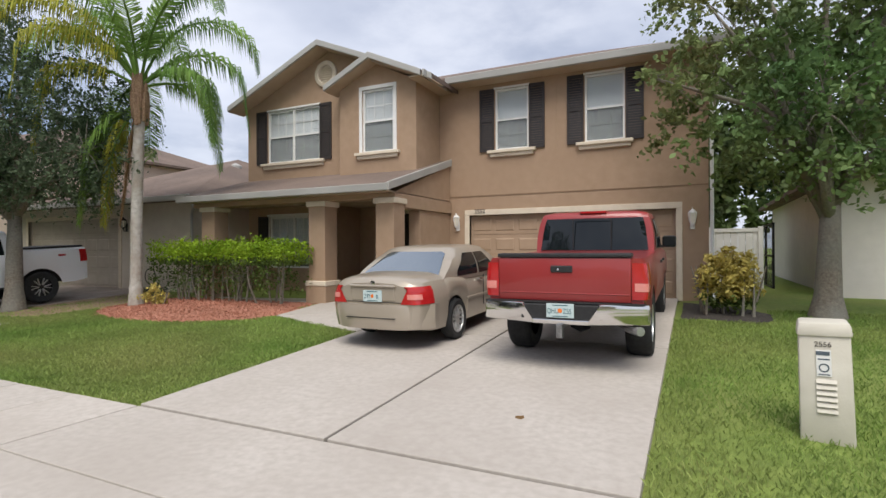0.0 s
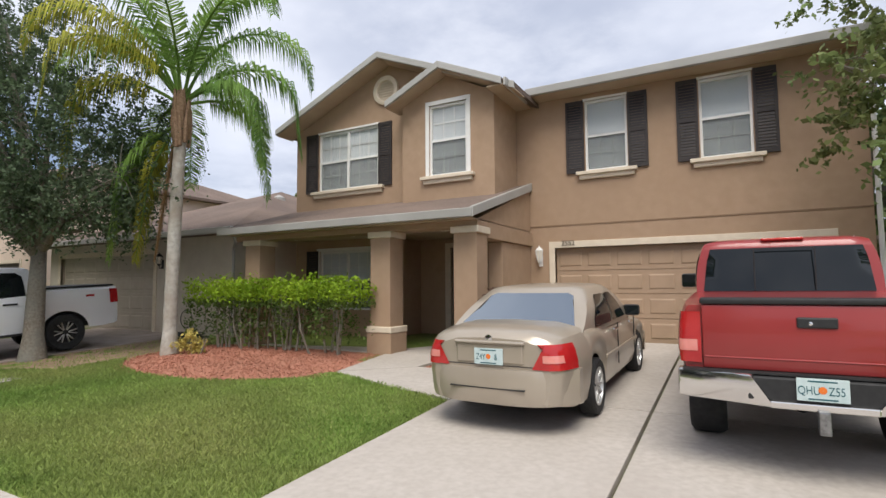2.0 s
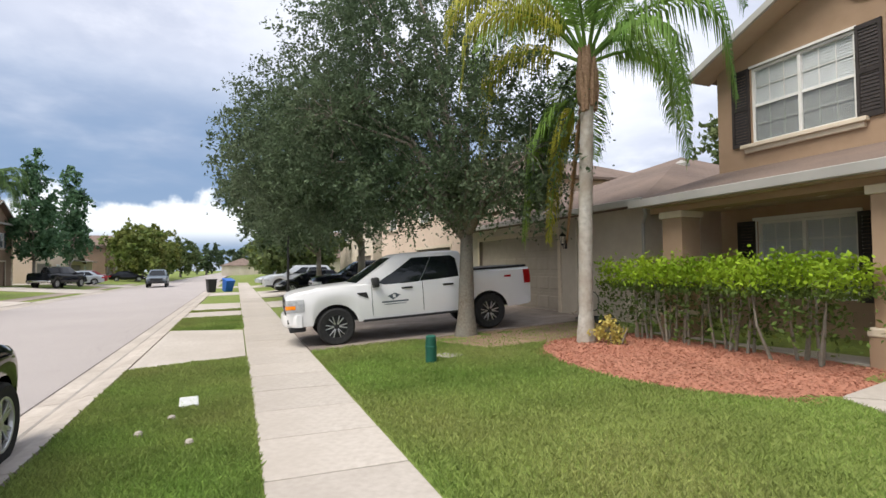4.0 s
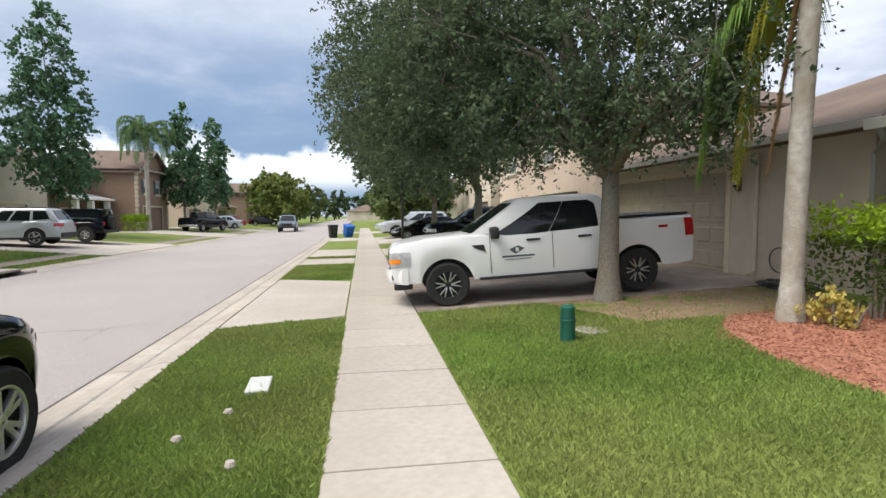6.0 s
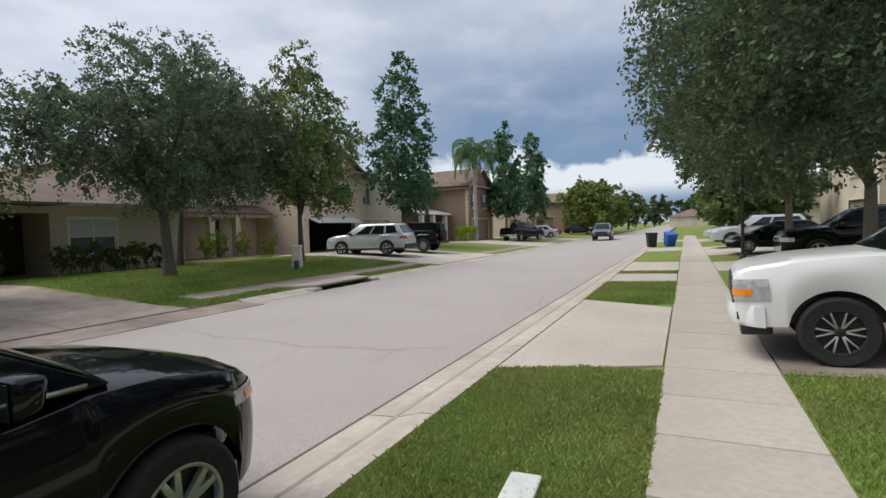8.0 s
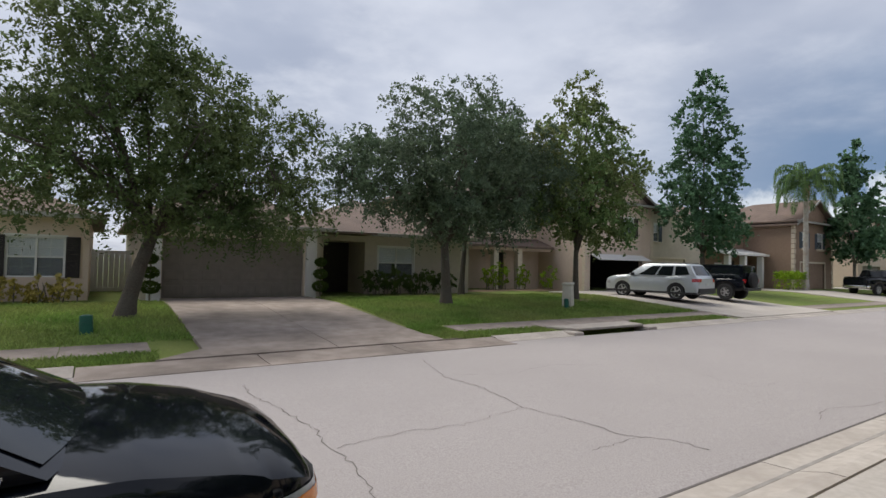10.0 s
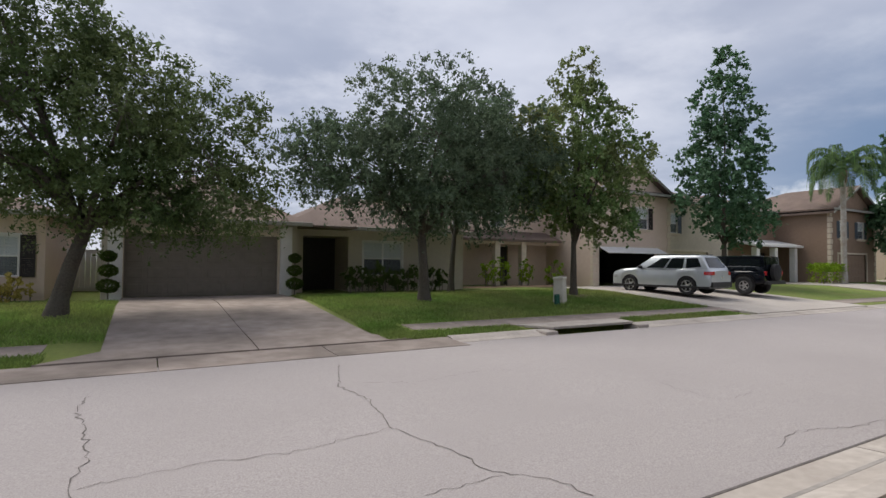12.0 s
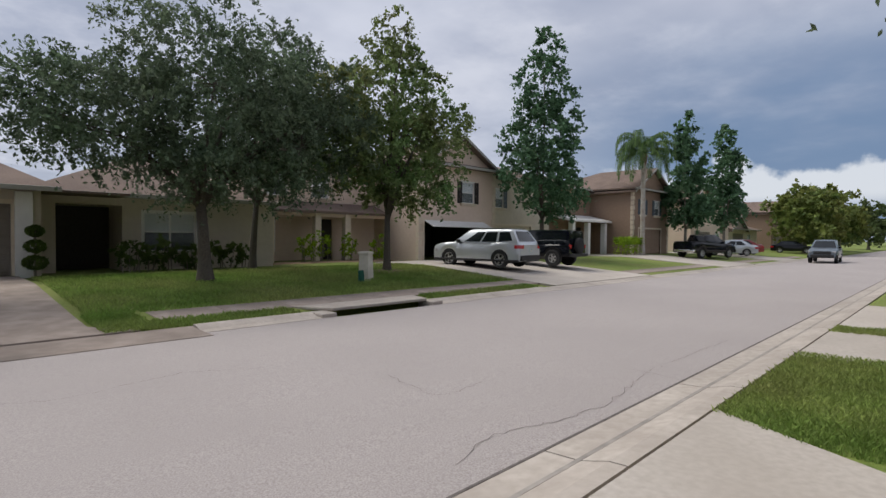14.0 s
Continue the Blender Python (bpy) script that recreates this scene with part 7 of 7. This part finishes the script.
for k, (x, y, s, mat) in enumerate(((-63.5, -15.6, 1.12, TALLLEAF), (-71.0, -14.6, 1.12, TALLLEAF))):
    tree("street_tree", "upright street tree further down the road", (x, y, 0.25), 2.4, 0.15, [(0, 0, 4.4 * s, 1.8, 1.7, 2.0), (0, 0, 7.4 * s, 1.5, 1.4, 2.2), (0, 0, 10.0 * s, 0.9, 0.8, 1.7)], 7000, 0.19, mat, seed=20 + k, limbs=6, spread=0.35, slim=0.6, group="far street trees")
for k, (x, y, s) in enumerate(((-92, -11.5, 1.0), (-104, -12.5, 1.15), (-118, -11.5, 0.9), (-70, 7.5, 0.85), (-52, 7.2, 0.8), (-86, 8.0, 0.9), (-105, 8.0, 1.0), (-126, 8.5, 1.0), (-140, -10, 1.1))):
    tree("street_tree", "rounded yellow-green tree far down the street", (x, y, 0.2), 2.4, 0.22, [(0, 0, 4.8 * s, 4.2 * s, 4.0 * s, 3.0 * s), (3.0 * s, 0.6, 4.0 * s, 3.0 * s, 3.0 * s, 2.4 * s), (-2.8 * s, -0.5, 5.6 * s, 3.0 * s, 3.0 * s, 2.6 * s)], 7000, 0.3, FARLEAF if k < 4 else OAKLEAF2, seed=30 + k, limbs=6, spread=0.45, slim=0.6, group="far round trees")
for k in range(10):
    tree("far_tree", "dark tree closing the view", (-205 - 8 * (k % 3), -60 + 13 * k, 0), 3.0, 0.3, [(0, 0, 6, 6, 6, 4.0), (3, 2, 8, 4, 4, 3.0)], 2500, 0.7, OAKLEAF, seed=50 + k, limbs=4, spread=0.7, group="trees at the horizon")
for k, (x, y) in enumerate(((4.5, 33), (1.5, 36), (-2, 34), (9, 30), (14, 35), (-14, 34), (-20, 36), (-28, 33))):
    tree("background_tree", "tall dark tree behind the houses", (x, y, 0.43), 4.0, 0.25, [(0, 0, 6.0, 3.2, 3.0, 3.2), (0.5, 0, 9.5, 2.6, 2.6, 2.6), (-1.5, 0, 4.0, 2.6, 2.4, 2.2)], 7000, 0.24, OAKLEAF2, seed=70 + k, limbs=5, spread=0.45, group="trees behind the houses")
palm("palm behind the pinkish house", (-7.2, -27.0, 0.36), 4.6, 0.15, 12, 2.6, 19, leaflets=30)


def shrub(name, label, at, rx, ry, h, n, size, mat, seed, stems=7, inner=None, square=False, category="shrub", low=0.25, group="", bright=0.8):
    """Stems from the ground and leaves in a mass; the top of a clipped hedge is brighter, and inner puts the lower
    leaves' shade into their colour.
    """
    t = thing(name, label, category, turn(*at), group)
    rng = np.random.default_rng(seed)
    for k in range(stems):
        x, y = rng.uniform(-rx * 0.8, rx * 0.8), rng.uniform(-ry * 0.4, ry * 0.4)
        dx, dy = rng.normal(0, 0.12), rng.normal(0, 0.08)
        part("stem", Mesh().tube([(x, y, -0.08), (x + dx * 0.5, y + dy, h * 0.35), (x + dx, y + dy, h * 0.8)], [0.026, 0.019, 0.009], 6), BARK, t)
    if square:
        p = np.stack([rng.uniform(-rx, rx, n), rng.uniform(-ry, ry, n), rng.uniform(low, 1, n) * h], 1)
        p[:, 2] += 0.05 * np.sin(p[:, 0] * 5) + 0.04 * np.sin(p[:, 0] * 13 + 1) + 0.055 * rng.normal(size=n) + np.where(rng.random(n) < 0.06, 0.1, 0.0)
        edge = rng.random(n)
        p[edge < 0.4, 1] = np.sign(p[edge < 0.4, 1]) * ry * rng.uniform(0.8, 1.1, (edge < 0.4).sum())
        thin = (p[:, 2] < 0.64 * h) & (rng.random(n) < 0.82 + 0.17 * np.sin(p[:, 0] * 7))
        p = p[~thin]
    else:
        c, p = crown_points([(0, 0, h * 0.6, rx * 0.85, ry * 0.85, h * 0.42)], n, rng, 0.07, 40, 0.3)
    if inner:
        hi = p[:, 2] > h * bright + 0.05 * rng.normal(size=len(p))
        # Leaves below the top take the darker copy, shade included in its colour.
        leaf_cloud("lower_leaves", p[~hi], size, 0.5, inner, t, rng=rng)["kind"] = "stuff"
        leaf_cloud("top_leaves", p[hi], size, 0.5, mat, t, rng=rng, label="bright lime top leaves")["kind"] = "stuff"
    else:
        leaf_cloud("leaves", p, size, 0.5, mat, t, rng=rng)["kind"] = "stuff"
    return t


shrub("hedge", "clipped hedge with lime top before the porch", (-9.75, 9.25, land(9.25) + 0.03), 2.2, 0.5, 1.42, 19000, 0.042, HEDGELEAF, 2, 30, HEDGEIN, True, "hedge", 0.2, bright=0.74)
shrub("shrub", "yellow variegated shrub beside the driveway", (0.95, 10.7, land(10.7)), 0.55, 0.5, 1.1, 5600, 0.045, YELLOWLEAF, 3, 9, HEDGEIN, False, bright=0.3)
shrub("shrub", "small yellow shrub at the palm's foot", (-11.0, 8.3, land(8.3) + 0.05), 0.24, 0.22, 0.42, 700, 0.04, YELLOWLEAF, 4, 5)
shrub("shrub", "thin reddish shrub beside the porch column", (-5.1, 10.0, land(10.0)), 0.4, 0.3, 1.25, 700, 0.04, leafy("reddish_leaves", (0.10, 0.055, 0.04), (0.2, 0.12, 0.09)), 5, 12)
shrub("hedge", "clipped yellow-green hedge by the brown house", (-55.2, -17.0, 0.36), 1.6, 0.6, 1.4, 4000, 0.09, HEDGELEAF, 6, 6, HEDGELEAF, True, "hedge", 0.1)
for k, (x, w) in enumerate(((-29.0, 0.5), (-30.5, 0.45), (-27.9, 0.5), (-32.4, 0.8))):
    shrub("shrub", "lime shrub along the porch of the cream house", (x, -21.2 + 0.1 * k, 0.36), w, 0.4, 1.5, 1200, 0.06, HEDGELEAF, 40 + k, 5, None, False, group="porch shrubs")
for k, x in enumerate((-19.6, -20.6, -21.5, -22.4, -23.4)):
    shrub("shrub", "dark shrub under the window of the greige house", (x, -18.9, 0.36), 0.6, 0.5, 1.0 + 0.2 * (k % 2), 1500, 0.06, HEDGEIN, 50 + k, 5, None, False, group="window shrubs")
for k, x in enumerate((-5.2, -6.0, -6.9, -7.8, -8.5)):
    shrub("shrub", "yellowish shrub before the pinkish house", (x, -17.8, 0.36), 0.45, 0.4, 0.75, 700, 0.06, YELLOWLEAF, 60 + k, 4, None, False, group="yellow shrubs")
for x in (-16.75, -10.75):
    t = thing("topiary", "dark topiary of three stacked balls by the garage", "topiary", turn(x, -17.9, 0.36), "garage topiaries")
    part("stem", Mesh().tube([(0, 0, -0.05), (0, 0, 1.5)], 0.03, 6), BARK, t)
    rng = np.random.default_rng(9)
    for z, r in ((0.45, 0.32), (0.95, 0.28), (1.42, 0.24)):
        d = rng.normal(size=(700, 3))
        d *= (r * rng.uniform(0.8, 1.03, 700) / np.linalg.norm(d, axis=1))[:, None]
        d[:, 2] *= 0.7
        leaf_cloud("leaf_ball", d + np.array([0, 0, z]), 0.05, 0.5, HEDGEIN, t, rng=rng)["kind"] = "stuff"

mound("mulch_bed", [(-11.4, 7.0), (-9.8, 6.85), (-8.2, 7.2), (-7.1, 7.75), (-7.3, 9.0), (-7.45, 9.84), (-9.5, 9.86), (-11.9, 9.8), (-12.5, 9.0), (-12.3, 7.9)], 0.09, MULCH, "red bark mulch bed around the hedge and palm", "mulch bed", 15000)
mound("mulch_patch", [(-6.05, 8.98), (-5.0, 8.98), (-4.75, 9.6), (-5.0, 10.6), (-5.4, 10.6), (-5.9, 9.8)], 0.05, MULCH, "red mulch patch between path and porch column", "mulch bed", 1800)
mound("dark_bed", [(0.2, 10.2), (1.4, 10.1), (1.75, 10.9), (1.2, 11.8), (0.2, 12.2)], 0.05, surf("dark_bed_soil", (0.035, 0.03, 0.028), (0.07, 0.06, 0.05), 20, 0.95, 0.6, 50), "dark edged planting bed by the garage corner", "planting bed")
mound("bare_earth", [(-15.0, 5.6), (-13.6, 5.9), (-12.4, 6.6), (-12.2, 8.0), (-12.6, 10.0), (-14.2, 10.5), (-14.5, 8.0)], 0.012, DIRT, "bare brown earth beneath the oak", "bare earth", lift=0.008)
mound("tree_ring", [(-28.5, -14.9), (-27.0, -15.0), (-26.8, -14.0), (-27.8, -13.6), (-28.6, -14.1)], 0.06, DIRT, "brown mulch ring round a slim trunk", "mulch bed")
mound("planting_bed", [(-25.9, -21.9), (-25.8, -20.4), (-30.0, -20.2), (-33.8, -20.6), (-34.0, -21.9)], 0.06, DIRT, "brown planting bed along the porch", "planting bed")

# ---- grass ----


def blades(name, x0, x1, y0, y1, n, height, seed, label, keep=None):
    rng = np.random.default_rng(seed)
    x, y = rng.uniform(x0, x1, n), rng.uniform(y0, y1, n)
    if keep is not None:
        ok = keep(x, y)
        x, y = x[ok], y[ok]
    n = len(x)
    z = np.interp(y, [p[0] for p in PROFILE], [p[1] for p in PROFILE]) - 0.012
    a = rng.uniform(0, 6.283, n)
    h = height * rng.uniform(0.5, 1.3, n)
    w = 0.0045 * rng.uniform(0.7, 1.4, n) * (height / 0.05)
    bend = h * rng.uniform(0.2, 0.9, n)
    b = rng.uniform(0, 6.283, n)
    dx, dy = np.cos(a) * w, np.sin(a) * w
    p0 = np.stack([x - dx, y - dy, z], 1)
    p1 = np.stack([x + dx, y + dy, z], 1)
    mx, my = np.cos(b) * bend, np.sin(b) * bend
    p2 = np.stack([x + mx * 0.35 + dx * 0.7, y + my * 0.35 + dy * 0.7, z + h * 0.65], 1)
    p3 = np.stack([x + mx, y + my, z + h], 1)
    verts = np.stack([p0, p1, p2, p3], 1).reshape(-1, 3)
    k = np.arange(n)[:, None] * 4
    ob = part(name, fast_mesh(name, verts, np.concatenate([k + np.array([0, 1, 2]), k + np.array([0, 2, 3])]), BLADE), BLADE)
    tagged(ob, label, "grass", kind="stuff")


def yard(x, y):
    path = (x > -7.4) & (y > 7.35 + 0.32 * np.maximum(0, -4.66 - x))
    bed = ((x + 9.8) / 2.75) ** 2 + ((y - 8.5) / 1.6) ** 2 < 1
    dirt = (x < -12.3) & (y > 5.9 + 0.4 * (x + 14))
    return (x < -4.68) & ~path & ~bed & ~dirt & ~((x < -14.45) & (x > -19.3))


blades("lawn_grass", -14.4, -4.66, 3.57, 8.2, 150000, 0.05, 1, "thick green lawn grass with yellow patches", yard)
blades("lawn_grass", -14.2, -11.9, 5.9, 10.2, 5000, 0.045, 9, "thin grass over bare earth beneath the oak")
blades("lawn_grass", 0.1, 7.0, 3.57, 11.5, 80000, 0.05, 2, "green lawn grass beside the driveway", lambda x, y: ~((x < 1.6) & (y > 10.1)))
blades("verge_grass", -14.0, -5.2, 0.44, 2.36, 100000, 0.055, 3, "lush green verge grass between kerb and pavement", lambda x, y: (x > -14.3 + (2.3 - y) * 0.34) & (x < -4.8 - (2.3 - y) * 0.45))
blades("verge_grass", -27.2, -19.4, 0.44, 2.36, 30000, 0.07, 4, "green verge grass beyond the apron", lambda x, y: (x < -18.9 - (2.3 - y) * 0.5) & ~((x < -23.7) & (x > -26.3)))
blades("lawn_grass", -30.8, -16.6, -17.5, -10.3, 60000, 0.09, 5, "bright green lawn opposite in front of the houses", lambda x, y: x < -16.45)
blades("lawn_grass", -30.0, -17.0, -9.18, -8.5, 12000, 0.09, 6, "strip of verge grass opposite", lambda x, y: ~((x > -24.6) & (x < -20.4)))
blades("lawn_grass", -17.4, -16.5, -10.4, -8.5, 4500, 0.08, 10, "grass at the flare of the opposite driveway")
blades("lawn_grass", -11.08, -2.0, -17.0, -10.3, 34000, 0.09, 7, "green lawn before the pinkish house")
blades("lawn_grass", -10.3, -2.0, -9.18, -8.5, 9000, 0.09, 8, "strip of verge grass before the pinkish house")

# ---- small things ----
box = thing("utility_box", "beige utility pedestal with louvres on the lawn", "utility box", pose(1.33, 5.18, land(5.1), 0, -1.5, -8))
part("cabinet", Mesh().prism([(-0.175, -0.17, -0.06), (0.175, -0.17, -0.06), (0.175, 0.17, -0.06), (-0.175, 0.17, -0.06)], [(-0.165, -0.16, 0.82), (0.165, -0.16, 0.82), (0.165, 0.16, 0.82), (-0.165, 0.16, 0.82)]), BOXPAINT, box, bevel=0.02, smooth=0.6)
part("lid", Mesh().prism([(-0.18, -0.18, 0.80), (0.18, -0.18, 0.80), (0.18, 0.18, 0.80), (-0.18, 0.18, 0.80)], [(-0.165, -0.165, 0.91), (0.165, -0.165, 0.91), (0.165, 0.165, 0.91), (-0.165, 0.165, 0.91)]), BOXPAINT, box, bevel=0.025, smooth=0.6)
for k in range(6):
    z = 0.22 + 0.045 * k
    part("louvre", Mesh().prism([(-0.06, -0.17, z), (0.07, -0.17, z), (0.07, -0.185, z + 0.004), (-0.06, -0.185, z + 0.004)], [(-0.06, -0.167, z + 0.03), (0.07, -0.167, z + 0.03), (0.07, -0.17, z + 0.03), (-0.06, -0.17, z + 0.03)]), BOXPAINT, box)
lb = part("warning_label", Mesh().box(-0.055, 0.04, -0.172, -0.168, 0.50, 0.70), WHITE, box, "white and blue warning label")
part("label_bar", Mesh().box(-0.055, 0.03, -0.1735, -0.1715, 0.66, 0.69).box(-0.045, 0.03, -0.1735, -0.1715, 0.625, 0.635).box(-0.045, 0.03, -0.1735, -0.1715, 0.51, 0.518), BLUESHUT, lb)
part("label_ring", Mesh(pose(-0.008, -0.173, 0.565)).lathe([(0.032, 0), (0.034, -0.001), (0.024, -0.001), (0.024, 0)], 18, "y"), BLUESHUT, lb)
text("2556", 0.055, pose(-0.01, -0.1685, 0.725, 90), DARKTRIM, "stencil", box, 0.0008)
box2 = thing("utility_box", "beige utility pedestal on the opposite lawn", "utility box", pose(-25.3, -12.6, land(-12.6), 0, 2, 25))
part("cabinet", Mesh().prism([(-0.2, -0.2, -0.06), (0.2, -0.2, -0.06), (0.2, 0.2, -0.06), (-0.2, 0.2, -0.06)], [(-0.18, -0.18, 0.9), (0.18, -0.18, 0.9), (0.18, 0.18, 0.9), (-0.18, 0.18, 0.9)]), BOXPAINT, box2, bevel=0.02)
part("lid", Mesh().box(-0.21, 0.21, -0.21, 0.21, 0.88, 0.99), BOXPAINT, box2, bevel=0.03)
for x, y, r, h, g in ((-11.75, 5.2, 0.095, 0.46, ""), (-24.8, -12.2, 0.1, 0.4, ""), (-9.1, -11.5, 0.13, 0.42, "")):
    ped = thing("cable_pedestal", "small green plastic cable pedestal in the grass", "cable pedestal", pose(x, y, land(y), 2, 1.5, 20), "green pedestals")
    part("post", Mesh().lathe([(r * 1.02, -0.06), (r, h * 0.55), (r * 1.06, h * 0.56), (r * 1.06, h * 0.62), (r * 0.97, h * 0.63), (r * 0.94, h * 0.96), (r * 0.6, h), (0.001, h + 0.005)], 18), GREENPL, ped, smooth=0.6)
    part("rib", Mesh().box(-0.012, 0.012, -r * 1.05, -r * 0.9, 0.0, h * 0.9), GREENPL, ped)
cov = tagged(part("meter_cover", Mesh().box(-0.23, 0.23, -0.11, 0.11, -0.03, 0.012), surf("pale_grey_plastic", (0.50, 0.51, 0.50), (0.60, 0.61, 0.60), 12, 0.7, 0.1, 60), None, "", 0.014, at=pose(-10.8, 1.62, land(1.62) + 0.035, 0, 0, 4)), "pale water meter cover in the verge", "meter cover")
tagged(part("manhole_cover", Mesh().lathe([(0.24, -0.05), (0.24, 0.012), (0.2, 0.018), (0.001, 0.018)], 24), GRIME, at=turn(-12.15, 5.7, land(5.7))), "round concrete cover sunk in the lawn", "access cover")
tagged(part("path_leaf", Mesh().prism([(-0.035, -0.02, 0), (0.02, -0.03, 0), (0.04, 0.02, 0), (-0.02, 0.03, 0)], [(-0.03, -0.02, 0.02), (0.02, -0.02, 0.028), (0.03, 0.02, 0.02), (-0.02, 0.02, 0.012)]), DRYLEAF, at=turn(-1.0, 4.6, land(4.6) + 0.02)), "dry brown leaf on the driveway", "leaf")
for k, (x, y) in enumerate(((-9.1, 1.75), (-9.6, 1.25), (-10.1, 1.5))):
    tagged(part("stone", Mesh().lathe([(0.001, 0.03), (0.03, 0.025), (0.045, 0.0), (0.04, -0.03)], 9), CURB, at=turn(x, y, land(y) + 0.03)), "small pale stone in the verge grass", "stone", "verge stones")
hose = Mesh()
pts = []
for k in range(90):
    a = k * 0.42
    r = 0.32 + 0.1 * math.sin(k * 0.37)
    pts.append((-13.6 + r * 1.5 * math.cos(a), 10.05 + r * math.sin(a), land(10) + 0.03 + 0.0016 * k + 0.01 * math.sin(k)))
hose.tube(pts, 0.014, 6)
hose.tube([(-14.5 + 0.24 * math.cos(a / 10), 10.62, 0.78 + 0.24 * math.sin(a / 10)) for a in range(0, 64)], 0.012, 6)
tagged(part("garden_hose", hose, HOSE, smooth=True), "dark coiled garden hose against the greige wall", "garden hose")
pole = thing("street_lamp", "thin dark lamp post beside the pavement", "street lamp", turn(-29.8, 4.5, land(4.5)))
part("post", Mesh().tube([(0, 0, -0.1), (0, 0, 4.4)], [0.06, 0.045], 10), BLACKPL, pole)
part("base", Mesh().lathe([(0.11, -0.05), (0.11, 0.3), (0.07, 0.4), (0.06, 0.41)], 12), BLACKPL, pole)
part("lantern", Mesh(turn(0, 0, 4.4)).lathe([(0.05, 0), (0.16, 0.3), (0.2, 0.33), (0.05, 0.5), (0.001, 0.52)], 8), BLACKPL, pole)
bin1 = thing("dustbin", "dark wheeled bin at the kerb", "dustbin", turn(-47.0, 0.4, -0.05, 20))
part("body", Mesh().prism([(-0.24, -0.26, 0), (0.24, -0.26, 0), (0.24, 0.26, 0), (-0.24, 0.26, 0)], [(-0.3, -0.33, 0.95), (0.3, -0.33, 0.95), (0.3, 0.33, 0.95), (-0.3, 0.33, 0.95)]), BLACKPL, bin1, bevel=0.03)
part("lid", Mesh().box(-0.33, 0.33, -0.36, 0.36, 0.95, 1.02), BLACKPL, bin1, bevel=0.03)
bag = thing("recycling_bin", "blue recycling bin with lid on the verge", "recycling bin", pose(-47.6, 1.5, 0.0, 0, 18, 30))
part("body", Mesh().prism([(-0.26, -0.28, 0), (0.26, -0.28, 0), (0.26, 0.28, 0), (-0.26, 0.28, 0)], [(-0.33, -0.36, 0.9), (0.33, -0.36, 0.9), (0.33, 0.36, 0.9), (-0.33, 0.36, 0.9)]), BLUEPL, bag, bevel=0.03)
part("lid", Mesh().box(-0.36, 0.36, -0.39, 0.39, 0.9, 0.97), BLUEPL, bag, bevel=0.03)
